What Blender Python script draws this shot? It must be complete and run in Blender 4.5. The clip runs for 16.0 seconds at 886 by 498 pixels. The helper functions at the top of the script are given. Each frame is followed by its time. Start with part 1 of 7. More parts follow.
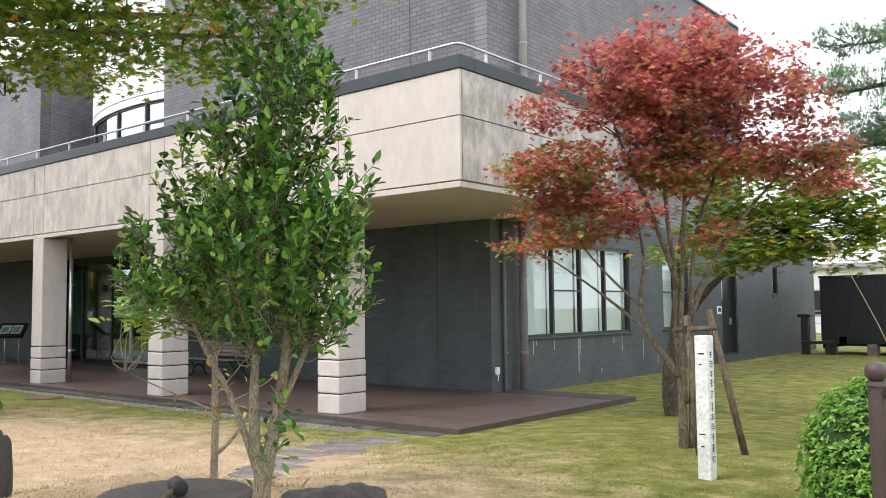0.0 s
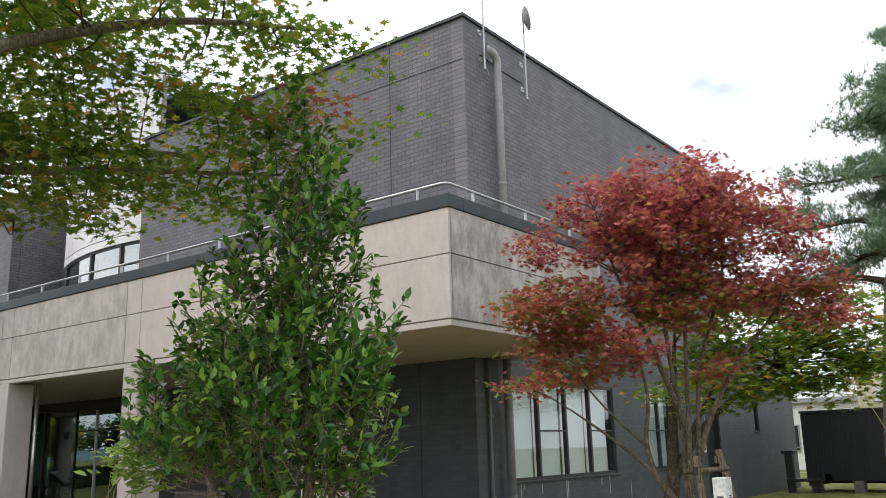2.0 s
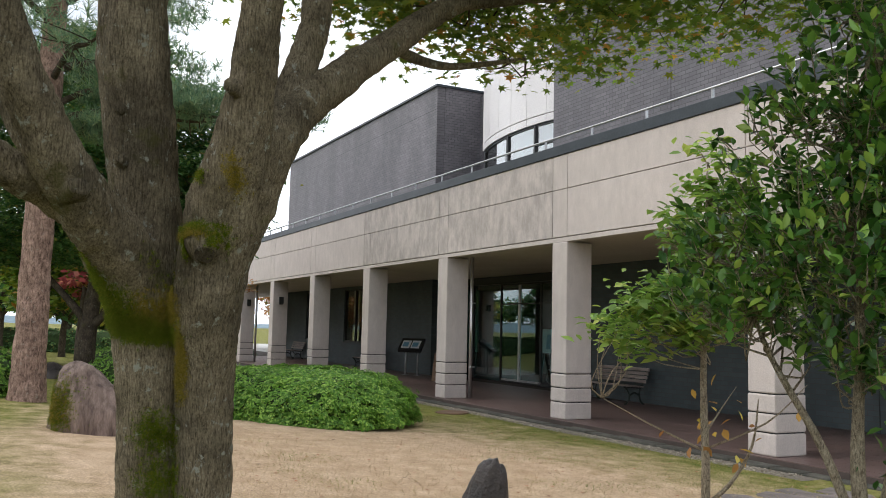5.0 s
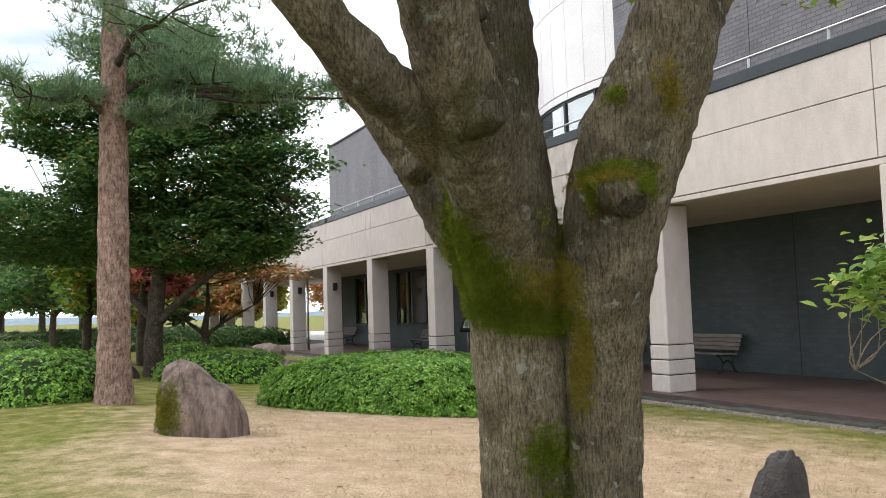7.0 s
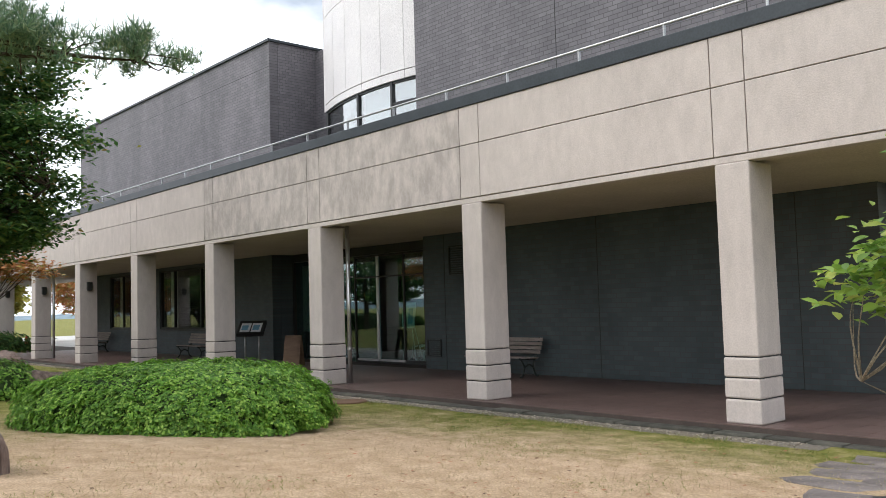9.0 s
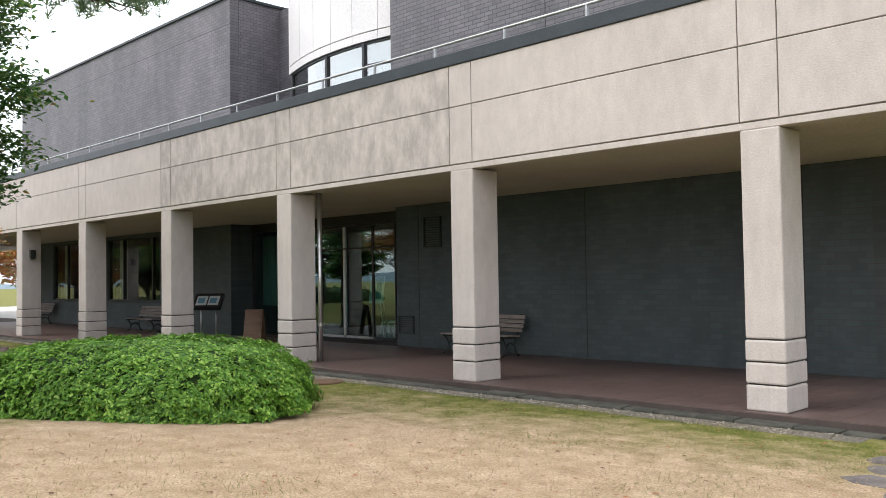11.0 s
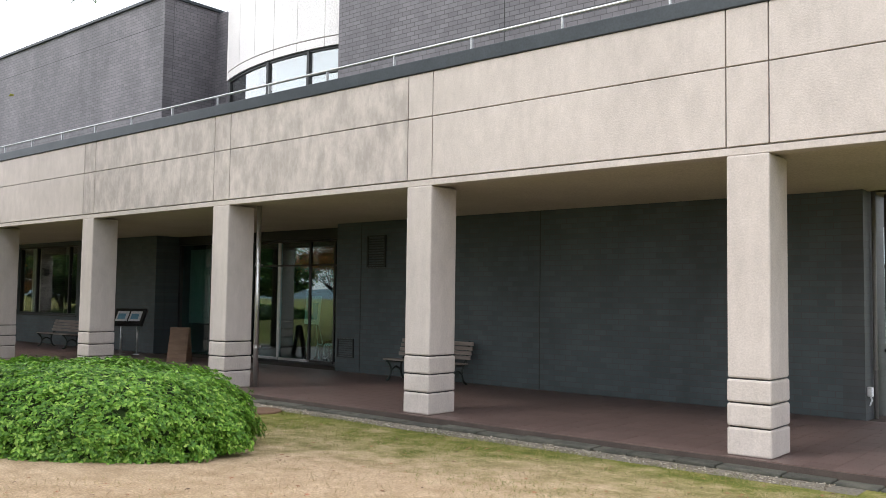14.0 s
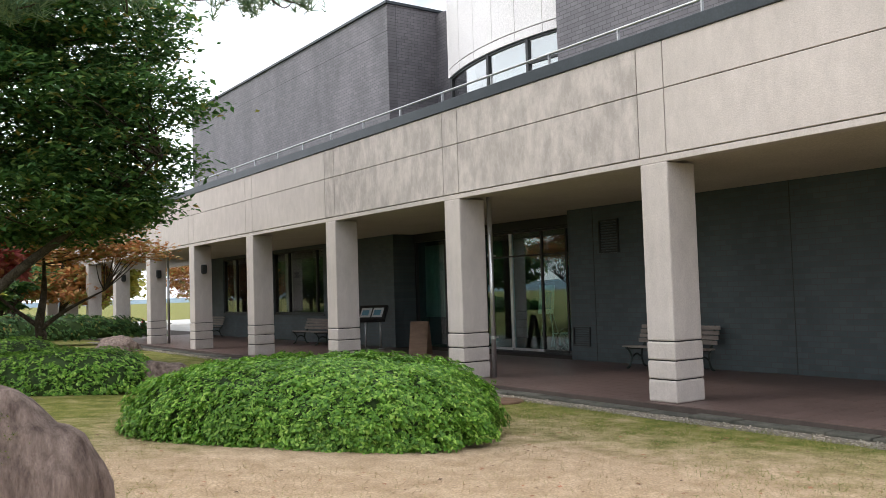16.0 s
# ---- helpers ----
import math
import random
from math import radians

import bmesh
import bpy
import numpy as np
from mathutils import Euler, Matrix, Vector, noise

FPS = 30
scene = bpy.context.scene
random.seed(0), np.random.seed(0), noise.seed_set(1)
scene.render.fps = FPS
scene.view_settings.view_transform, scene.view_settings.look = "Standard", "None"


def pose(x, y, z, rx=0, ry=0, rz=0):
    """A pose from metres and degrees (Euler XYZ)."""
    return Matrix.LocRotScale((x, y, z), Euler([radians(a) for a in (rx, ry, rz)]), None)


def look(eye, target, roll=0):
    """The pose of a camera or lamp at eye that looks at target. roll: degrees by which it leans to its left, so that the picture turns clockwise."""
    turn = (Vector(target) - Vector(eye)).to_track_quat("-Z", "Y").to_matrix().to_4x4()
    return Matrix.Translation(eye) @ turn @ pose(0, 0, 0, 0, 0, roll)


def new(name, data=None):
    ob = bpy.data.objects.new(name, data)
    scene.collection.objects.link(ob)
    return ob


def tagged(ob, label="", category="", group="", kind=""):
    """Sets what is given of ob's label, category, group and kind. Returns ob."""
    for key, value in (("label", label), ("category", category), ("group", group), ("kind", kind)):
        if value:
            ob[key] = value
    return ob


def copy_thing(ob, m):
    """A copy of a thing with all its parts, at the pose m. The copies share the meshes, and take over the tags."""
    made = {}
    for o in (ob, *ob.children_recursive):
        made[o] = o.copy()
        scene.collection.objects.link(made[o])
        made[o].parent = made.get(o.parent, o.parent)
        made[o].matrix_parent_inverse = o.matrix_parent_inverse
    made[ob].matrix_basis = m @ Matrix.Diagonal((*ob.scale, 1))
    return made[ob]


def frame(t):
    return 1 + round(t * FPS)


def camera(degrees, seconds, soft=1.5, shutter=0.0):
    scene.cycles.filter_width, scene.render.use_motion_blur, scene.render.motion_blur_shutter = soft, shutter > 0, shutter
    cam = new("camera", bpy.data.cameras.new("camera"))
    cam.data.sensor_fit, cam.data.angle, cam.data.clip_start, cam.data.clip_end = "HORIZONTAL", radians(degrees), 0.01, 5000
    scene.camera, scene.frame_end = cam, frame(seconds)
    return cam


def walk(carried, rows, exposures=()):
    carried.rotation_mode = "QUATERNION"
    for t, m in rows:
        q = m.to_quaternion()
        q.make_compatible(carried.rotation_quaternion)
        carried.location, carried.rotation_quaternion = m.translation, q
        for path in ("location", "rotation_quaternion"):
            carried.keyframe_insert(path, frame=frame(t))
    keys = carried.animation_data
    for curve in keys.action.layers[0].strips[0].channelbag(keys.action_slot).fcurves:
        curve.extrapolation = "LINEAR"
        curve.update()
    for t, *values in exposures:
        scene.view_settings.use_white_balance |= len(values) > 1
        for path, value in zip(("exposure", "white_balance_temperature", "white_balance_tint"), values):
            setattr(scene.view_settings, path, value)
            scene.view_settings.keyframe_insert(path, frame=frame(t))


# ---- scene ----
cam = camera(54.6, 16.0, soft=0.6)
PATH = [
    (0, (-0.7, -0.184, 1.632), (-1.965, 1.359, 1.766), -0.6),
    (0.5, (-0.941, -0.195, 1.62), (-2.281, 1.28, 1.779), 0.2),
    (1, (-1.048, -0.219, 1.652), (-2.337, 1.288, 1.912), -0.7),
    (1.5, (-1.061, -0.223, 1.662), (-2.26, 1.329, 2.051), -1.8),
    (2, (-1.064, -0.236, 1.662), (-2.235, 1.321, 2.113), -1.6),
    (2.5, (-1.055, -0.205, 1.646), (-2.1, 1.46, 2.013), -2.1),
    (3, (-1.086, -0.213, 1.612), (-2.158, 1.454, 1.877), -1.2),
    (3.5, (-1.161, -0.228, 1.598), (-2.427, 1.307, 1.804), 0.1),
    (4, (-1.4, -0.194, 1.591), (-2.922, 1.093, 1.753), 1.1),
    (4.2, (-1.529, -0.177, 1.598), (-3.128, 1.009, 1.787), 1.0),
    (4.5, (-1.721, -0.175, 1.611), (-3.422, 0.859, 1.811), 1.2),
    (5, (-2.059, -0.265, 1.604), (-3.83, 0.644, 1.789), 1.3),
    (5.2, (-2.188, -0.307, 1.609), (-3.971, 0.582, 1.783), 1.0),
    (7.3, (-3.5, -1.005, 1.604), (-5.296, -0.135, 1.729), -2.3),
    (7.5, (-3.681, -1.066, 1.618), (-5.463, -0.165, 1.726), -2.3),
    (8, (-4.101, -1.191, 1.624), (-5.728, -0.033, 1.725), -2.2),
    (8.5, (-4.607, -1.04, 1.604), (-6.135, 0.248, 1.731), -1.85),
    (9, (-4.961, -0.878, 1.597), (-6.453, 0.449, 1.725), -1.7),
    (9.5, (-5.283, -0.878, 1.596), (-6.739, 0.489, 1.706), -1.9),
    (10, (-5.584, -0.791, 1.589), (-7.015, 0.605, 1.661), -1.5),
    (12.5, (-6.907, -0.417, 1.605), (-8.26, 1.052, 1.701), -0.4),
    (13, (-7.056, -0.363, 1.631), (-8.313, 1.191, 1.718), -0.4),
    (13.5, (-7.121, -0.28, 1.65), (-8.328, 1.312, 1.738), 0.2),
    (14, (-7.13, -0.246, 1.652), (-8.412, 1.285, 1.767), 0.8),
    (14.5, (-7.142, -0.233, 1.64), (-8.539, 1.192, 1.77), 0.5),
    (15, (-7.162, -0.271, 1.609), (-8.654, 1.054, 1.743), 0.2),
    (15.5, (-7.231, -0.196, 1.619), (-8.809, 1.027, 1.748), -0.6),
    (16, (-7.4, -0.13, 1.611), (-9.036, 1.016, 1.708), -1.8),
]
walk(cam, [(t, look(eye, target, roll)) for t, eye, target, roll in PATH], [(0, 0.8), (0.5, 0.88), (1.0, 0.88), (1.5, 0.6), (2, 0.08), (2.5, 0.02), (3, 0.55), (3.5, 0.76), (4, 0.75), (4.5, 0.35), (5, 0.1), (7.5, 0.52), (8, 0.47), (9, 0.32), (10, 0.42), (13.5, 0.62), (14.5, 0.57), (16, 0.45)])

# ---- world and light ----
world = bpy.data.worlds.new("overcast_sky")
scene.world = world
world.use_nodes = True
wn, wl = world.node_tree.nodes, world.node_tree.links
wn.clear()
SUN_EL, SUN_AZ = 48.0, 205.0
sky = wn.new("ShaderNodeTexSky")
sky.sky_type = 'NISHITA'
sky.sun_disc = False
sky.sun_elevation = radians(SUN_EL)
sky.sun_rotation = radians(SUN_AZ)
sky.air_density, sky.dust_density = 1.2, 2.0
bg_sky = wn.new("ShaderNodeBackground")
bg_sky.inputs[1].default_value = 0.10
bg_cloud = wn.new("ShaderNodeBackground")
bg_cloud.inputs[0].default_value = (0.93, 0.97, 1.04, 1)
bg_cloud.inputs[1].default_value = 1.5
tc = wn.new("ShaderNodeTexCoord")
mp = wn.new("ShaderNodeMapping")
mp.inputs["Scale"].default_value = (1.0, 1.0, 2.4)
cn = wn.new("ShaderNodeTexNoise")
cn.inputs["Scale"].default_value, cn.inputs["Detail"].default_value = 2.3, 7.0
cr = wn.new("ShaderNodeValToRGB")
cr.color_ramp.elements[0].position, cr.color_ramp.elements[0].color = 0.33, (0.25, 0.25, 0.25, 1)
cr.color_ramp.elements[1].position = 0.47
wm = wn.new("ShaderNodeMixShader")
wo = wn.new("ShaderNodeOutputWorld")
wl.new(tc.outputs["Generated"], mp.inputs[0])
wl.new(mp.outputs[0], cn.inputs["Vector"])
wl.new(cn.outputs["Fac"], cr.inputs[0])
wl.new(cr.outputs[0], wm.inputs[0])
wl.new(sky.outputs[0], bg_sky.inputs[0])
wl.new(bg_sky.outputs[0], wm.inputs[1])
wl.new(bg_cloud.outputs[0], wm.inputs[2])
wl.new(wm.outputs[0], wo.inputs[0])

sun_data = bpy.data.lights.new("sun", 'SUN')
sun_data.energy, sun_data.angle, sun_data.color = 1.2, radians(18), (1.0, 0.97, 0.93)
sun = new("sun", sun_data)
az = radians(SUN_AZ)
sun.matrix_world = look((0, 0, 30), (0 - math.sin(az), 0 - math.cos(az), 30 - math.tan(radians(SUN_EL))))


# ---- materials ----
def mat(name, rough=0.7, metal=0.0, spec=0.5):
    m = bpy.data.materials.new(name)
    m.use_nodes = True
    b = m.node_tree.nodes["Principled BSDF"]
    b.inputs["Roughness"].default_value = rough
    b.inputs["Metallic"].default_value = metal
    b.inputs["Specular IOR Level"].default_value = spec
    return m, m.node_tree.nodes, m.node_tree.links, b


def ramp(nodes, stops):
    r = nodes.new("ShaderNodeValToRGB")
    els = r.color_ramp.elements
    while len(els) < len(stops):
        els.new(0.5)
    for e, (p, c) in zip(els, stops):
        e.position, e.color = p, (*c, 1)
    return r


def coords(nodes, links, scale=(1, 1, 1), kind="Object"):
    t = nodes.new("ShaderNodeTexCoord")
    m = nodes.new("ShaderNodeMapping")
    m.inputs["Scale"].default_value = scale
    links.new(t.outputs[kind], m.inputs[0])
    return m.outputs[0]


def noise_tex(nodes, links, vec, scale, detail=6.0, rough=0.6):
    n = nodes.new("ShaderNodeTexNoise")
    n.inputs["Scale"].default_value, n.inputs["Detail"].default_value = scale, detail
    n.inputs["Roughness"].default_value = rough
    links.new(vec, n.inputs["Vector"])
    return n.outputs["Fac"]


def mixc(nodes, links, fac, a, b, mode='MIX'):
    m = nodes.new("ShaderNodeMix")
    m.data_type, m.blend_type = 'RGBA', mode
    for sock, v in ((m.inputs[0], fac), (m.inputs[6], a), (m.inputs[7], b)):
        if isinstance(v, (int, float)):
            sock.default_value = v
        elif isinstance(v, tuple):
            sock.default_value = (*v, 1)
        else:
            links.new(v, sock)
    return m.outputs[2]


def bump(nodes, links, height, bsdf, strength=0.3, dist=0.02):
    b = nodes.new("ShaderNodeBump")
    b.inputs["Strength"].default_value, b.inputs["Distance"].default_value = strength, dist
    links.new(height, b.inputs["Height"])
    links.new(b.outputs[0], bsdf.inputs["Normal"])


def mottled(name, c0, c1, scale=6.0, fine=60.0, rough=0.75, bumps=0.25, dist=0.01, stretch=(1, 1, 1), metal=0.0, spec=0.4, island=0.0):
    """A surface of two tones mixed by coarse and fine grain, with fine relief."""
    m, n, l, b = mat(name, rough, metal, spec)
    v = coords(n, l, stretch)
    big = noise_tex(n, l, v, scale, 5)
    small = noise_tex(n, l, v, fine, 4)
    r1 = ramp(n, [(0.3, c0), (0.7, c1)])
    l.new(big, r1.inputs[0])
    r2 = ramp(n, [(0.25, (0.72, 0.72, 0.72)), (0.75, (1.12, 1.12, 1.12))])
    l.new(small, r2.inputs[0])
    col = mixc(n, l, 1.0, r1.outputs[0], r2.outputs[0], 'MULTIPLY')
    if island:
        oi = n.new("ShaderNodeObjectInfo")
        r3 = ramp(n, [(0.0, (1 - island,) * 3), (1.0, (1 + island * 0.6,) * 3)])
        l.new(oi.outputs["Random"], r3.inputs[0])
        col = mixc(n, l, 1.0, col, r3.outputs[0], 'MULTIPLY')
    l.new(col, b.inputs["Base Color"])
    bump(n, l, small, b, bumps, dist)
    return m


def concrete_mat(name, streaks, white):
    """Pinkish grey sprayed concrete with rain streaks that run down it."""
    m, n, l, b = mat(name, 0.85, 0, 0.3)
    v = coords(n, l)
    v2 = coords(n, l, (1.9 - 0.6 * streaks, 1.9 - 0.6 * streaks, 0.8))
    big = noise_tex(n, l, v, 0.7, 5)
    fine = noise_tex(n, l, v, 48, 4, 0.65)
    run = noise_tex(n, l, v2, 2.8, 8, 0.7)
    r1 = ramp(n, [(0.25, tuple(0.86 * c for c in white)), (0.75, white)])
    l.new(big, r1.inputs[0])
    r2 = ramp(n, [(0.36 + 0.06 * streaks, (0.30, 0.31, 0.30)), (0.64, (1, 1, 1))])
    l.new(run, r2.inputs[0])
    col = mixc(n, l, streaks, r1.outputs[0], r2.outputs[0], 'MULTIPLY')
    r3 = ramp(n, [(0.3, (0.86, 0.86, 0.86)), (0.7, (1.07, 1.07, 1.07))])
    l.new(fine, r3.inputs[0])
    col = mixc(n, l, 1.0, col, r3.outputs[0], 'MULTIPLY')
    l.new(col, b.inputs["Base Color"])
    bump(n, l, fine, b, 0.45, 0.008)
    return m


def tile_wall_mat(name, along, tone=1.0, bw=0.235, bh=0.095, joint=0.8, cool=0.0):
    """Charcoal wall tiles in level courses; along: the axis on which the wall runs."""
    m, n, l, b = mat(name, 0.55, 0, 0.4)
    t = n.new("ShaderNodeTexCoord")
    sp = n.new("ShaderNodeSeparateXYZ")
    cb = n.new("ShaderNodeCombineXYZ")
    l.new(t.outputs["Object"], sp.inputs[0])
    l.new(sp.outputs[along], cb.inputs[0])
    l.new(sp.outputs[2], cb.inputs[1])
    br = n.new("ShaderNodeTexBrick")
    br.offset = 0.5
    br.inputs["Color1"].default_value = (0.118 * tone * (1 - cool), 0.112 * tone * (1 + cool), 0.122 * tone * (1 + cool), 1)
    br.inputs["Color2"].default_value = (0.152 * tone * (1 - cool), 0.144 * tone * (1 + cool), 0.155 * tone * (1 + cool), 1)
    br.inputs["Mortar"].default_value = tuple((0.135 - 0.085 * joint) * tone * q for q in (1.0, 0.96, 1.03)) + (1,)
    br.inputs["Scale"].default_value = 1.0
    br.inputs["Mortar Size"].default_value = 0.007
    br.inputs["Mortar Smooth"].default_value = 0.3
    br.inputs["Brick Width"].default_value = bw
    br.inputs["Row Height"].default_value = bh
    l.new(cb.outputs[0], br.inputs["Vector"])
    v = coords(n, l, (0.6, 0.6, 0.25))
    stain = noise_tex(n, l, v, 1.6, 6)
    r = ramp(n, [(0.3, (0.74, 0.74, 0.75)), (0.7, (1.15, 1.13, 1.13))])
    l.new(stain, r.inputs[0])
    col = mixc(n, l, 1.0, br.outputs["Color"], r.outputs[0], 'MULTIPLY')
    v3 = coords(n, l, (1.2, 1.2, 0.5))
    speck = noise_tex(n, l, v3, 2.3, 9, 0.75)
    r4 = ramp(n, [(0.74, (0, 0, 0)), (0.80, (1, 1, 1))])
    l.new(speck, r4.inputs[0])
    col = mixc(n, l, r4.outputs[0], col, (0.3, 0.3, 0.31))
    l.new(col, b.inputs["Base Color"])
    inv = n.new("ShaderNodeMath")
    inv.operation = 'SUBTRACT'
    inv.inputs[0].default_value = 1.0
    l.new(br.outputs["Fac"], inv.inputs[1])
    bump(n, l, inv.outputs[0], b, joint, 0.01)
    return m


def leaf_mat(name, stops, rough=0.5, trans=0.35, gloss=0.4):
    m, n, l, b = mat(name, rough, 0, gloss)
    g = n.new("ShaderNodeNewGeometry")
    r = ramp(n, [(p, tuple(min(1.6 * q, 0.62) for q in c)) for p, c in stops])
    l.new(g.outputs["Random Per Island"], r.inputs[0])
    v = coords(n, l)
    big = noise_tex(n, l, v, 1.3, 3)
    r2 = ramp(n, [(0.3, (0.75, 0.78, 0.72)), (0.7, (1.2, 1.15, 1.1))])
    l.new(big, r2.inputs[0])
    col = mixc(n, l, 1.0, r.outputs[0], r2.outputs[0], 'MULTIPLY')
    l.new(col, b.inputs["Base Color"])
    tr = n.new("ShaderNodeBsdfTranslucent")
    l.new(col, tr.inputs[0])
    mx = n.new("ShaderNodeMixShader")
    mx.inputs[0].default_value = trans
    out = n["Material Output"]
    l.new(b.outputs[0], mx.inputs[1])
    l.new(tr.outputs[0], mx.inputs[2])
    l.new(mx.outputs[0], out.inputs[0])
    return m


def bark_mat(name, c0, c1, lichen=0.0, moss=0.0, vs=(48, 48, 7), stain=0.0):
    """Bark: fine upright fissures over a mottled tone, with dark damp stains, lichen flecks and moss films."""
    m, n, l, b = mat(name, 0.92, 0, 0.15)
    vv = coords(n, l)
    warp = n.new("ShaderNodeTexNoise")
    warp.inputs["Scale"].default_value = 5.0
    l.new(vv, warp.inputs["Vector"])
    v0 = coords(n, l, vs)
    wa = n.new("ShaderNodeVectorMath")
    wa.operation = 'MULTIPLY_ADD'
    wa.inputs[1].default_value = (1.6, 1.6, 1.6)
    l.new(warp.outputs["Color"], wa.inputs[0])
    l.new(v0, wa.inputs[2])
    v = wa.outputs[0]
    fis = noise_tex(n, l, v, 1.6, 10, 0.78)
    grain = noise_tex(n, l, vv, 130.0, 5, 0.7)
    tone = noise_tex(n, l, vv, 7.0, 8, 0.7)
    r = ramp(n, [(0.3, c0), (0.7, c1)])
    l.new(tone, r.inputs[0])
    r2 = ramp(n, [(0.39, (0.36, 0.34, 0.31)), (0.49, (0.90, 0.89, 0.87)), (0.60, (1.32, 1.32, 1.28))])
    l.new(fis, r2.inputs[0])
    col = mixc(n, l, 1.0, r.outputs[0], r2.outputs[0], 'MULTIPLY')
    rg_ = ramp(n, [(0.3, (0.62, 0.61, 0.60)), (0.7, (1.28, 1.28, 1.26))])
    l.new(grain, rg_.inputs[0])
    col = mixc(n, l, 1.0, col, rg_.outputs[0], 'MULTIPLY')
    if stain:
        sn = noise_tex(n, l, vv, 3.1, 7, 0.62)
        rs_ = ramp(n, [(0.50, (0, 0, 0)), (0.62, (stain,) * 3)])
        l.new(sn, rs_.inputs[0])
        col = mixc(n, l, rs_.outputs[0], col, (0.030, 0.026, 0.018))
    if lichen:
        ln = noise_tex(n, l, vv, 19.0, 9, 0.72)
        r3 = ramp(n, [(0.59, (0, 0, 0)), (0.64, (lichen,) * 3)])
        l.new(ln, r3.inputs[0])
        col = mixc(n, l, r3.outputs[0], col, (0.40, 0.41, 0.35))
    if moss:
        mn = noise_tex(n, l, vv, 4.2, 8, 0.7)
        r5 = ramp(n, [(0.58, (0, 0, 0)), (0.66, (moss,) * 3)])
        l.new(mn, r5.inputs[0])
        col = mixc(n, l, r5.outputs[0], col, (0.085, 0.088, 0.014))
    l.new(col, b.inputs["Base Color"])
    hs = n.new("ShaderNodeMath")
    hs.operation = 'MULTIPLY_ADD'
    hs.inputs[1].default_value = 0.35
    l.new(grain, hs.inputs[0])
    l.new(fis, hs.inputs[2])
    bump(n, l, hs.outputs[0], b, 1.0, 0.022)
    return m


def glass_mat(name, tint=(0.93, 0.97, 0.96), rough=0.0, gloss=0.02):
    m, n, l, b = mat(name, rough, 0, 0.5)
    b.inputs["Base Color"].default_value = (*tint, 1)
    out = n["Material Output"]
    gl = n.new("ShaderNodeBsdfGlossy")
    gl.inputs["Roughness"].default_value = 0.01
    tp = n.new("ShaderNodeBsdfTransparent")
    tp.inputs[0].default_value = (*tint, 1)
    fr = n.new("ShaderNodeLayerWeight")
    fr.inputs[0].default_value = 0.5
    pw = n.new("ShaderNodeMath")
    pw.operation = 'POWER'
    pw.inputs[1].default_value = 3.0
    l.new(fr.outputs["Facing"], pw.inputs[0])
    ma = n.new("ShaderNodeMath")
    ma.operation = 'MULTIPLY_ADD'
    ma.inputs[1].default_value, ma.inputs[2].default_value = 0.55, gloss
    l.new(pw.outputs[0], ma.inputs[0])
    mx = n.new("ShaderNodeMixShader")
    l.new(ma.outputs[0], mx.inputs[0])
    l.new(tp.outputs[0], mx.inputs[1])
    l.new(gl.outputs[0], mx.inputs[2])
    l.new(mx.outputs[0], out.inputs[0])
    return m


def lawn_mat():
    """Short turf: straw-dry in the middle of the lawn, green and mossy round it."""
    m, n, l, b = mat("lawn_turf", 0.95, 0, 0.15)
    v = coords(n, l)
    big = noise_tex(n, l, v, 0.55, 6, 0.6)
    mid = noise_tex(n, l, v, 3.2, 6, 0.65)
    fine = noise_tex(n, l, v, 55, 5, 0.7)
    sub = n.new("ShaderNodeVectorMath")
    sub.operation = 'SUBTRACT'
    sub.inputs[1].default_value = (-10.5, 3.35, 0)
    l.new(v, sub.inputs[0])
    sc = n.new("ShaderNodeVectorMath")
    sc.operation = 'MULTIPLY'
    sc.inputs[1].default_value = (0.155, 0.282, 0)
    l.new(sub.outputs[0], sc.inputs[0])
    ln = n.new("ShaderNodeVectorMath")
    ln.operation = 'LENGTH'
    l.new(sc.outputs[0], ln.inputs[0])
    add = n.new("ShaderNodeMath")
    add.operation = 'MULTIPLY_ADD'
    l.new(big, add.inputs[0])
    add.inputs[1].default_value = -0.9
    l.new(ln.outputs["Value"], add.inputs[2])
    add2 = n.new("ShaderNodeMath")
    add2.operation = 'MULTIPLY_ADD'
    l.new(mid, add2.inputs[0])
    add2.inputs[1].default_value = -0.7
    l.new(add.outputs[0], add2.inputs[2])
    dry = ramp(n, [(0.0, (1, 1, 1)), (0.55, (0, 0, 0))])
    l.new(add2.outputs[0], dry.inputs[0])
    straw = ramp(n, [(0.3, (0.40, 0.285, 0.180)), (0.7, (0.60, 0.455, 0.32))])
    l.new(mid, straw.inputs[0])
    green = ramp(n, [(0.30, (0.095, 0.118, 0.018)), (0.5, (0.195, 0.20, 0.050)), (0.72, (0.37, 0.31, 0.15))])
    l.new(mid, green.inputs[0])
    col = mixc(n, l, dry.outputs[0], green.outputs[0], straw.outputs[0])
    r3 = ramp(n, [(0.3, (0.45, 0.44, 0.42)), (0.7, (1.3, 1.28, 1.25))])
    l.new(fine, r3.inputs[0])
    col = mixc(n, l, 1.0, col, r3.outputs[0], 'MULTIPLY')
    l.new(col, b.inputs["Base Color"])
    bump(n, l, fine, b, 0.7, 0.03)
    return m


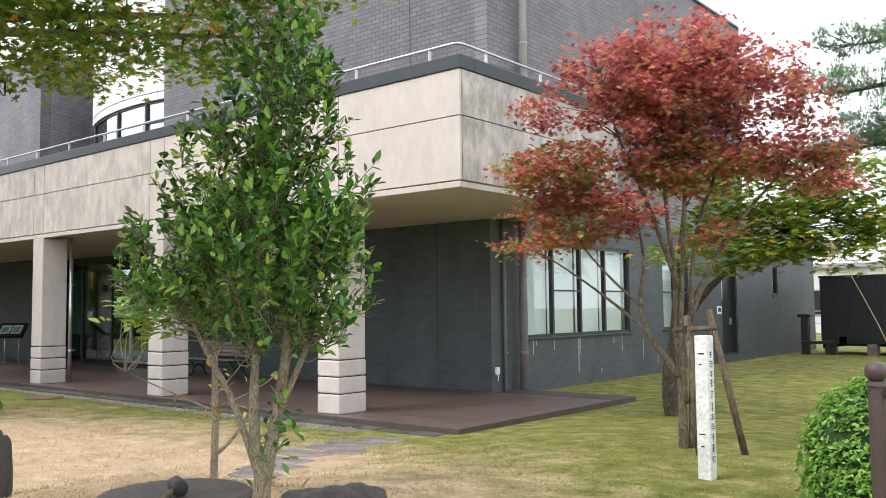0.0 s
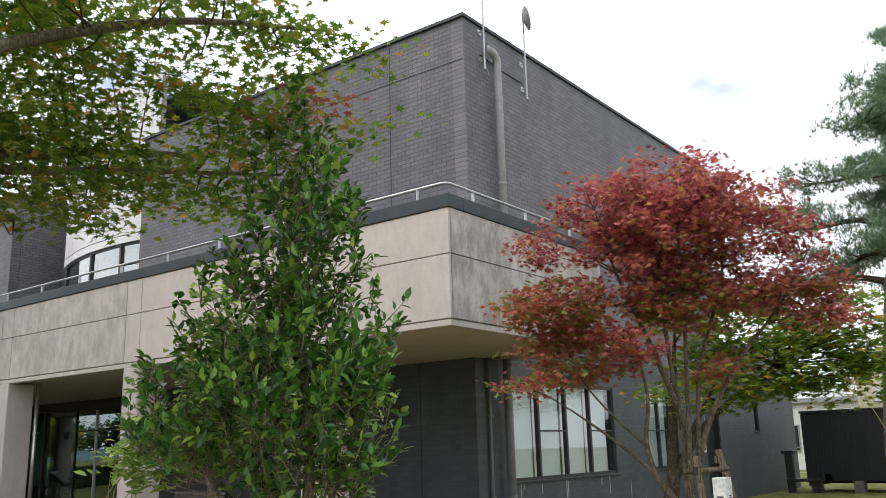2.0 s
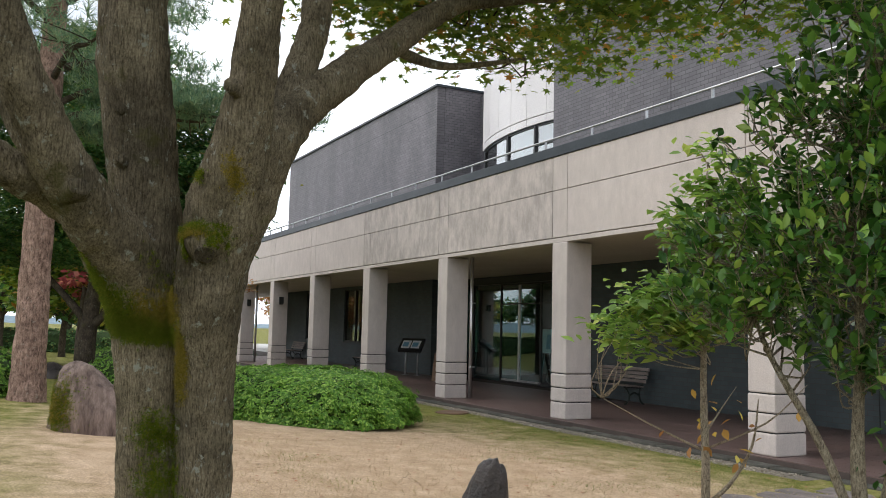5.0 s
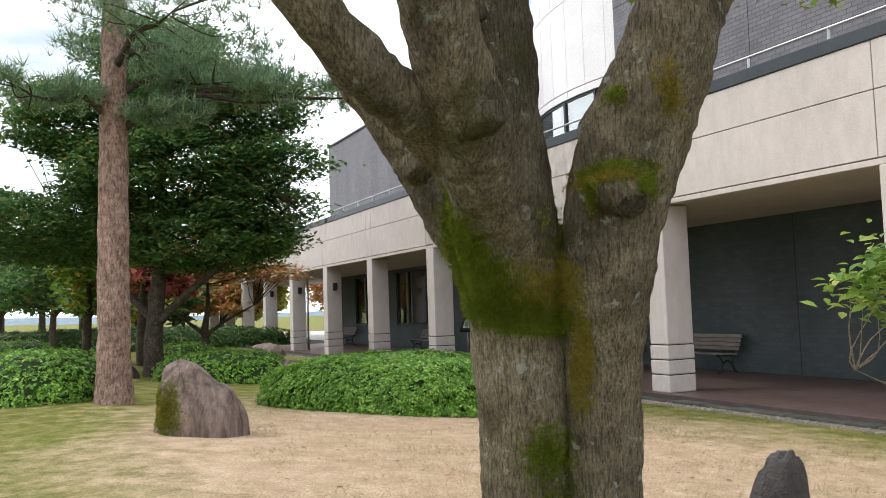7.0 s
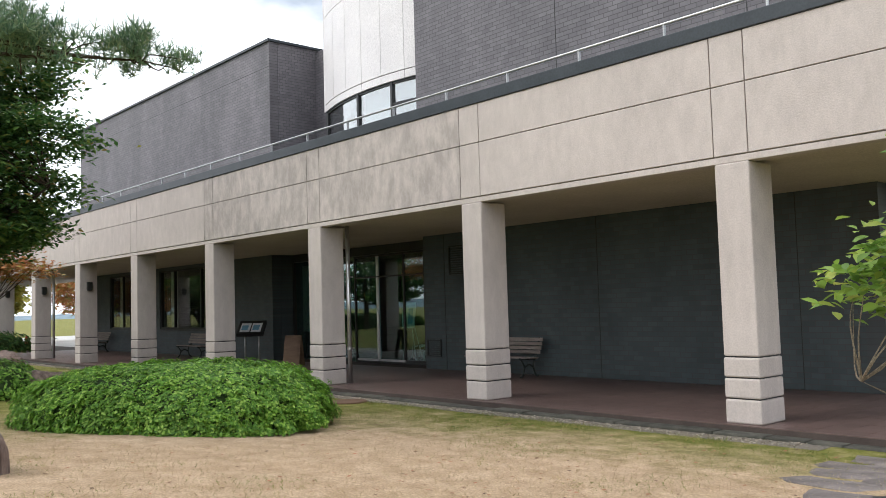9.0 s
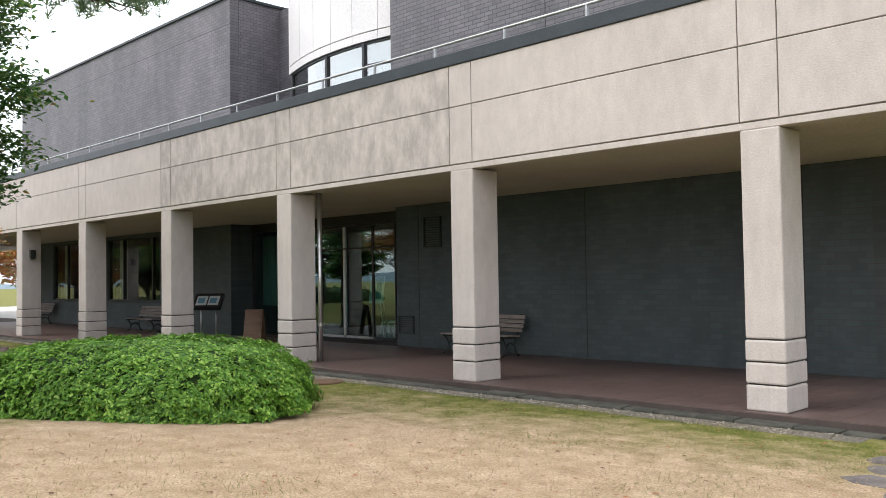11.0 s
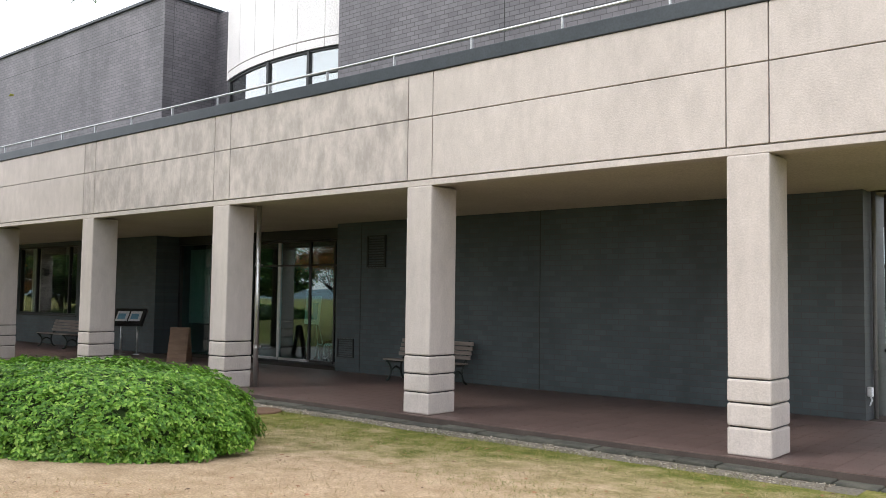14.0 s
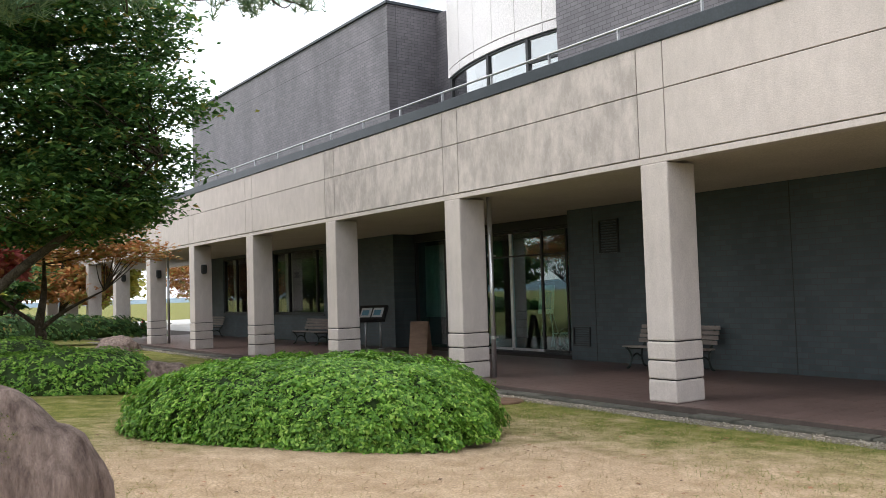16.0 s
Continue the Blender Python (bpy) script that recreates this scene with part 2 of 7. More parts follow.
WARM = (0.60, 0.535, 0.50)
M_CONC = concrete_mat("sprayed_concrete", 0.2, WARM)
M_CONC_STAIN = concrete_mat("rain_streaked_concrete", 0.65, WARM)
M_TILE_X = tile_wall_mat("charcoal_wall_tile_front", 0)
# Tone 1.3 carries the sky glare on the side faces in the tile colour.
M_TILE_Y = tile_wall_mat("charcoal_side_tile_sky_glare", 1, 1.3)
M_TILE_FAR = tile_wall_mat("grey_wall_tile", 0, 1.12)
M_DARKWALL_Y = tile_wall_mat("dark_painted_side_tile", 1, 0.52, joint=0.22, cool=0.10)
# The upper wall's tile again, porch shade put into its darker, cooler tone.
M_DARKWALL = tile_wall_mat("porch_shade_tile", 0, 0.54, joint=0.14, cool=0.16)
M_FLASH = mottled("slate_blue_flashing", (0.028, 0.036, 0.044), (0.045, 0.055, 0.065), 2, 30, 0.45, 0.1)
M_METAL = mottled("galvanised_steel", (0.42, 0.43, 0.44), (0.58, 0.59, 0.60), 5, 60, 0.38, 0.05, metal=0.7)
M_STEEL = mottled("brushed_steel", (0.5, 0.5, 0.5), (0.62, 0.62, 0.62), 5, 90, 0.3, 0.05, metal=0.9)
M_PIPE = mottled("grey_painted_pipe", (0.19, 0.18, 0.175), (0.24, 0.23, 0.22), 4, 50, 0.5, 0.08)
M_PIPE_LIGHT = mottled("light_grey_pipe", (0.34, 0.33, 0.33), (0.42, 0.41, 0.41), 4, 50, 0.5, 0.08)
M_SOFFIT = mottled("cream_soffit_paint", (0.52, 0.46, 0.37), (0.60, 0.54, 0.45), 0.8, 40, 0.8, 0.1)
M_FLOOR = mottled("red_brown_floor_tile", (0.118, 0.078, 0.070), (0.168, 0.112, 0.100), 0.8, 40, 0.42, 0.12, island=0.16)
M_GROUT = mottled("dark_tile_joint", (0.06, 0.045, 0.04), (0.09, 0.07, 0.06), 3, 60, 0.9)
M_DRUM = mottled("white_metal_panel", (0.70, 0.67, 0.67), (0.80, 0.77, 0.76), 0.6, 30, 0.4, 0.03)
M_SEAM = mottled("panel_joint_sealant", (0.25, 0.23, 0.22), (0.3, 0.28, 0.27), 5, 40)
M_FRAME = mottled("dark_bronze_window_frame", (0.016, 0.017, 0.018), (0.028, 0.029, 0.03), 3, 60, 0.4, 0.05)
M_ALU = mottled("aluminium_door_rail", (0.45, 0.46, 0.47), (0.6, 0.61, 0.62), 5, 60, 0.3, 0.04, metal=0.8)
M_GLASS = glass_mat("window_glass")
M_GLASS_DARK = glass_mat("coated_entrance_glass", (0.62, 0.86, 0.85), 0.0, 0.13)
M_GLASS_SKY = glass_mat("ribbon_window_glass", (0.8, 0.86, 0.86), 0.0, 0.34)
M_BLIND = mottled("white_roller_blind", (0.66, 0.67, 0.66), (0.74, 0.75, 0.74), 0.7, 50, 0.8, 0.05)
M_CURTAIN = mottled("pale_green_curtain", (0.30, 0.32, 0.27), (0.42, 0.44, 0.38), 1.5, 50, 0.9, 0.1, stretch=(6, 6, 0.4))
# Room dimness behind the glass is put into this near-black wall colour.
M_DARK = mottled("unlit_interior", (0.035, 0.038, 0.038), (0.055, 0.06, 0.06), 1.0, 30, 0.8)
M_LAWN = lawn_mat()
M_STONE_DARK = mottled("dark_wet_stone", (0.018, 0.015, 0.014), (0.075, 0.060, 0.054), 5, 45, 0.42, 0.7, 0.03)
M_STONE_RED = mottled("purple_grey_boulder", (0.10, 0.062, 0.05), (0.42, 0.31, 0.26), 3.6, 26, 0.75, 1.0, 0.06, stretch=(3.2, 3.2, 0.5))
M_STONE_GREY = mottled("grey_flagstone", (0.10, 0.085, 0.08), (0.25, 0.215, 0.20), 4, 50, 0.85, 0.6, 0.02)
M_GRAVEL = mottled("pale_gravel", (0.12, 0.105, 0.085), (0.30, 0.265, 0.22), 30, 90, 0.9, 0.9, 0.03)
M_GRAVEL_STONE = leaf_mat("brown_grey_pebble", [(0.0, (0.07, 0.058, 0.045)), (0.5, (0.16, 0.138, 0.115)), (1.0, (0.30, 0.27, 0.24))], 0.85, 0.0, 0.3)
M_KERB = mottled("mossy_gutter_stone", (0.035, 0.037, 0.03), (0.11, 0.105, 0.085), 5, 50, 0.85, 0.5, 0.02, island=0.25)
M_MOSS = leaf_mat("green_moss", [(0.0, (0.022, 0.036, 0.004)), (0.45, (0.065, 0.10, 0.008)), (0.8, (0.12, 0.145, 0.014)), (1.0, (0.20, 0.16, 0.03))], 0.9, 0.25, 0.1)
M_BARK = bark_mat("grey_maple_bark", (0.15, 0.122, 0.082), (0.36, 0.305, 0.22), 0.9, 0.6, (95, 95, 13), 0.5)
M_MOSS_DRY = leaf_mat("yellowing_moss", [(0.0, (0.06, 0.06, 0.008)), (0.5, (0.15, 0.125, 0.018)), (1.0, (0.28, 0.20, 0.06))], 0.9, 0.25, 0.1)
M_BARK_PALE = bark_mat("pale_smooth_bark", (0.26, 0.215, 0.155), (0.48, 0.42, 0.33), 0.35, 0.0, (90, 90, 24))
M_BARK_PINE = bark_mat("red_pine_bark", (0.14, 0.09, 0.075), (0.44, 0.30, 0.25), 0.3, 0.0, (16, 16, 5))
M_BARK_MID = bark_mat("brown_grey_bark", (0.10, 0.082, 0.06), (0.24, 0.20, 0.155), 0.5, 0.3)
M_BARK_DARK = bark_mat("dark_bark", (0.04, 0.032, 0.026), (0.13, 0.105, 0.08), 0.3, 0.3)
L_SHRUB = leaf_mat("glossy_evergreen_leaf", [(0.0, (0.016, 0.050, 0.011)), (0.45, (0.042, 0.115, 0.020)), (0.8, (0.115, 0.22, 0.038)), (1.0, (0.21, 0.29, 0.055))], 0.30, 0.26, 0.5)
L_SAPLING = leaf_mat("light_green_leaf", [(0.0, (0.07, 0.14, 0.025)), (0.7, (0.16, 0.26, 0.05)), (1.0, (0.26, 0.30, 0.07))], 0.5, 0.4)
L_MAPLE = leaf_mat("green_maple_leaf", [(0.0, (0.05, 0.10, 0.014)), (0.6, (0.125, 0.20, 0.028)), (0.90, (0.20, 0.22, 0.03)), (0.97, (0.30, 0.19, 0.03)), (1.0, (0.38, 0.16, 0.035))], 0.55, 0.45)
L_RED = leaf_mat("red_maple_leaf", [(0.0, (0.14, 0.033, 0.040)), (0.45, (0.28, 0.070, 0.076)), (0.75, (0.36, 0.125, 0.115)), (0.92, (0.36, 0.15, 0.07)), (1.0, (0.26, 0.24, 0.06))], 0.55, 0.4)
L_REDLOW = leaf_mat("turning_maple_leaf", [(0.0, (0.09, 0.14, 0.03)), (0.3, (0.18, 0.17, 0.045)), (0.42, (0.28, 0.11, 0.055)), (0.68, (0.30, 0.075, 0.065)), (1.0, (0.20, 0.045, 0.045))], 0.55, 0.4)
L_ORANGE = leaf_mat("orange_maple_leaf", [(0.0, (0.22, 0.08, 0.03)), (0.45, (0.32, 0.15, 0.055)), (0.75, (0.26, 0.17, 0.06)), (1.0, (0.15, 0.17, 0.045))], 0.6, 0.4)
L_YELLOW = leaf_mat("yellow_autumn_leaf", [(0.0, (0.30, 0.24, 0.05)), (0.6, (0.46, 0.38, 0.08)), (1.0, (0.22, 0.25, 0.06))], 0.6, 0.4)
L_DEEP = leaf_mat("deep_green_leaf", [(0.0, (0.020, 0.055, 0.018)), (0.6, (0.052, 0.118, 0.034)), (0.93, (0.11, 0.17, 0.045)), (1.0, (0.20, 0.14, 0.035))], 0.55, 0.42)
L_PINE = leaf_mat("blue_green_needle", [(0.0, (0.05, 0.10, 0.065)), (0.7, (0.13, 0.21, 0.125)), (1.0, (0.23, 0.27, 0.15))], 0.5, 0.25)
L_HEDGE = leaf_mat("fresh_azalea_leaf", [(0.0, (0.035, 0.10, 0.010)), (0.5, (0.085, 0.19, 0.022)), (0.85, (0.17, 0.30, 0.045)), (1.0, (0.25, 0.36, 0.08))], 0.45, 0.35)
# Shade among the inner leaves is put into this core colour.
L_HEDGE_IN = mottled("hedge_core_shade", (0.016, 0.035, 0.008), (0.04, 0.075, 0.014), 8, 60, 0.9)
L_DRYLEAF = leaf_mat("fallen_brown_leaf", [(0.0, (0.07, 0.04, 0.025)), (0.6, (0.16, 0.085, 0.045)), (1.0, (0.24, 0.09, 0.05))], 0.8, 0.1)
L_GRASS = leaf_mat("grass_blade", [(0.0, (0.055, 0.085, 0.014)), (0.5, (0.11, 0.13, 0.03)), (1.0, (0.24, 0.20, 0.09))], 0.7, 0.3)
L_STRAW = leaf_mat("dry_grass_blade", [(0.0, (0.20, 0.145, 0.085)), (0.8, (0.33, 0.26, 0.17)), (1.0, (0.19, 0.17, 0.07))], 0.8, 0.3)
M_WHITEPAINT = mottled("weathered_white_paint", (0.55, 0.55, 0.53), (0.78, 0.78, 0.76), 5, 40, 0.7, 0.2)
M_INK = mottled("black_ink", (0.02, 0.02, 0.02), (0.04, 0.04, 0.04), 8, 60)
M_POLE = bark_mat("weathered_stake_wood", (0.11, 0.085, 0.06), (0.24, 0.19, 0.14), 0.2, 0.0, (50, 50, 4))
M_FENCE = mottled("brown_painted_iron", (0.055, 0.036, 0.034), (0.09, 0.06, 0.056), 4, 60, 0.45, 0.12)
M_SLAT = mottled("weathered_bench_slat", (0.20, 0.165, 0.15), (0.33, 0.28, 0.25), 3, 50, 0.7, 0.2, stretch=(1, 6, 6), island=0.12)
M_IRON = mottled("dark_green_cast_iron", (0.016, 0.024, 0.022), (0.03, 0.042, 0.038), 5, 60, 0.5, 0.15)
M_BROWNWOOD = mottled("brown_plywood", (0.12, 0.07, 0.045), (0.2, 0.125, 0.08), 3, 40, 0.6, 0.15, stretch=(1, 1, 5))
M_SHED = mottled("black_slatted_timber", (0.010, 0.011, 0.012), (0.022, 0.023, 0.025), 2, 30, 0.7, 0.3, stretch=(8, 1, 0.5))
M_TANK = mottled("cream_plastic_tank", (0.42, 0.38, 0.26), (0.5, 0.45, 0.31), 1.5, 30, 0.5, 0.05)
M_OFFWHITE = mottled("off_white_render", (0.58, 0.57, 0.55), (0.72, 0.71, 0.69), 0.7, 20, 0.8, 0.1)
M_RED = mottled("red_plastic", (0.5, 0.05, 0.03), (0.6, 0.08, 0.05), 4, 40, 0.5)
M_BLACK = mottled("black_rubber", (0.015, 0.015, 0.015), (0.03, 0.03, 0.03), 5, 60, 0.6)
M_PAPER = mottled("white_paper", (0.7, 0.72, 0.74), (0.8, 0.82, 0.84), 3, 30, 0.7, 0.02)
M_BLUEPRINT = mottled("blue_print", (0.12, 0.3, 0.45), (0.2, 0.42, 0.58), 6, 40, 0.6, 0.02)
M_HILL = mottled("hazy_blue_hill", (0.16, 0.22, 0.26), (0.22, 0.29, 0.33), 0.02, 0.4, 1.0, 0.0)
M_STONE_LIME = mottled("pale_lime_streak", (0.2, 0.2, 0.2), (0.5, 0.5, 0.49), 14, 60, 0.9, 0.3)
M_PAVE = mottled("pale_paving", (0.42, 0.41, 0.39), (0.55, 0.54, 0.52), 1, 30, 0.85, 0.2)
M_RUST = mottled("rusty_cover", (0.10, 0.055, 0.035), (0.17, 0.10, 0.06), 8, 60, 0.8, 0.3)


# ---- builders ----
def part(name, bm, material, parent=None, label="", smooth=False):
    me = bpy.data.meshes.new(name)
    bm.to_mesh(me)
    bm.free()
    me.materials.append(material)
    if smooth:
        me.polygons.foreach_set("use_smooth", [True] * len(me.polygons))
    ob = new(name, me)
    ob.parent = parent
    return tagged(ob, label)


def thing(name, label, category, x=0.0, y=0.0, z=0.0, rz=0.0, group="", kind=""):
    ob = new(name)
    ob.empty_display_size = 0.2
    ob.matrix_basis = pose(x, y, z, 0, 0, rz)
    return tagged(ob, label, category, group, kind)


def struct(name, bm, material, label, category="", smooth=False):
    return tagged(part(name, bm, material, None, label, smooth), category=category, kind="structure")


def box(bm, x0, x1, y0, y1, z0, z1, bevel=0.0, m=None):
    r = bmesh.ops.create_cube(bm, size=1.0)
    vs = r["verts"]
    for v in vs:
        v.co = Vector(((x0 + x1) / 2 + v.co.x * (x1 - x0), (y0 + y1) / 2 + v.co.y * (y1 - y0), (z0 + z1) / 2 + v.co.z * (z1 - z0)))
    if m is not None:
        bmesh.ops.transform(bm, matrix=m, verts=vs)
    if bevel:
        es = list({e for v in vs for e in v.link_edges})
        bmesh.ops.bevel(bm, geom=es, offset=bevel, segments=2, profile=0.5, affect='EDGES')
    return bm


def boxm(*a, **k):
    return box(bmesh.new(), *a, **k)


def tube(bm, pts, radii, sides=10, wob=0.0, cap=True, freq=3.0, ridges=0.0):
    """A tapered tube along pts (smoothed), with an uneven surface."""
    P = [Vector(p) for p in pts]
    rings = []
    side = None
    for i, p in enumerate(P):
        d = (P[min(i + 1, len(P) - 1)] - P[max(i - 1, 0)]).normalized()
        if side is None:
            side = d.orthogonal().normalized()
        side = (side - d * side.dot(d)).normalized()
        up = d.cross(side)
        ring = []
        for k in range(sides):
            a = 2 * math.pi * k / sides
            o = side * math.cos(a) + up * math.sin(a)
            r = radii[i]
            if wob:
                q = p + o * r
                r *= 1 + wob * noise.noise(Vector((q.x * freq * 2.5, q.y * freq * 2.5, q.z * freq))) + 0.45 * wob * noise.noise(q * freq * 5)
                if ridges:
                    r += ridges * (abs(noise.noise(Vector((o.x * radii[i] * 46, o.y * radii[i] * 46 + o.z * 3, i * 0.16)))) - 0.25) + 0.5 * ridges * noise.noise(Vector((q.x * 70, q.y * 70, q.z * 26)))
            ring.append(bm.verts.new(p + o * r))
        rings.append(ring)
    for a, b in zip(rings, rings[1:]):
        for k in range(sides):
            bm.faces.new((a[k], a[(k + 1) % sides], b[(k + 1) % sides], b[k]))
    if cap:
        bm.faces.new(list(reversed(rings[0])))
        bm.faces.new(rings[-1])
    return bm


def smooth_path(pts, radii, n=5):
    """Catmull-Rom through pts, n steps a span; radii go with them."""
    P = [Vector(p) for p in pts]
    out, rr = [], []
    for i in range(len(P) - 1):
        p0, p1, p2, p3 = P[max(i - 1, 0)], P[i], P[i + 1], P[min(i + 2, len(P) - 1)]
        for k in range(n):
            t = k / n
            out.append(0.5 * (2 * p1 + (p2 - p0) * t + (2 * p0 - 5 * p1 + 4 * p2 - p3) * t * t + (3 * p1 - p0 - 3 * p2 + p3) * t ** 3))
            rr.append(radii[i] + (radii[i + 1] - radii[i]) * t)
    return out + [P[-1]], rr + [radii[-1]]


def rod(bm, a, b, r, sides=8):
    return tube(bm, [a, b], [r, r], sides)


LEAF = {
    "maple": ([(0, -0.35, 0), (0.16, -0.12, 0), (0.55, -0.18, -0.06), (0.26, 0.08, 0), (0.48, 0.42, -0.06), (0.12, 0.24, 0), (0, 0.75, -0.1),
               (-0.12, 0.24, 0), (-0.48, 0.42, -0.06), (-0.26, 0.08, 0), (-0.55, -0.18, -0.06), (-0.16, -0.12, 0)],
              [(0, 1, 2, 3), (3, 4, 5), (5, 6, 7), (7, 8, 9), (9, 10, 11, 0), (0, 3, 5, 7, 9)]),
    "pebble": ([(0.5, 0, 0), (0, 0.42, 0), (-0.46, 0, 0), (0, -0.5, 0), (0.05, 0, 0.3), (0, 0.05, -0.3)], [(0, 1, 4), (1, 2, 4), (2, 3, 4), (3, 0, 4), (1, 0, 5), (2, 1, 5), (3, 2, 5), (0, 3, 5)]),
    "oval": ([(0, -0.5, 0), (0.25, -0.12, 0.08), (0.22, 0.2, 0.08), (0, 0.55, -0.05), (-0.22, 0.2, 0.08), (-0.25, -0.12, 0.08), (0, 0.05, 0)],
             [(0, 1, 6), (1, 2, 6), (2, 3, 6), (3, 4, 6), (4, 5, 6), (5, 0, 6)]),
    "small": ([(0, -0.5, 0), (0.26, 0.06, 0.09), (0, 0.55, -0.04), (-0.26, 0.06, 0.09)], [(0, 1, 2), (0, 2, 3)]),
    "blade": ([(-0.045, 0, 0), (0.045, 0, 0), (0.0, 1.0, 0.12)], [(0, 1, 2)]),
    "tuft": ([c for k in range(9) for c in ((0.03 * math.cos(2.4 * k + 1.57), 0.03 * math.sin(2.4 * k + 1.57), 0), (-0.03 * math.cos(2.4 * k + 1.57), -0.03 * math.sin(2.4 * k + 1.57), 0),
              (math.cos(2.4 * k) * (0.45 + 0.05 * k), math.sin(2.4 * k) * (0.45 + 0.05 * k), 0.75 - 0.08 * k))], [(3 * k, 3 * k + 1, 3 * k + 2) for k in range(9)]),
}


def leaves(name, shape, pts, sizes, material, parent, rng, flat=0.5, droop=0.0, label="", up=None, along=None):
    """One mesh of many leaves at pts. flat 1: they lie level, 0: any way; up: the way their faces turn; along: the way that they point."""
    base, faces = LEAF[shape]
    B = np.array(base)
    n = len(pts)
    pts, sizes = np.asarray(pts), np.asarray(sizes)
    nrm = rng.normal(size=(n, 3))
    nrm /= np.linalg.norm(nrm, axis=1)[:, None]
    if up is None:
        nrm[:, 2] = np.abs(nrm[:, 2])
        nrm = nrm * (1 - flat) + np.array([0, 0, 1.0]) * flat
    else:
        nrm = nrm * (1 - flat) + np.asarray(up) * flat
    nrm /= np.linalg.norm(nrm, axis=1)[:, None]
    t = rng.normal(size=(n, 3))
    t[:, 2] -= droop
    if along is not None:
        t = np.asarray(along) + 0.25 * t
    t -= nrm * (t * nrm).sum(1)[:, None]
    t /= np.linalg.norm(t, axis=1)[:, None]
    s = np.cross(t, nrm)
    V = pts[:, None, :] + sizes[:, None, None] * (B[None, :, 0:1] * s[:, None, :] + B[None, :, 1:2] * t[:, None, :] + B[None, :, 2:3] * nrm[:, None, :])
    V = V.reshape(-1, 3)
    k = len(B)
    loops = np.concatenate([np.array(f) for f in faces])
    sizes_f = np.array([len(f) for f in faces])
    L = (np.arange(n)[:, None] * k + loops[None, :]).reshape(-1)
    tot = np.tile(sizes_f, n)
    start = np.concatenate([[0], np.cumsum(tot)[:-1]])
    me = bpy.data.meshes.new(name)
    me.vertices.add(len(V))
    me.vertices.foreach_set("co", V.astype(np.float32).reshape(-1))
    me.loops.add(len(L))
    me.loops.foreach_set("vertex_index", L.astype(np.int32))
    me.polygons.add(len(tot))
    me.polygons.foreach_set("loop_start", start.astype(np.int32))
    me.polygons.foreach_set("loop_total", tot.astype(np.int32))
    me.update(calc_edges=True)
    me.validate()
    me.materials.append(material)
    ob = new(name, me)
    ob.parent = parent
    return tagged(ob, label)


def in_blobs(blobs, n, rng, shell=0.5):
    """n places inside ellipsoids (x, y, z, rx, ry, rz), more of them towards the skins."""
    b = np.array(blobs, float)
    w = b[:, 3] * b[:, 4] * b[:, 5]
    pick = rng.choice(len(b), n, p=w / w.sum())
    d = rng.normal(size=(n, 3))
    d /= np.linalg.norm(d, axis=1)[:, None]
    r = rng.random(n) ** (1 / (3 + 3 * shell))
    return b[pick, :3] + d * r[:, None] * b[pick, 3:]


def sprays(centres, per, spread, rng, thick=0.35):
    """Leaves in loose level sprays round the centres."""
    c = np.repeat(np.asarray(centres), per, axis=0)
    return c + rng.normal(size=c.shape) * np.array([spread, spread, spread * thick])


def twigs(bm, roots, centres, rng, r0=0.012, sag=0.1, every=1, sides=5):
    """Thin bent branches from the nearest root below each centre."""
    R = np.array([tuple(q) for q in roots])
    for c in centres[::every]:
        d = np.linalg.norm((R - c) * np.array([1, 1, 1.3]), axis=1) + 0.6 * np.maximum(R[:, 2] - c[2] + 0.15, 0)
        a = R[int(np.argmin(d))]
        mid = (a + c) / 2 + rng.normal(size=3) * sag * 0.5 + np.array([0, 0, -sag * 0.3])
        pts, rr = smooth_path([a, mid, c], [r0, r0 * 0.65, r0 * 0.25], 3)
        tube(bm, pts, rr, sides, cap=False)


def ground_z(x, y):
    """Height of the lawn: it rises from the porch towards the path, with a planted mound on it."""
    t = min(max((8.5 - y) / 8.5, 0.0), 1.0)
    z = -0.10 + 0.40 * t ** 1.5
    s = min(max((x + 8.6) / 3.6, 0.0), 1.0)
    s = s * s * (3 - 2 * s)
    f = min(max((13.0 - y) / 4.0, 0.0), 1.0)
    z += 0.24 * s * f * (1 - 0.55 * t)
    z += 0.34 * math.exp(-((x + 5.5) ** 2 + (y - 2.7) ** 2) / (2 * 0.95 ** 2))
    if y < 8.2 or x > -7.6:
        z += 0.012 * noise.noise(Vector((x * 0.8, y * 0.8, 0)))
    return z


# ---- the ground ----
def make_ground():
    bm = bmesh.new()
    xs = sorted(set([-400, -250, -150, -110, -85] + [-70 + 1.0 * i for i in range(45)] + [-25 + 0.4 * i for i in range(63)] + [0.5 + 1.5 * i for i in range(12)] + [30, 60, 120, 250, 400]))
    ys = sorted(set([-400, -200, -100, -50, -25, -12] + [-8 + 0.4 * i for i in range(41)] + [8.45] + [9 + 1.5 * i for i in range(26)] + [60, 80, 120, 200, 400]))
    grid = [[bm.verts.new((x, y, ground_z(x, y))) for x in xs] for y in ys]
    for a, b in zip(grid, grid[1:]):
        for i in range(len(xs) - 1):
            bm.faces.new((a[i], a[i + 1], b[i + 1], b[i]))
    return struct("ground", bm, M_LAWN, "short lawn, straw-dry in the middle and mossy green round it", "lawn", True)


make_ground()

# ---- the building ----
FRONT, WALL, CORNER, EAST = 9.02, 13.1, -7.915, -10.40
COL0, BAY, COLW, COLD = -10.805, 4.79, 0.476, 0.58
CEIL = 3.31


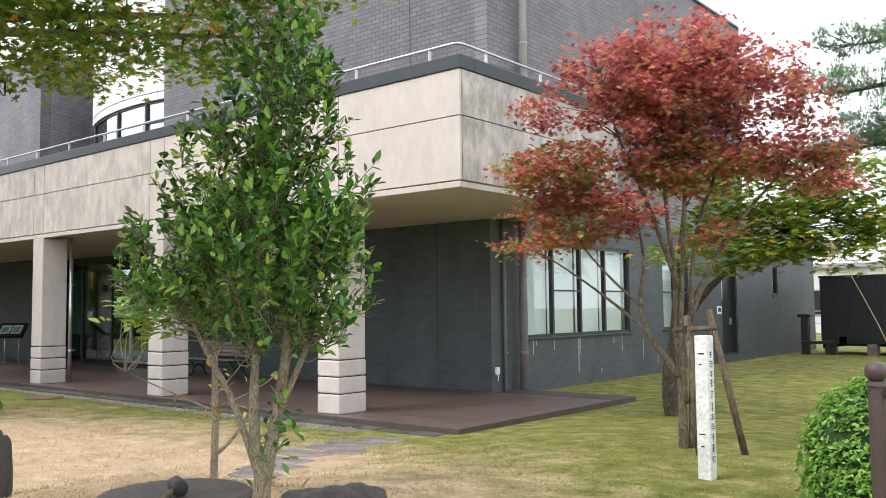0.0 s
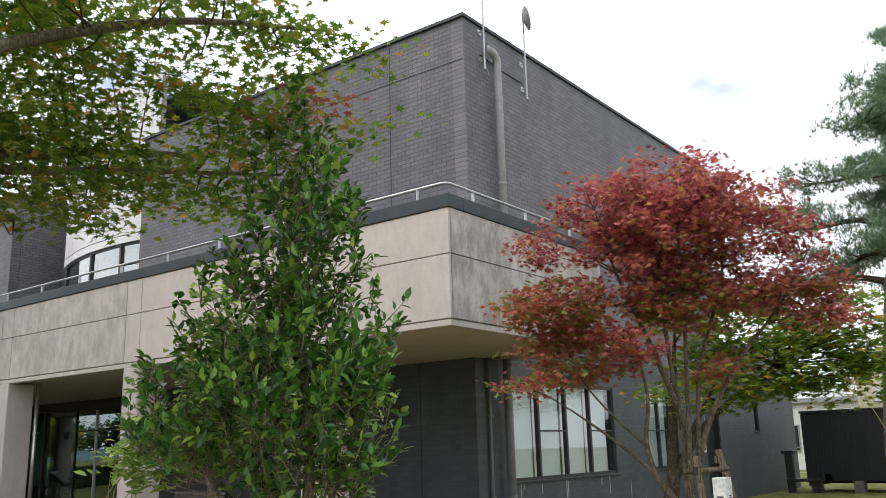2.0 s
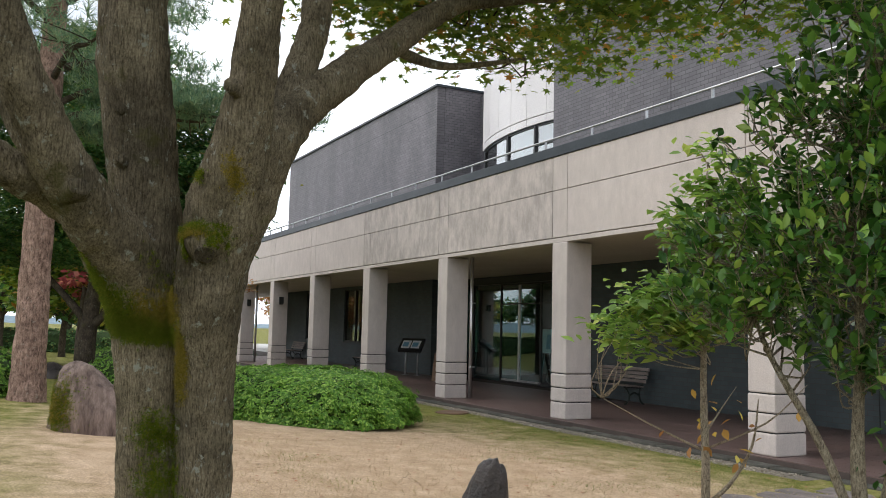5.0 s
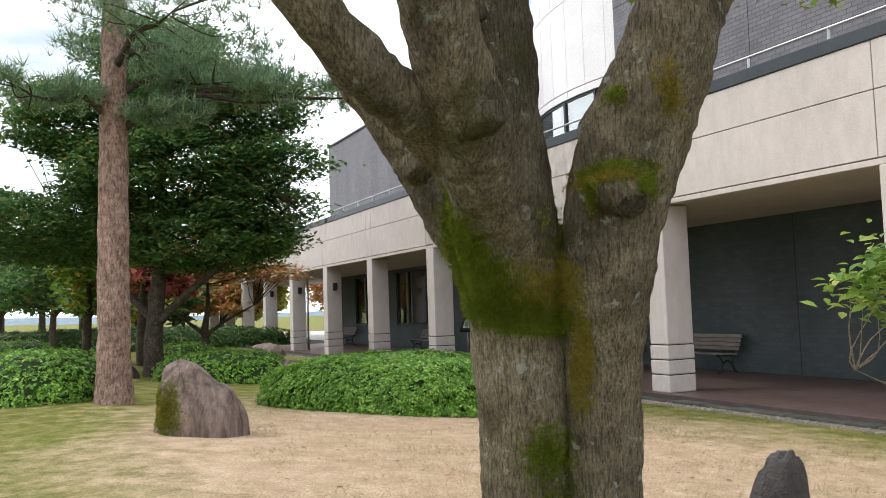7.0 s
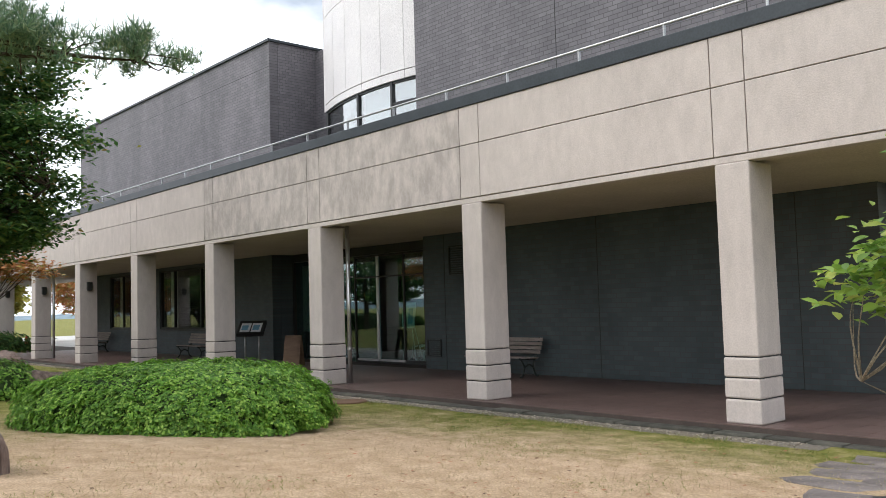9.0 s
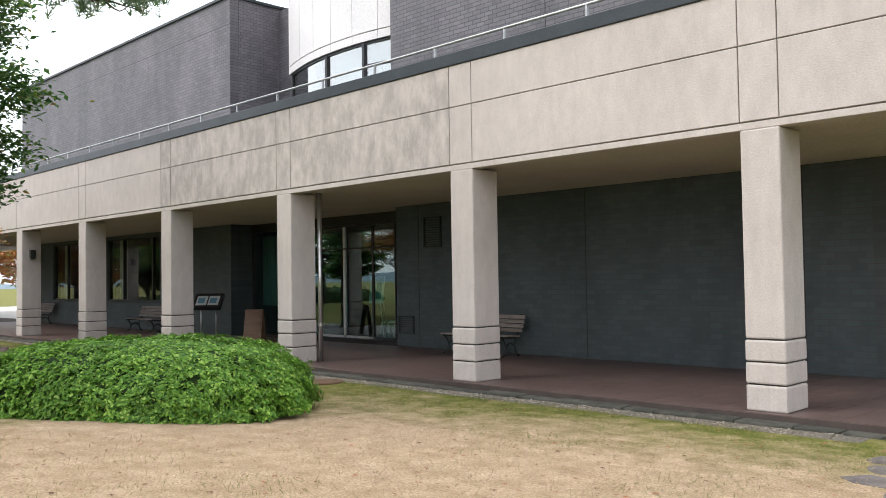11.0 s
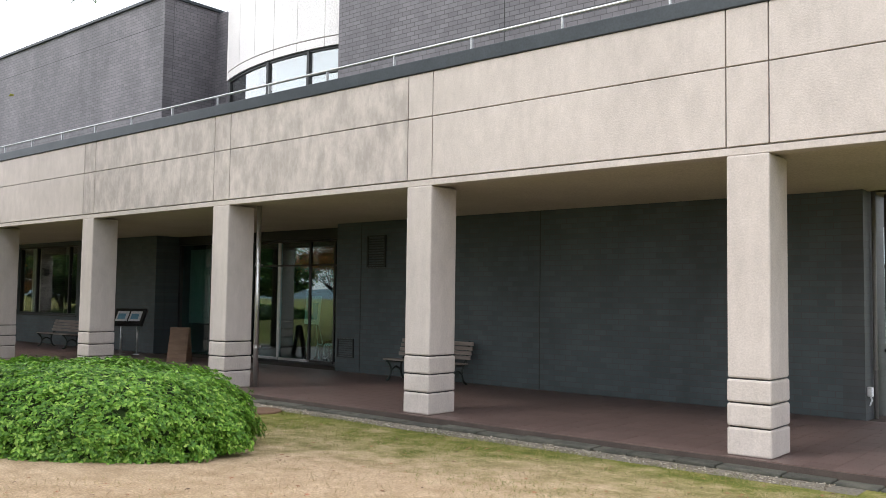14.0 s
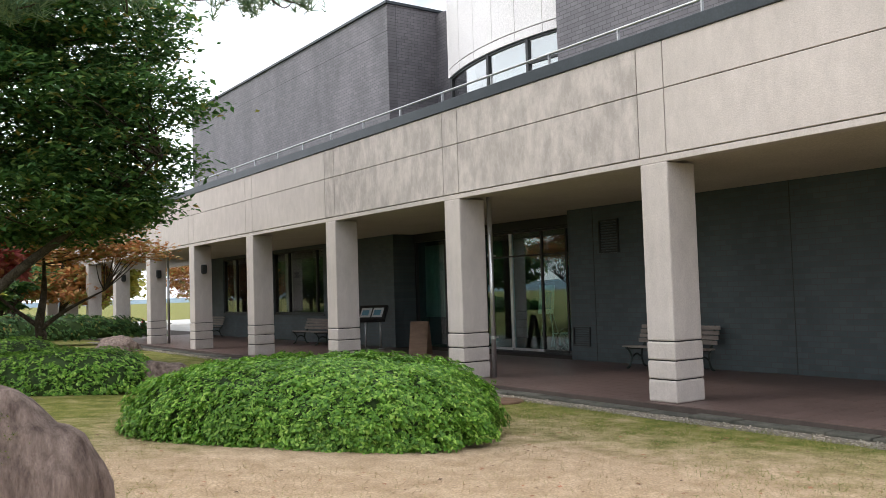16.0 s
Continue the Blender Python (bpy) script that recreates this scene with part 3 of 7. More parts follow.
def wall_run(bm, axis, a0, a1, d0, d1, z0, z1, holes):
    """A wall along an axis ('x' or 'y') from a0 to a1, thick from d0 to d1, with holes (a, b, bottom, top)."""
    def put(p, q, r, s):
        if q - p > 1e-4 and s - r > 1e-4:
            if axis == 'x':
                box(bm, p, q, d0, d1, r, s)
            else:
                box(bm, d0, d1, p, q, r, s)
    at = a0
    for p, q, r, s in sorted(holes):
        put(at, p, z0, z1)
        put(p, q, z0, r)
        put(p, q, s, z1)
        at = q
    put(at, a1, z0, z1)
    return bm


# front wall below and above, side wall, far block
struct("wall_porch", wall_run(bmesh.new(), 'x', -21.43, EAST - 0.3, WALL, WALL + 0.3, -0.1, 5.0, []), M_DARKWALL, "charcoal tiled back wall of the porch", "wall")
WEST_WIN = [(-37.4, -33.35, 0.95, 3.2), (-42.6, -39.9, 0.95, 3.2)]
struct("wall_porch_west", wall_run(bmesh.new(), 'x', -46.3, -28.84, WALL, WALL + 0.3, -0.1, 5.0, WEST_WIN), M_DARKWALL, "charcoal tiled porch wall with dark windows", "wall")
struct("wall_upper", boxm(-21.5, EAST - 0.3, WALL - 0.03, WALL + 0.3, 5.004, 10.35), M_TILE_X, "charcoal tiled wall of the upper storey", "wall")
EAST_WIN = [(14.25, 18.75, 0.98, 2.95), (20.6, 22.2, 0.98, 2.95), (24.55, 25.75, 0.12, 2.95), (29.0, 29.5, 1.9, 2.9)]
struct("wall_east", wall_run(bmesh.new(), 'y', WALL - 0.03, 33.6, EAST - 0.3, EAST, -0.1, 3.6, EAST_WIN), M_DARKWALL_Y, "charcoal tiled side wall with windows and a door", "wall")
struct("wall_east_upper", box(boxm(EAST - 0.3, EAST, WALL - 0.03, 26.5, 3.604, 10.35), EAST - 0.3, EAST, 26.504, 33.6, 3.604, 4.6), M_TILE_Y, "charcoal tiled upper side wall", "wall")
struct("wall_north", wall_run(bmesh.new(), 'x', -46.3, EAST - 0.31, 26.2, 26.5, -0.1, 10.3, []), M_TILE_X, "charcoal tiled rear wall", "wall")
struct("wall_east_end", boxm(-20, EAST - 0.31, 33.3, 33.6, -0.1, 4.6), M_TILE_X, "charcoal tiled end wall", "wall")
struct("wall_near_block_west", boxm(-21.5, -21.2, WALL + 0.31, 26.19, 5.0, 10.35), M_TILE_Y, "charcoal tiled side of the upper storey", "wall")
struct("wall_far_block", boxm(-46.33, -28.89, 13.15, 13.45, 5.004, 10.22), M_TILE_FAR, "grey tiled wall of the far upper block", "wall")
bm = boxm(-29.19, -28.885, 13.46, 26.19, 5.0, 10.22)
box(bm, -28.885, -28.5, 15.0, 15.5, 5.0, 10.2)
struct("wall_far_block_side", bm, M_TILE_Y, "grey tiled side of the far upper block with a pilaster", "wall")
struct("wall_far_block_west", boxm(-46.33, -46.03, 13.46, 26.19, 5.0, 10.22), M_TILE_Y, "grey tiled end of the far upper block", "wall")
struct("wall_behind_drum", boxm(-28.88, -26.6, 14.9, 15.2, 5.0, 10.1), M_TILE_X, "dark tiled return wall beside the curved front", "wall")
bm = boxm(-46.4, -28.82, 13.08, 26.3, 10.222, 10.30)
struct("roof_far_block", bm, M_FLASH, "dark flat roof edge of the far block", "roof")
bm = boxm(-21.56, EAST + 0.05, WALL - 0.09, 26.55, 10.352, 10.42)
struct("roof_near_block", bm, M_FLASH, "dark flat roof edge of the near block", "roof")
struct("roof_rear_wing", boxm(-20, EAST + 0.04, 26.51, 33.65, 4.602, 4.7), M_FLASH, "dark flat roof of the rear wing", "roof")
struct("roof_terrace", boxm(-60, CORNER - 0.1, FRONT + 0.12, 13.05, 4.6, 4.9), M_FLASH, "grey roof terrace over the porch", "roof")
struct("roof_terrace_inner", boxm(-28.8, -21.55, 13.06, 26.1, 4.7, 4.99), M_FLASH, "grey flat roof before the curved front", "roof")
struct("wall_jamb_east", boxm(-21.43, -21.2, WALL + 0.305, 14.3, -0.1, 4.69), M_DARKWALL, "dark tiled jamb of the entrance recess", "wall")
struct("wall_jamb_west", boxm(-29.05, -28.84, WALL + 0.305, 14.3, -0.1, 4.69), M_DARKWALL, "dark tiled jamb of the entrance recess", "wall")

# Out of view: slabs and end wall added to stop sky light entering the rooms.
struct("slab_west_rooms", boxm(-46.0, -29.2, 13.46, 26.1, 4.61, 4.8), M_DARK, "unseen slab that keeps sky light out of the porch rooms", "floor")
struct("slab_near_block", boxm(-21.19, EAST - 0.31, 13.42, 26.1, 4.61, 4.8), M_DARK, "unseen slab that keeps sky light out of the side rooms", "floor")
struct("wall_west_end", boxm(-46.3, -46.01, 13.46, 26.1, -0.1, 4.99), M_TILE_Y, "unseen tiled end wall that closes off the porch rooms", "wall")

# a vertical movement joint on the upper front wall and on the porch wall
for i, (x, y0, z0, z1) in enumerate([(-12.4, WALL - 0.032, 5.4, 10.3), (-16.8, WALL - 0.032, 5.4, 10.3), (-15.95, WALL - 0.002, 0.0, 3.3), (-11.75, WALL - 0.002, 0, 3.3), (-20.65, WALL - 0.002, 0, 3.3)]):
    struct("trim", boxm(x - 0.008, x + 0.008, y0 - 0.004, y0 + 0.01, z0, z1), M_FRAME, "dark sealed movement joint in the tiled wall", "joint")
struct("trim", boxm(-21.5, EAST - 0.02, WALL - 0.036, WALL - 0.02, 9.42, 9.44), M_FRAME, "dark level joint in the tiled wall", "joint")
struct("trim", boxm(-46.3, -28.9, 13.144, 13.16, 9.4, 9.42), M_FRAME, "dark level joint in the tiled wall", "joint")

# porch floor slab and ceiling
struct("floor_slab", boxm(-60, CORNER + 0.02, 8.90, WALL + 0.9, -0.25, -0.012), M_GROUT, "porch slab under the floor tiles", "floor")
struct("ceiling", boxm(-60, CORNER - 0.04, FRONT + 0.05, WALL + 1.2, CEIL, CEIL + 0.15), M_SOFFIT, "cream painted porch ceiling", "ceiling")

# band core and panels over the colonnade
struct("band_core", boxm(-60, CORNER - 0.03, FRONT + 0.03, FRONT + 0.28, CEIL + 0.0, 4.92), M_SEAM, "dark grey backing of the concrete band", "band")
struct("band_core_east", boxm(CORNER - 0.28, CORNER - 0.03, FRONT + 0.285, 13.55, CEIL, 4.92), M_SEAM, "dark grey backing of the concrete side band", "band")
struct("band_core_return", boxm(EAST + 0.01, CORNER - 0.285, 13.3, 13.55, CEIL, 4.92), M_CONC, "pinkish concrete return of the side band", "band")

M_CONC_MID = concrete_mat("lightly_streaked_concrete", 0.44, WARM)
panel_things = tagged(thing("concrete_band", "pinkish grey sprayed concrete band with level joints over the columns", "facade band"), kind="structure")
edges = [-60.0]
for k in range(10, 0, -1):
    x = COL0 - BAY * (k - 1)
    edges += [x, x + COLW]
edges.append(CORNER)
ROWS_Z = [(3.375, 4.268), (4.282, 4.93)]
for i, (a, b) in enumerate(zip(edges, edges[1:])):
    for z0, z1 in ROWS_Z:
        stained = -26 < (a + b) / 2 < -15.7
        part("panel", boxm(a + 0.007, b - 0.007, FRONT, FRONT + 0.045, z0, z1, bevel=0.006), M_CONC_MID if stained else M_CONC, panel_things)
ye = [FRONT + 0.005, 11.3, 13.56]
for a, b in zip(ye, ye[1:]):
    for z0, z1 in ROWS_Z:
        part("panel", boxm(CORNER - 0.045, CORNER, a + 0.048 * (a < 9.1), b - 0.007, z0, z1, bevel=0.006), M_CONC_STAIN, panel_things, "rain-streaked concrete panel")
part("lip", boxm(-60, CORNER - 0.02, FRONT + 0.012, FRONT + 0.2, CEIL - 0.035, 3.36, bevel=0.008), M_CONC, panel_things, "plain lower lip of the band")
part("lip", boxm(CORNER - 0.2, CORNER - 0.02, FRONT + 0.205, 13.55, CEIL - 0.035, 3.36, bevel=0.008), M_CONC, panel_things, "plain lower lip of the band")

# flashing and rail on top of the band
bm = boxm(-60, CORNER + 0.025, FRONT - 0.025, FRONT + 0.32, 4.934, 5.13, bevel=0.01)
struct("parapet_flashing", bm, M_FLASH, "slate blue metal flashing on the parapet", "flashing")
bm = boxm(CORNER - 0.32, CORNER + 0.025, FRONT + 0.325, 13.6, 4.934, 5.13, bevel=0.01)
struct("parapet_flashing", bm, M_FLASH, "slate blue metal flashing on the side parapet", "flashing")
rail = thing("terrace_rail", "galvanised steel handrail on short posts along the parapet", "railing")
RY, RX, RZ = FRONT + 0.08, CORNER - 0.08, 5.325
part("rail", tube(bmesh.new(), [(-59, RY, RZ), (RX - 0.1, RY, RZ), (RX - 0.03, RY + 0.03, RZ), (RX, RY + 0.1, RZ), (RX, 13.5, RZ)], [0.021] * 5, 10), M_METAL, rail, smooth=True)
post_x = [-8.52 - 1.49 * i for i in range(26)]
for x in post_x:
    part("post", box(boxm(x - 0.012, x + 0.012, RY - 0.02, RY + 0.02, 5.13, RZ), x - 0.035, x + 0.035, RY - 0.04, RY + 0.04, 5.13, 5.145), M_METAL, rail)
for y in (9.75, 11.2, 12.65):
    part("post", box(boxm(RX - 0.02, RX + 0.02, y - 0.012, y + 0.012, 5.13, RZ), RX - 0.04, RX + 0.04, y - 0.035, y + 0.035, 5.13, 5.145), M_METAL, rail)


def column():
    c = thing("column", "square sprayed concrete column with three grooves at its foot", "column", group="porch columns")
    g = [0.0, 0.315, 0.575, 0.835, CEIL - 0.036]
    for i, (a, b) in enumerate(zip(g, g[1:])):
        top = b - (0.016 if i < 3 else 0.0)
        o = 0.006 if i < 3 else 0.0
        part("shaft" if i == 3 else "base_block", boxm(-o, COLW + o, -o, COLD + o, a, top, bevel=0.022), M_CONC, c)
    part("core", boxm(0.02, COLW - 0.02, 0.02, COLD - 0.02, 0.05, 3.0), M_FRAME, c, "dark groove backing")
    return c


first = column()
first.matrix_basis = pose(COL0, FRONT, 0)
for k in range(1, 11):
    copy_thing(first, pose(COL0 - BAY * k, FRONT, 0))


def downpipe(x, y, z0, z1, r, material, label, bend=None):
    d = thing("downpipe", label, "pipe", x, y, 0)
    pts = [(0, 0, z0), (0, 0, z1)]
    if bend:
        pts += [(0, 0, z1 + 0.12), (0.0 + bend[0] * 0.4, bend[1] * 0.4, z1 + 0.24), (bend[0], bend[1], z1 + 0.26)]
    part("pipe", tube(bmesh.new(), pts, [r] * len(pts), 14), material, d, smooth=True)
    z = z0 + 0.7
    while z < z1:
        bm = bmesh.new()
        tube(bm, [(0, 0, z), (0, 0, z + 0.05)], [r * 1.14] * 2, 14)
        part("bracket", box(bm, -0.015, 0.015, 0.0, r + 0.06, z + 0.01, z + 0.04), material, d)
        z += 1.5
    return d


downpipe(-19.85, 9.66, 0.0, CEIL, 0.045, M_STEEL, "thin steel downpipe beside a porch column")
downpipe(COL0 - BAY * 6 + 0.535, 9.66, 0.0, CEIL, 0.045, M_STEEL, "thin steel downpipe beside a far porch column")
d = downpipe(EAST + 0.17, 13.92, 0.0, CEIL, 0.085, M_PIPE, "thick grey downpipe on the dark side wall")
d = downpipe(EAST + 0.17, 14.05, 4.7, 9.55, 0.085, M_PIPE_LIGHT, "thick grey downpipe on the upper side wall", bend=(0.0, -0.35))
d = downpipe(EAST + 0.05, 13.45, 0.0, CEIL, 0.03, M_PIPE, "thin grey conduit on the dark side wall")

# the curved front between the blocks
DCX, DCY, DR = -23.5, 22.4, 9.12


def arc_pt(x, r):
    return DCY - math.sqrt(r * r - (x - DCX) ** 2)


def arc_strip(bm, x0, x1, r, z0, z1, thick, n=6):
    o, i = [], []
    for k in range(n + 1):
        x = x0 + (x1 - x0) * k / n
        for lst, rr in ((o, r), (i, r - thick)):
            y = arc_pt(x, r) + (r - rr)
            lst.append((bm.verts.new((x, y, z0)), bm.verts.new((x, y, z1))))
    for k in range(n):
        bm.faces.new((o[k][0], o[k + 1][0], o[k + 1][1], o[k][1]))
        bm.faces.new((i[k + 1][0], i[k][0], i[k][1], i[k + 1][1]))
        bm.faces.new((o[k][1], o[k + 1][1], i[k + 1][1], i[k][1]))
        bm.faces.new((o[k + 1][0], o[k][0], i[k][0], i[k + 1][0]))
    bm.faces.new((o[0][0], o[0][1], i[0][1], i[0][0]))
    bm.faces.new((o[-1][1], o[-1][0], i[-1][0], i[-1][1]))
    return bm


drum = thing("curved_front", "curved white metal panel front with a ribbon window below", "facade", kind="structure")
dx = [-26.9 + 0.92 * i for i in range(6)] + [-21.52]
for a, b in zip(dx, dx[1:]):
    for z0, z1, nm in ((7.86, 10.55, "panel"), (10.57, 12.6, "panel"), (7.62, 7.83, "sill_panel")):
        part(nm, arc_strip(bmesh.new(), a + 0.008, b - 0.008, DR, z0, z1, 0.06, 3), M_DRUM, drum, smooth=False)
part("backing", arc_strip(bmesh.new(), -26.89, -21.53, DR - 0.03, 7.63, 12.55, 0.2, 10), M_SEAM, drum)
part("base_wall", arc_strip(bmesh.new(), -26.89, -21.53, DR - 0.05, 5.0, 6.3, 0.2, 10), M_FLASH, drum)
part("end_panel", boxm(-26.95, -26.9, arc_pt(-26.9, DR), 16.5, 7.62, 12.6), M_DRUM, drum)
wx = [-26.88, -24.45, -22.87, -21.56]
for i, (a, b) in enumerate(zip(wx, wx[1:])):
    p = part("pane", arc_strip(bmesh.new(), a + 0.03, b - 0.03, DR - 0.1, 6.3, 7.62, 0.012, 5), M_GLASS_SKY, drum, "clear window glass")
for x in wx[:-1] + [-21.6]:
    part("mullion", boxm(x - 0.045, x + 0.045, arc_pt(x, DR) + 0.04, arc_pt(x, DR) + 0.2, 6.3, 7.62, bevel=0.008), M_FRAME, drum)
part("transom", arc_strip(bmesh.new(), -22.83, -21.6, DR - 0.06, 6.98, 7.04, 0.06, 3), M_FRAME, drum)
part("head_frame", arc_strip(bmesh.new(), -26.88, -21.55, DR - 0.06, 7.56, 7.615, 0.1, 8), M_FRAME, drum)
# Added white sheet: gives the right-hand panes the white of reflected sky.
part("roller_blind", arc_strip(bmesh.new(), -24.40, -21.6, DR - 0.3, 6.3, 7.6, 0.01, 8), M_BLIND, drum, "white sheet added for the sky's reflection in the ribbon window")
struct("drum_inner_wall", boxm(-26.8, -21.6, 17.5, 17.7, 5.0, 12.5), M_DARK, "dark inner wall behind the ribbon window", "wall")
struct("drum_roof", boxm(-26.7, -21.6, 14.6, 26, 12.45, 12.55), M_FLASH, "flat roof over the curved front", "roof")


def bars(bm, axis, a0, a1, d0, d1, z0, z1, w, verticals=(), levels=()):
    """A window frame: outer bars, uprights at the given places, level bars at (a, b, z)."""
    def put(p, q, r, s):
        if axis == 'x':
            box(bm, p, q, d0, d1, r, s)
        else:
            box(bm, d0, d1, p, q, r, s)
    put(a0, a1, z1 - w, z1)
    put(a0, a1, z0, z0 + w)
    put(a0, a0 + w, z0 + w, z1 - w)
    put(a1 - w, a1, z0 + w, z1 - w)
    for v in verticals:
        put(v - w * 0.6, v + w * 0.6, z0 + w, z1 - w)
    for p, q, z in levels:
        put(p, q, z - 0.018, z + 0.018)
    return bm


def sash_window(name, axis, a0, a1, d0, d1, z0, z1, verticals, levels, label, blinds=True, blind_mat=None):
    w = tagged(thing(name, label, "window"), kind="structure")
    part("window_frame", bars(bmesh.new(), axis, a0, a1, min(d0, d1), max(d0, d1), z0, z1, 0.06, verticals, levels), M_FRAME, w)
    mid = (d0 + d1) / 2
    cuts = [a0] + list(verticals) + [a1]
    for p, q in zip(cuts, cuts[1:]):
        if axis == 'x':
            pn = boxm(p + 0.05, q - 0.05, mid - 0.003, mid + 0.003, z0 + 0.05, z1 - 0.05)
        else:
            pn = boxm(mid - 0.003, mid + 0.003, p + 0.05, q - 0.05, z0 + 0.05, z1 - 0.05)
        g = part("pane", pn, M_GLASS, w)
        g.visible_shadow = False
    if axis == 'x':
        part("window_sill", boxm(a0 - 0.05, a1 + 0.05, d0 - 0.07, d0 - 0.002, z0 - 0.05, z0 - 0.004, bevel=0.006), M_FRAME, w)
    else:
        part("window_sill", boxm(d0 + 0.002, d0 + 0.07, a0 - 0.05, a1 + 0.05, z0 - 0.05, z0 - 0.004, bevel=0.006), M_FRAME, w)
    return w


w = sash_window("window_1", 'y', 14.25, 18.75, EAST - 0.03, EAST - 0.12, 0.98, 2.95, (15.35, 16.5, 17.6), ((15.4, 16.45, 1.95), (17.65, 18.7, 1.95)),
                "wide dark-framed window with white blinds in the side wall")
for i, (a, b) in enumerate([(14.3, 15.32), (15.4, 16.46), (16.54, 17.56), (17.64, 18.7)]):
    part("roller_blind", boxm(EAST - 0.22 - 0.01 * (i % 2), EAST - 0.21 - 0.01 * (i % 2), a, b, 1.0, 2.93), M_BLIND, w, "white roller blind")
w = sash_window("window_2", 'y', 20.6, 22.2, EAST - 0.03, EAST - 0.12, 0.98, 2.95, (21.4,), ((20.65, 22.15, 1.95),), "narrow dark-framed window in the side wall")
part("roller_blind", boxm(EAST - 0.22, EAST - 0.21, 20.65, 22.15, 1.0, 2.93), M_BLIND, w, "white roller blind")
sash_window("window_3", 'y', 29.0, 29.5, EAST - 0.03, EAST - 0.12, 1.9, 2.9, (), (), "small dark window high in the side wall")
for nm, (a, b, z0, z1) in zip(("window_4", "window_5"), WEST_WIN):
    w = sash_window(nm, 'x', a, b, WALL + 0.05, WALL + 0.15, z0, z1, (a + (b - a) * 0.3, a + (b - a) * 0.85) if nm == "window_4" else ((a + b) / 2,), (), "wide dark-framed porch window onto a dim room")
    part("curtain", boxm(a + 0.15, a + 0.75, WALL + 0.4, WALL + 0.43, z0, z1), M_CURTAIN, w, "pale curtain at the side of the window")

# service door in the side wall
door = tagged(thing("door_2", "dark steel service door with a white notice in the side wall", "door"), kind="structure")
part("leaf", boxm(EAST - 0.2, EAST - 0.15, 24.6, 25.7, 0.12, 2.9, bevel=0.01), M_FRAME, door)
part("door_frame", bars(bmesh.new(), 'y', 24.55, 25.75, EAST - 0.22, EAST - 0.02, 0.12, 2.95, 0.05), M_FRAME, door)
part("handle", boxm(EAST - 0.15, EAST - 0.09, 25.45, 25.5, 1.0, 1.2, bevel=0.01), M_STEEL, door)
part("glass_slit", boxm(EAST - 0.149, EAST - 0.14, 24.8, 24.95, 1.75, 2.55), M_BLIND, door, "pale glazed slit")
n = thing("wall_notice", "small white square notice on the dark side wall", "sign", EAST, 24.3, 1.45)
part("plate", boxm(0.002, 0.02, -0.16, 0.16, -0.12, 0.12, bevel=0.004), M_PAPER, n)
part("print", boxm(0.0205, 0.023, -0.1, 0.1, -0.05, 0.06), M_INK, n, "illegible grey print")
n = thing("power_outlet", "white weatherproof outlet on the side wall", "outlet", EAST, 13.2, 0.40)
part("cover", boxm(0.0, 0.07, -0.05, 0.05, -0.07, 0.07, bevel=0.015), M_PAPER, n)
part("cable", tube(bmesh.new(), [(0.03, 0.0, -0.05), (0.05, 0.02, -0.12), (0.02, 0.03, -0.2)], [0.012] * 3, 8), M_PAPER, n)

rs = random.Random(8)
for y, z1, L in ((14.5, 0.93, 0.30), (14.62, 0.95, 0.12), (15.3, 0.9, 0.2), (16.3, 0.92, 0.75), (16.36, 0.92, 0.35), (17.3, 0.2, 0.12), (17.9, 0.9, 0.15), (18.3, 0.93, 0.4), (19.4, 0.8, 0.5), (20.2, 0.35, 0.2)):
    struct("trim", boxm(EAST + 0.001, EAST + 0.004, y - 0.012 - 0.012 * rs.random(), y + 0.012 + 0.01 * rs.random(), z1 - L, z1), M_STONE_LIME, "pale lime streak on the dark side wall", "stain")

# entrance recess: glass screen, lobby
struct("lobby_floor", boxm(-29.0, -21.3, 14.02, 26.15, -0.2, 0.0), M_FLOOR, "brown tiled lobby floor", "floor")
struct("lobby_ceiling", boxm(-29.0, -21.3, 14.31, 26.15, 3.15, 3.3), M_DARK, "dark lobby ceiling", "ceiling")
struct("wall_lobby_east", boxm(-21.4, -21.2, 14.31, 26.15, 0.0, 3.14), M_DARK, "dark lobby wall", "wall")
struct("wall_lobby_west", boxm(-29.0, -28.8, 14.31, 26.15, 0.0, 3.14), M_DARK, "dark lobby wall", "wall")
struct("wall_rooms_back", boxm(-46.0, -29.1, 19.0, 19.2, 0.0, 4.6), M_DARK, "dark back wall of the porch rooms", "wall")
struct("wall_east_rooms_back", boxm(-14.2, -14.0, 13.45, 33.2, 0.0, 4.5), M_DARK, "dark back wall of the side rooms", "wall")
GY = 13.86
screen = tagged(thing("entrance_screen", "tall glass entrance screen and sliding doors in dark frames", "entrance"), kind="structure")
sx = [-25.4, -24.35, -23.18, -22.3, -21.46]
part("frame", bars(bmesh.new(), 'x', -25.45, -21.44, GY - 0.03, GY + 0.05, 0.0, 3.05, 0.05, (), ((-25.4, -21.5, 2.42),)), M_FRAME, screen)
part("header", boxm(-28.82, -21.44, GY - 0.06, GY + 0.1, 3.06, CEIL - 0.004), M_FRAME, screen, "dark panel over the glass")
for a, b in zip(sx, sx[1:]):
    g = part("pane", boxm(a + 0.02, b - 0.02, GY, GY + 0.01, 0.1, 2.99), M_GLASS_DARK, screen)
    g.visible_shadow = False
    part("bottom_rail", boxm(a + 0.03, b - 0.03, GY - 0.02, GY + 0.03, 0.0, 0.11, bevel=0.005), M_ALU if b < -22.9 else M_FRAME, screen, "aluminium bottom rail")
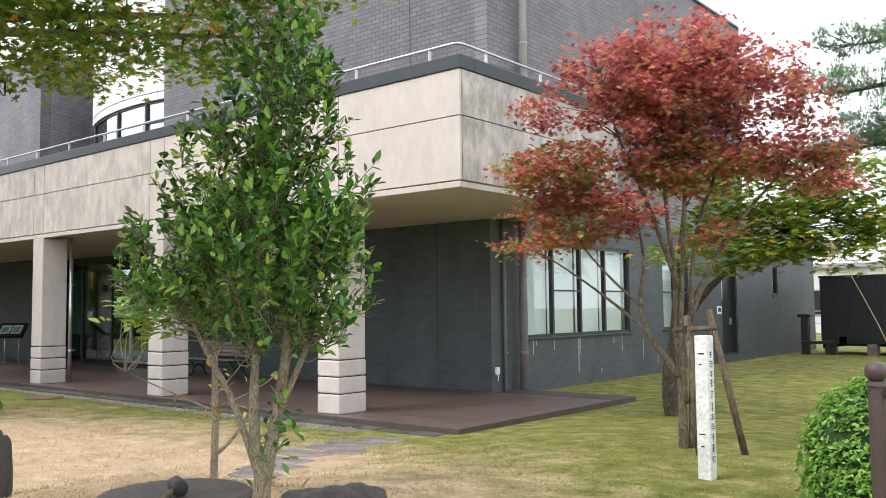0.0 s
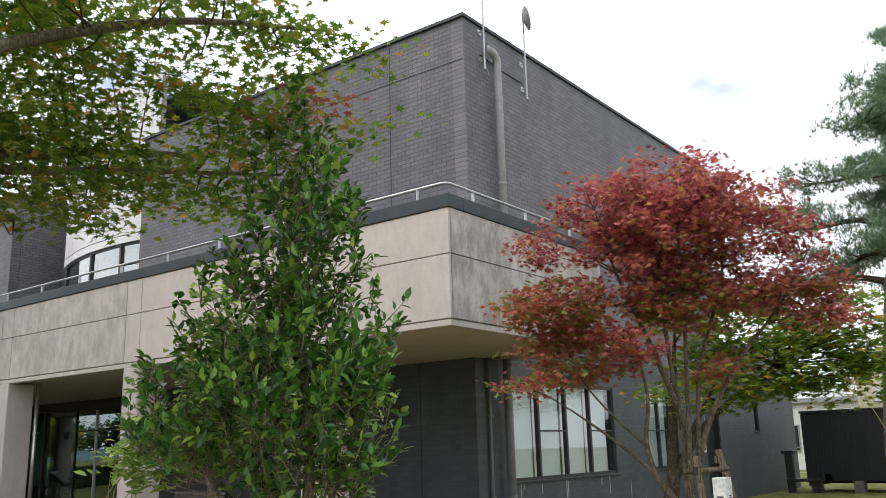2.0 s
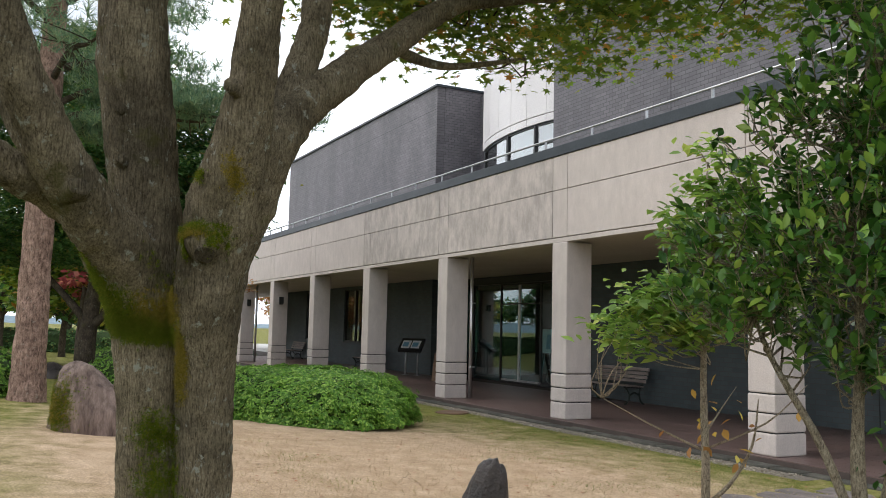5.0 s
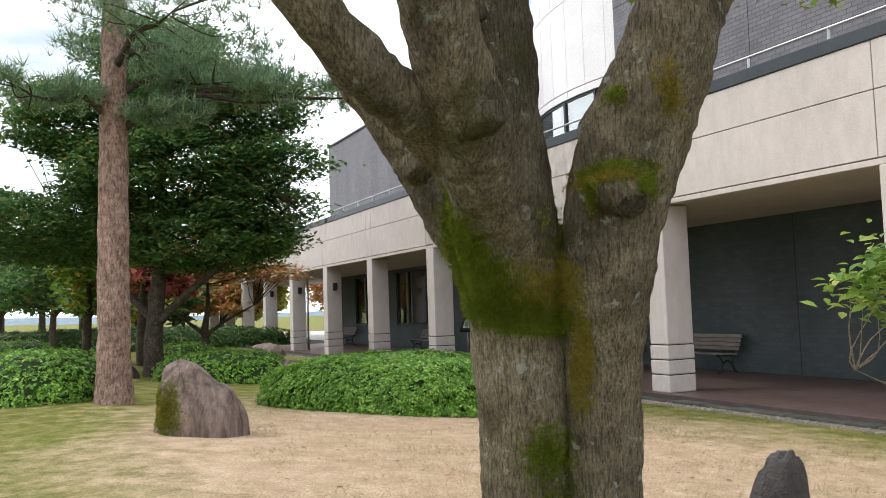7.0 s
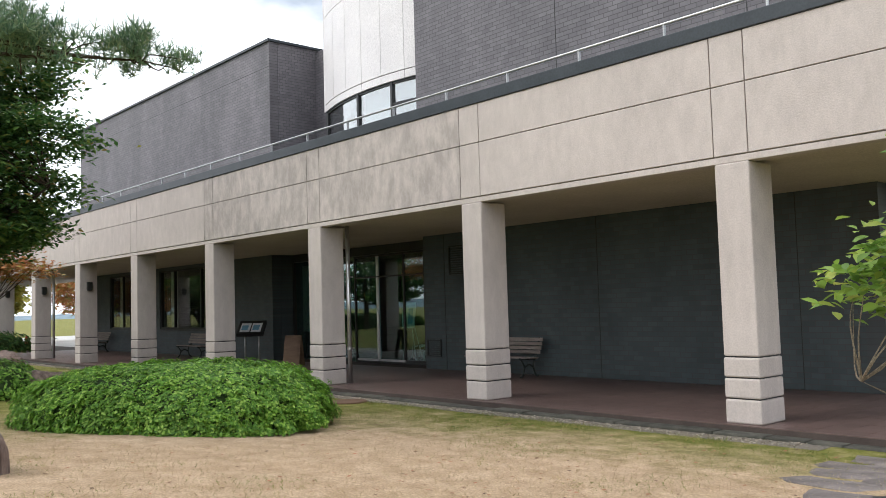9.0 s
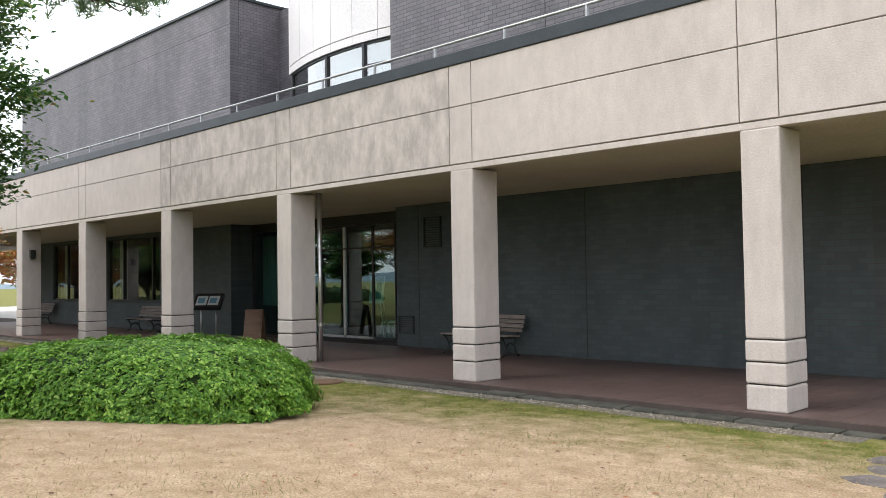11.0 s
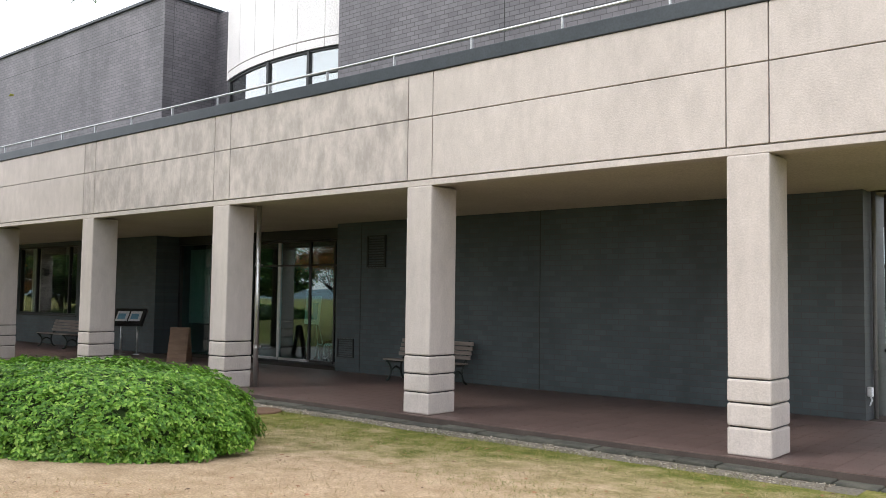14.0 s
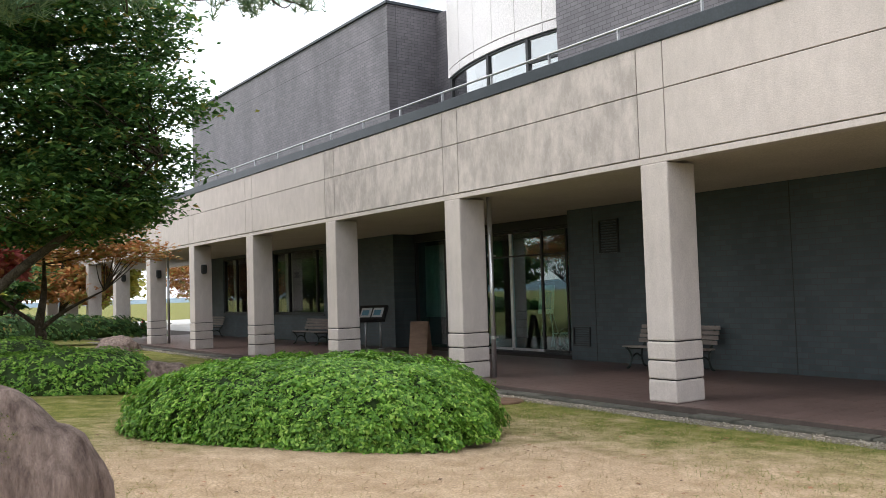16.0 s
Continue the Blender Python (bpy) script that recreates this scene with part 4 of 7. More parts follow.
for x, wd in ((-24.35, 0.05), (-23.18, 0.03), (-22.3, 0.02)):
    part("stile", boxm(x - wd, x + wd, GY - 0.025, GY + 0.035, 0.11, 3.0), M_ALU if wd > 0.04 else M_FRAME, screen)
part("side_panel", boxm(-28.82, -25.46, GY + 0.06, GY + 0.12, 0.0, 3.05), M_GLASS_DARK, screen)
part("post", boxm(-27.3, -27.2, GY - 0.02, GY + 0.055, 0.0, 3.05), M_FRAME, screen)
part("post", boxm(-28.83, -28.73, GY - 0.02, GY + 0.055, 0.0, 3.05), M_FRAME, screen)
bm = bmesh.new()
for k in range(24):
    a = -28.7 + k * 0.058
    rod(bm, (a, GY + 0.3 + 0.025 * math.sin(k * 2.1), 0.85), (a, GY + 0.3 + 0.025 * math.sin(k * 2.1 + 0.5), 2.95), 0.034, 8)
tagged(part("curtain", bm, M_CURTAIN, None, "pale green curtain hanging behind the entrance glass", True), category="curtain")
# vents on the porch wall
v = thing("wall_vent", "dark square air grille low on the porch wall", "vent", -21.09, WALL, 0.52)
part("frame", bars(bmesh.new(), 'x', -0.26, 0.26, -0.03, 0.0, -0.21, 0.21, 0.03), M_FRAME, v)
for k in range(7):
    part("slat", boxm(-0.23, 0.23, -0.022, -0.004, -0.16 + 0.05 * k, -0.145 + 0.05 * k), M_FRAME, v)
v = thing("wall_vent", "tall dark louvred grille high on the porch wall", "vent", -20.17, WALL, 2.65)
part("frame", bars(bmesh.new(), 'x', -0.28, 0.28, -0.04, 0.0, -0.35, 0.35, 0.035), M_FRAME, v)
for k in range(11):
    part("slat", boxm(-0.245, 0.245, -0.03, -0.004, -0.30 + 0.055 * k, -0.275 + 0.055 * k), M_FRAME, v)

# ---- porch furniture ----
def bench():
    b = thing("bench", "slatted wooden bench with cast iron legs on the porch", "bench", group="porch benches")
    L = 1.86
    for i in range(5):
        part("seat_slat", boxm(-L / 2, L / 2, -0.42 + 0.088 * i, -0.345 + 0.088 * i, 0.405 - 0.004 * i, 0.435 - 0.004 * i, bevel=0.008), M_SLAT, b)
    for i in range(4):
        z = 0.48 + 0.088 * i
        part("back_slat", boxm(-L / 2, L / 2, 0.05 + 0.035 * i, 0.075 + 0.035 * i, z, z + 0.075, bevel=0.008), M_SLAT, b)
    for s in (-1, 1):
        x = s * (L / 2 - 0.13)
        bm = bmesh.new()
        for pts in ([(x, -0.44, 0.0), (x, -0.36, 0.05), (x, -0.30, 0.2), (x, -0.36, 0.33), (x, -0.44, 0.40)], [(x, 0.12, 0.0), (x, 0.03, 0.06), (x, -0.02, 0.2), (x, 0.0, 0.34), (x, 0.06, 0.45)],
                    [(x, -0.46, 0.395), (x, -0.2, 0.385), (x, 0.05, 0.38), (x, 0.1, 0.5), (x, 0.2, 0.83)], [(x, -0.30, 0.2), (x, -0.16, 0.27), (x, -0.02, 0.2)]):
            p, r = smooth_path(pts, [0.022] * len(pts), 4)
            tube(bm, p, r, 8)
        part("leg", bm, M_IRON, b, "cast iron leg", True)
    return b


b0 = bench()
b0.matrix_basis = pose(-18.25, 12.72, 0, 0, 0, 0)
copy_thing(b0, pose(-33.0, 12.6, 0))
copy_thing(b0, pose(-42.8, 12.7, 0))

lec = thing("information_stand", "dark sloped information desk on two steel posts on the porch", "lectern", -28.95, 12.4, 0.0, 44)
for x in (-0.22, 0.22):
    part("post", rod(bmesh.new(), (x, 0.05, 0.0), (x, 0.05, 0.92), 0.028, 12), M_STEEL, lec, smooth=True)
    part("foot_plate", boxm(x - 0.09, x + 0.09, -0.08, 0.18, 0.0, 0.012), M_STEEL, lec)
tilt = pose(0, 0, 1.02, 40)
part("desk", box(bmesh.new(), -0.42, 0.42, -0.3, 0.33, -0.08, 0.03, bevel=0.012, m=tilt), M_FRAME, lec)
part("map_sheet", box(bmesh.new(), -0.33, -0.02, -0.2, 0.2, 0.032, 0.037, m=tilt), M_PAPER, lec, "pale printed sheet")
part("map_sheet", box(bmesh.new(), 0.02, 0.33, -0.2, 0.2, 0.032, 0.037, m=tilt), M_PAPER, lec, "pale printed sheet")
for x0 in (-0.29, 0.06):
    part("print", box(bmesh.new(), x0, x0 + 0.2, -0.12, 0.1, 0.0375, 0.040, m=tilt), M_BLUEPRINT, lec, "green-blue map print")

ab = thing("folding_sign", "brown plywood folding sign board standing on the porch", "sign board", -25.78, 11.95, 0.0, 28)
for s in (-1, 1):
    part("board", box(bmesh.new(), -0.26, 0.26, -0.012, 0.012, 0.0, 0.86, bevel=0.006, m=pose(0, s * 0.16, 0, s * 10)), M_BROWNWOOD, ab)
part("notice", box(bmesh.new(), -0.2, 0.2, -0.020, -0.013, 0.2, 0.75, m=pose(0, -0.16, 0, -10)), M_BROWNWOOD, ab)

easel = thing("easel_poster", "white and blue poster on a thin easel behind the glass", "easel", -23.75, 14.45, 0.0)
for a, b in (((-0.3, 0, 0), (-0.02, 0.05, 1.5)), ((0.3, 0, 0), (0.02, 0.05, 1.5)), ((0, 0.5, 0), (0, 0.06, 1.5))):
    part("leg", rod(bmesh.new(), a, b, 0.014), M_STEEL, easel)
part("poster", box(bmesh.new(), -0.28, 0.28, -0.01, 0.01, 0, 0.72, m=pose(0, -0.02, 0.95, -6)), M_PAPER, easel, "white poster")
part("print", box(bmesh.new(), 0.0, 0.2, -0.014, -0.011, 0.12, 0.55, m=pose(0, -0.02, 0.95, -6)), M_BLUEPRINT, easel, "blue print")

wc = thing("wheelchair", "folded wheelchair parked behind the entrance glass", "wheelchair", -22.9, 14.5, 0.0, 25)
for y in (-0.25, 0.25):
    bm = bmesh.new()
    pts = [(0.3 * math.cos(a), y, 0.3 + 0.3 * math.sin(a)) for a in [2 * math.pi * k / 24 for k in range(25)]]
    part("wheel", tube(bm, pts, [0.018] * 25, 6, cap=False), M_BLACK, wc)
    bm = bmesh.new()
    for k in range(8):
        a = math.pi * k / 8
        rod(bm, (0.29 * math.cos(a), y, 0.3 + 0.29 * math.sin(a)), (-0.29 * math.cos(a), y, 0.3 - 0.29 * math.sin(a)), 0.004, 4)
    part("spokes", bm, M_STEEL, wc)
    part("frame", tube(bmesh.new(), [(0.25, y, 0.9), (0.1, y, 0.88), (0.08, y, 0.5), (-0.4, y, 0.48), (-0.45, y, 0.12)], [0.014] * 5, 8), M_STEEL, wc)
    part("caster", tube(bmesh.new(), [(-0.42, y - 0.015, 0.08), (-0.42, y + 0.015, 0.08)], [0.08, 0.08], 14), M_BLACK, wc)
part("seat", boxm(-0.35, 0.08, -0.24, 0.24, 0.46, 0.49), M_PAPER, wc, "pale seat sling")
part("backrest", boxm(0.06, 0.09, -0.24, 0.24, 0.52, 0.86), M_PAPER, wc, "pale back sling")

# porch lamps on the far columns
for k in (5, 6, 7):
    x = COL0 - BAY * k + COLW
    s = thing("wall_lamp", "small dark box lamp on the side of a porch column", "lamp", x, FRONT + 0.3, 2.55)
    part("body", boxm(0.0, 0.13, -0.08, 0.08, -0.13, 0.13, bevel=0.012), M_FRAME, s)
    part("shade", boxm(0.02, 0.11, -0.06, 0.06, -0.16, -0.13), M_FRAME, s)


# antennas on the upper side wall
def antenna(y, z0, z1, label, dish):
    a = thing("antenna_mast", label, "antenna", EAST + 0.12, y, 0)
    part("mast", tube(bmesh.new(), [(0, 0, z0), (0, 0, z1)], [0.022, 0.018], 8), M_METAL, a)
    for z in (z0 + 0.25, z0 + 0.85):
        part("bracket", box(boxm(-0.12, 0.02, -0.012, 0.012, z, z + 0.03), -0.12, -0.105, -0.07, 0.07, z - 0.04, z + 0.07), M_METAL, a)
    part("guy_bar", rod(bmesh.new(), (0, 0, z0 + 0.1), (0.0, 0.16, z0 - 0.2 + 0.1), 0.012), M_METAL, a)
    if dish:
        bm = bmesh.new()
        bmesh.ops.create_uvsphere(bm, u_segments=24, v_segments=16, radius=0.5)
        bmesh.ops.delete(bm, geom=[v for v in bm.verts if v.co.z > -0.38], context='VERTS')
        turn = Vector((0.75, 0.62, 0.25)).to_track_quat('Z', 'Y').to_matrix().to_4x4()
        bmesh.ops.transform(bm, matrix=Matrix.Translation((0.1, 0.0, z1 - 0.25)) @ turn @ Matrix.Translation((0, 0, 0.42)), verts=bm.verts)
        part("dish", bm, M_PIPE, a, smooth=True)
        part("feed_arm", tube(bmesh.new(), [(0, 0, z1 - 0.6), (0.18, -0.3, z1 - 0.55), (0.25, -0.45, z1 - 0.35)], [0.012] * 3, 6), M_METAL, a)
    return a


antenna(13.65, 9.35, 11.2, "galvanised antenna mast bracketed to the side wall", False)
antenna(15.3, 9.2, 11.4, "galvanised mast with a satellite dish on the side wall", True)
cb = thing("cable", "dark cable between the antenna masts", "cable")
part("wire", tube(bmesh.new(), [(EAST + 0.02, 13.65, 9.7), (EAST + 0.02, 14.4, 9.62), (EAST + 0.02, 15.3, 9.6)], [0.012] * 3, 6), M_BLACK, cb)
cap = thing("roof_vent", "small grey-green roof vent on the parapet", "vent", -14.2, 14.0, 10.42)
part("pipe", tube(bmesh.new(), [(0, 0, 0), (0, 0, 0.5)], [0.08, 0.08], 12), M_IRON, cap)
part("cowl", tube(bmesh.new(), [(0, 0, 0.42), (0, 0, 0.55), (0, 0, 0.72)], [0.13, 0.16, 0.05], 12), M_IRON, cap)


# ---- planting ----
def on_ground(x, y, dz=0.0):
    return ground_z(x, y) + dz


def hedge(x, y, rx, ry, h, rz, label, n, leaf=0.045, rng_seed=1, material=None, name="azalea_hedge", category="hedge"):
    """A clipped round-topped shrub: a solid core coloured as inner shade, with a coat of small leaves."""
    rng = np.random.default_rng(rng_seed)
    z0 = on_ground(x, y)
    t = thing(name, label, category, x, y, z0 - 0.03, rz)
    bm = bmesh.new()
    bmesh.ops.create_icosphere(bm, subdivisions=4, radius=1.0)

    def shape(p, k=1.0):
        e = 3.2
        s = (abs(p.x) ** e + abs(p.y) ** e + max(p.z, 0) ** e) ** (-1 / e) if p.z >= 0 else 1 / math.sqrt(p.x ** 2 + p.y ** 2 + 1e-6)
        q = Vector((p.x * s * rx, p.y * s * ry, max(p.z, -0.02) * s * h))
        if p.z < 0:
            q.z = 0.0
            q.x *= 0.93
            q.y *= 0.93
        w = 1 + 0.06 * noise.noise(q * 1.6 + Vector((x, y, 0))) + 0.06 * noise.noise(q * 4.0) + 0.03 * noise.noise(q * 9.0)
        return Vector((q.x * w * k, q.y * w * k, q.z * w * k))
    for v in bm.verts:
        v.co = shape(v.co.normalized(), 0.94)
    part("inside", bm, L_HEDGE_IN, t, "solid core, coloured dark as the shade between the leaves", True)
    m = n // 4
    d = rng.normal(size=(m, 3))
    d[:, 2] = np.abs(d[:, 2]) * 0.9 + 0.02
    d /= np.linalg.norm(d, axis=1)[:, None]
    C = np.array([tuple(shape(Vector(q), 0.93 + 0.10 * rng.random() ** 1.6)) for q in d])
    C[:, 2] = np.maximum(C[:, 2], 0.05)
    grow = d + np.array([0, 0, 0.5])
    grow /= np.linalg.norm(grow, axis=1)[:, None]
    P, G = np.repeat(C, 6, axis=0), np.repeat(grow, 6, axis=0)
    side = rng.normal(size=P.shape)
    side -= G * (side * G).sum(1)[:, None]
    side /= np.linalg.norm(side, axis=1)[:, None]
    P = P + side * leaf * 0.45 + rng.normal(size=P.shape) * leaf * 0.15
    leaves("leaves", "oval" if leaf > 0.05 else "small", P, leaf * (0.6 + 0.7 * rng.random(len(P))), material or L_HEDGE, t, rng, 0.7, 0.0, up=G, along=side + 0.8 * G)
    return t


hedge(-16.45, 4.32, 2.10, 1.32, 0.86, 40, "clipped bright green azalea hedge mound on the lawn", 66000, 0.049, 3)
hedge(-23.3, 3.0, 1.5, 1.1, 0.72, 70, "clipped azalea mound beside a low boulder", 9000, 0.06, 4)
hedge(-19.3, -0.85, 1.25, 1.1, 0.85, 20, "clipped azalea mound beside the pine", 9000, 0.06, 5)
hedge(-29.5, 3.1, 1.2, 1.0, 0.75, 0, "far clipped azalea mound under the maples", 4000, 0.07, 6)
hedge(-31.5, -1.5, 1.6, 1.2, 0.8, 0, "far clipped azalea mound by the stone", 4000, 0.07, 7)
hedge(-2.0, 6.45, 0.66, 0.8, 0.98, 0, "dense round evergreen shrub beside the iron fence", 15000, 0.042, 8, L_HEDGE, "round_shrub", "shrub")


def tree(name, label, x, y, trunk, radii, blobs, n_spray, per, spread, leaf, size, leaf_material, bark, seed, thick=0.35, flat=0.5, every=2, r_twig=0.014, extra=(), droop=0.0, wob=0.12, category="tree", sides=14, group=""):
    """A tree: trunk and limbs, twigs out to the sprays, and leaves in those sprays."""
    rng = np.random.default_rng(seed)
    z = on_ground(x, y)
    t = thing(name, label, category, x, y, z - 0.04, 0, group)
    bm = bmesh.new()
    roots = []
    p, r = smooth_path(trunk, radii, 5)
    tube(bm, p, r, sides, wob)
    roots += p[len(p) // 3:]
    for pts, rad in extra:
        p, r = smooth_path(pts, rad, 4)
        part("limb", tube(bmesh.new(), p, r, 9, wob), bark, t, "", True)
        roots += p[1:]
    part("trunk", bm, bark, t, "", True)
    c = in_blobs(blobs, n_spray, rng)
    bm = bmesh.new()
    twigs(bm, roots, c, rng, r_twig, 0.12, every)
    tagged(part("branching", bm, bark, t, "", True), kind="stuff")
    P = sprays(c, per, spread, rng, thick)
    leaves("crown", leaf, P, size * (0.65 + 0.7 * rng.random(len(P))), leaf_material, t, rng, flat, droop)
    return t, c, rng


# glossy evergreen by the stump
def evergreen(x, y):
    """Forked pale stems and upright shoots with pointed glossy leaves set along them."""
    rng = np.random.default_rng(11)
    t = thing("evergreen_tree", "young glossy-leaved evergreen tree with pale forked stems", "tree", x, y, on_ground(x, y) - 0.04)
    roots = []
    stems = [("trunk", [(-0.02, -0.02, 0), (0.0, 0.0, 0.35), (0.06, 0.05, 0.75), (0.10, 0.08, 1.2), (0.06, 0.05, 1.9), (0.04, 0.0, 2.75)], [0.050, 0.044, 0.030, 0.021, 0.014, 0.005]),
             ("stem", [(0.0, 0.0, 0.32), (-0.03, -0.03, 0.7), (-0.02, -0.02, 1.2), (0.0, 0.0, 1.9), (0.02, 0.02, 2.4)], [0.032, 0.026, 0.019, 0.012, 0.005]),
             ("stem", [(-0.01, -0.01, 0.40), (-0.12, -0.10, 0.8), (-0.26, -0.22, 1.15), (-0.36, -0.30, 1.5)], [0.020, 0.016, 0.011, 0.004]),
             ("stem", [(0.05, 0.04, 0.7), (0.15, 0.13, 1.0), (0.24, 0.20, 1.3), (0.28, 0.24, 1.6)], [0.020, 0.015, 0.010, 0.004]),
             ("stem", [(0.05, 0.04, 0.72), (0.0, 0.14, 1.05), (-0.08, 0.22, 1.5), (-0.08, 0.2, 1.9)], [0.018, 0.014, 0.009, 0.003])]
    for nm, pts, rad in stems:
        p, r = smooth_path(pts, rad, 5)
        part(nm, tube(bmesh.new(), p, r, 14, 0.12), M_BARK_PALE, t, "", True)
        roots += p[4:]
    blobs = [(0.02, 0.0, 1.42, 0.42, 0.42, 0.42), (-0.36, -0.30, 1.42, 0.26, 0.28, 0.26), (0.22, 0.19, 1.36, 0.24, 0.24, 0.36), (0.18, 0.16, 1.75, 0.28, 0.28, 0.34), (-0.10, -0.08, 1.85, 0.34, 0.34, 0.34),
             (0.06, 0.04, 2.25, 0.30, 0.30, 0.36), (0.03, 0.02, 2.65, 0.20, 0.20, 0.32), (0.02, 0.0, 2.95, 0.11, 0.11, 0.22)]
    c = in_blobs(blobs, 720, rng, 0.55)
    bm = bmesh.new()
    P, A = [], []
    twigs(bm, roots, c, rng, 0.0055, 0.10, 2)
    for q in c:
        out = np.array([q[0], q[1], 0.0])
        out /= np.linalg.norm(out) + 0.05
        d = out * (0.25 + 0.4 * rng.random()) + np.array([0, 0, 0.9]) + rng.normal(size=3) * 0.25
        d /= np.linalg.norm(d)
        L = 0.09 + 0.10 * rng.random()
        m = int(8 + 8 * rng.random())
        tube(bm, [q, q + d * L], [0.003, 0.0015], 4, cap=False)
        for k in range(m):
            f = k / (m - 1)
            side = rng.normal(size=3)
            side -= d * side.dot(d)
            side /= np.linalg.norm(side)
            a = d * (0.25 + 0.9 * f * f) + side * (1.0 - 0.45 * f)
            a /= np.linalg.norm(a)
            P.append(q + d * L * f + a * 0.035)
            A.append(a)
    tagged(part("branching", bm, M_BARK_PALE, t, "", True), kind="stuff")
    A = np.array(A)
    n = len(P)
    up = np.array([0, 0, 1.0]) - A * A[:, 2:3] + rng.normal(size=(n, 3)) * 0.35
    up /= np.linalg.norm(up, axis=1)[:, None]
    leaves("crown", "oval", P, 0.060 * (0.6 + 0.6 * rng.random(n)), L_SHRUB, t, rng, 0.8, 0.0, up=up, along=A)


evergreen(-4.20, 2.63)
rng = np.random.default_rng(78)
P = np.array([(0.05, 0.03, 0.55)]) + rng.normal(size=(70, 3)) * np.array([0.06, 0.06, 0.2])
leaves("shoot_foliage", "oval", P, 0.065 * (0.6 + 0.6 * rng.random(70)), L_SHRUB, bpy.data.objects["evergreen_tree"], rng, 0.2, -0.9, "small leafy shoots on the stem")
tagged([o for o in bpy.data.objects["evergreen_tree"].children if o.name.startswith("shoot_foliage")][0], kind="stuff")
t, c, rng = tree("sapling", "thin sapling with light green leaves and bare reddish lower twigs", -6.32, 3.86,
     [(0, 0, 0), (0.02, 0.0, 0.5), (-0.02, 0.02, 1.0), (0.02, 0.0, 1.7), (0.03, 0.02, 2.5)], [0.032, 0.028, 0.022, 0.014, 0.005],
     [(0.0, 0.0, 1.55, 0.50, 0.55, 0.22), (-0.2, -0.28, 1.38, 0.40, 0.40, 0.18), (0.15, 0.2, 1.75, 0.40, 0.42, 0.26), (0.02, 0.05, 2.1, 0.34, 0.34, 0.3), (0.03, 0.02, 2.45, 0.2, 0.2, 0.24)],
     260, 13, 0.075, "oval", 0.085, L_SAPLING, M_BARK_PALE, 12, thick=0.5, flat=0.55, every=2, r_twig=0.006,
     extra=[([(0.0, 0, 0.25), (0.12, 0.1, 0.4), (0.2, 0.22, 0.65), (0.22, 0.26, 0.95)], [0.018, 0.014, 0.009, 0.003]),
            ([(0.02, 0, 0.6), (-0.2, -0.25, 0.75), (-0.42, -0.5, 0.92)], [0.009, 0.006, 0.002]),
            ([(0.02, 0, 0.62), (0.25, 0.3, 0.8), (0.4, 0.5, 1.05)], [0.009, 0.006, 0.002]),
            ([(0.02, 0, 0.72), (-0.1, 0.25, 0.85), (-0.15, 0.45, 1.0)], [0.008, 0.005, 0.002])], category="tree")
rng = np.random.default_rng(77)
P = np.array([(0.05, 0.08, 0.75)]) + rng.normal(size=(26, 3)) * np.array([0.2, 0.22, 0.12])
leaves("dry_leaves", "oval", P, 0.08 * (0.6 + 0.6 * rng.random(26)), leaf_mat("dry_twig_leaf", [(0.0, (0.2, 0.09, 0.03)), (0.6, (0.36, 0.22, 0.05)), (1.0, (0.45, 0.34, 0.07))], 0.6, 0.3), t, rng, 0.2, 1.5, "brown and yellow withered leaves")

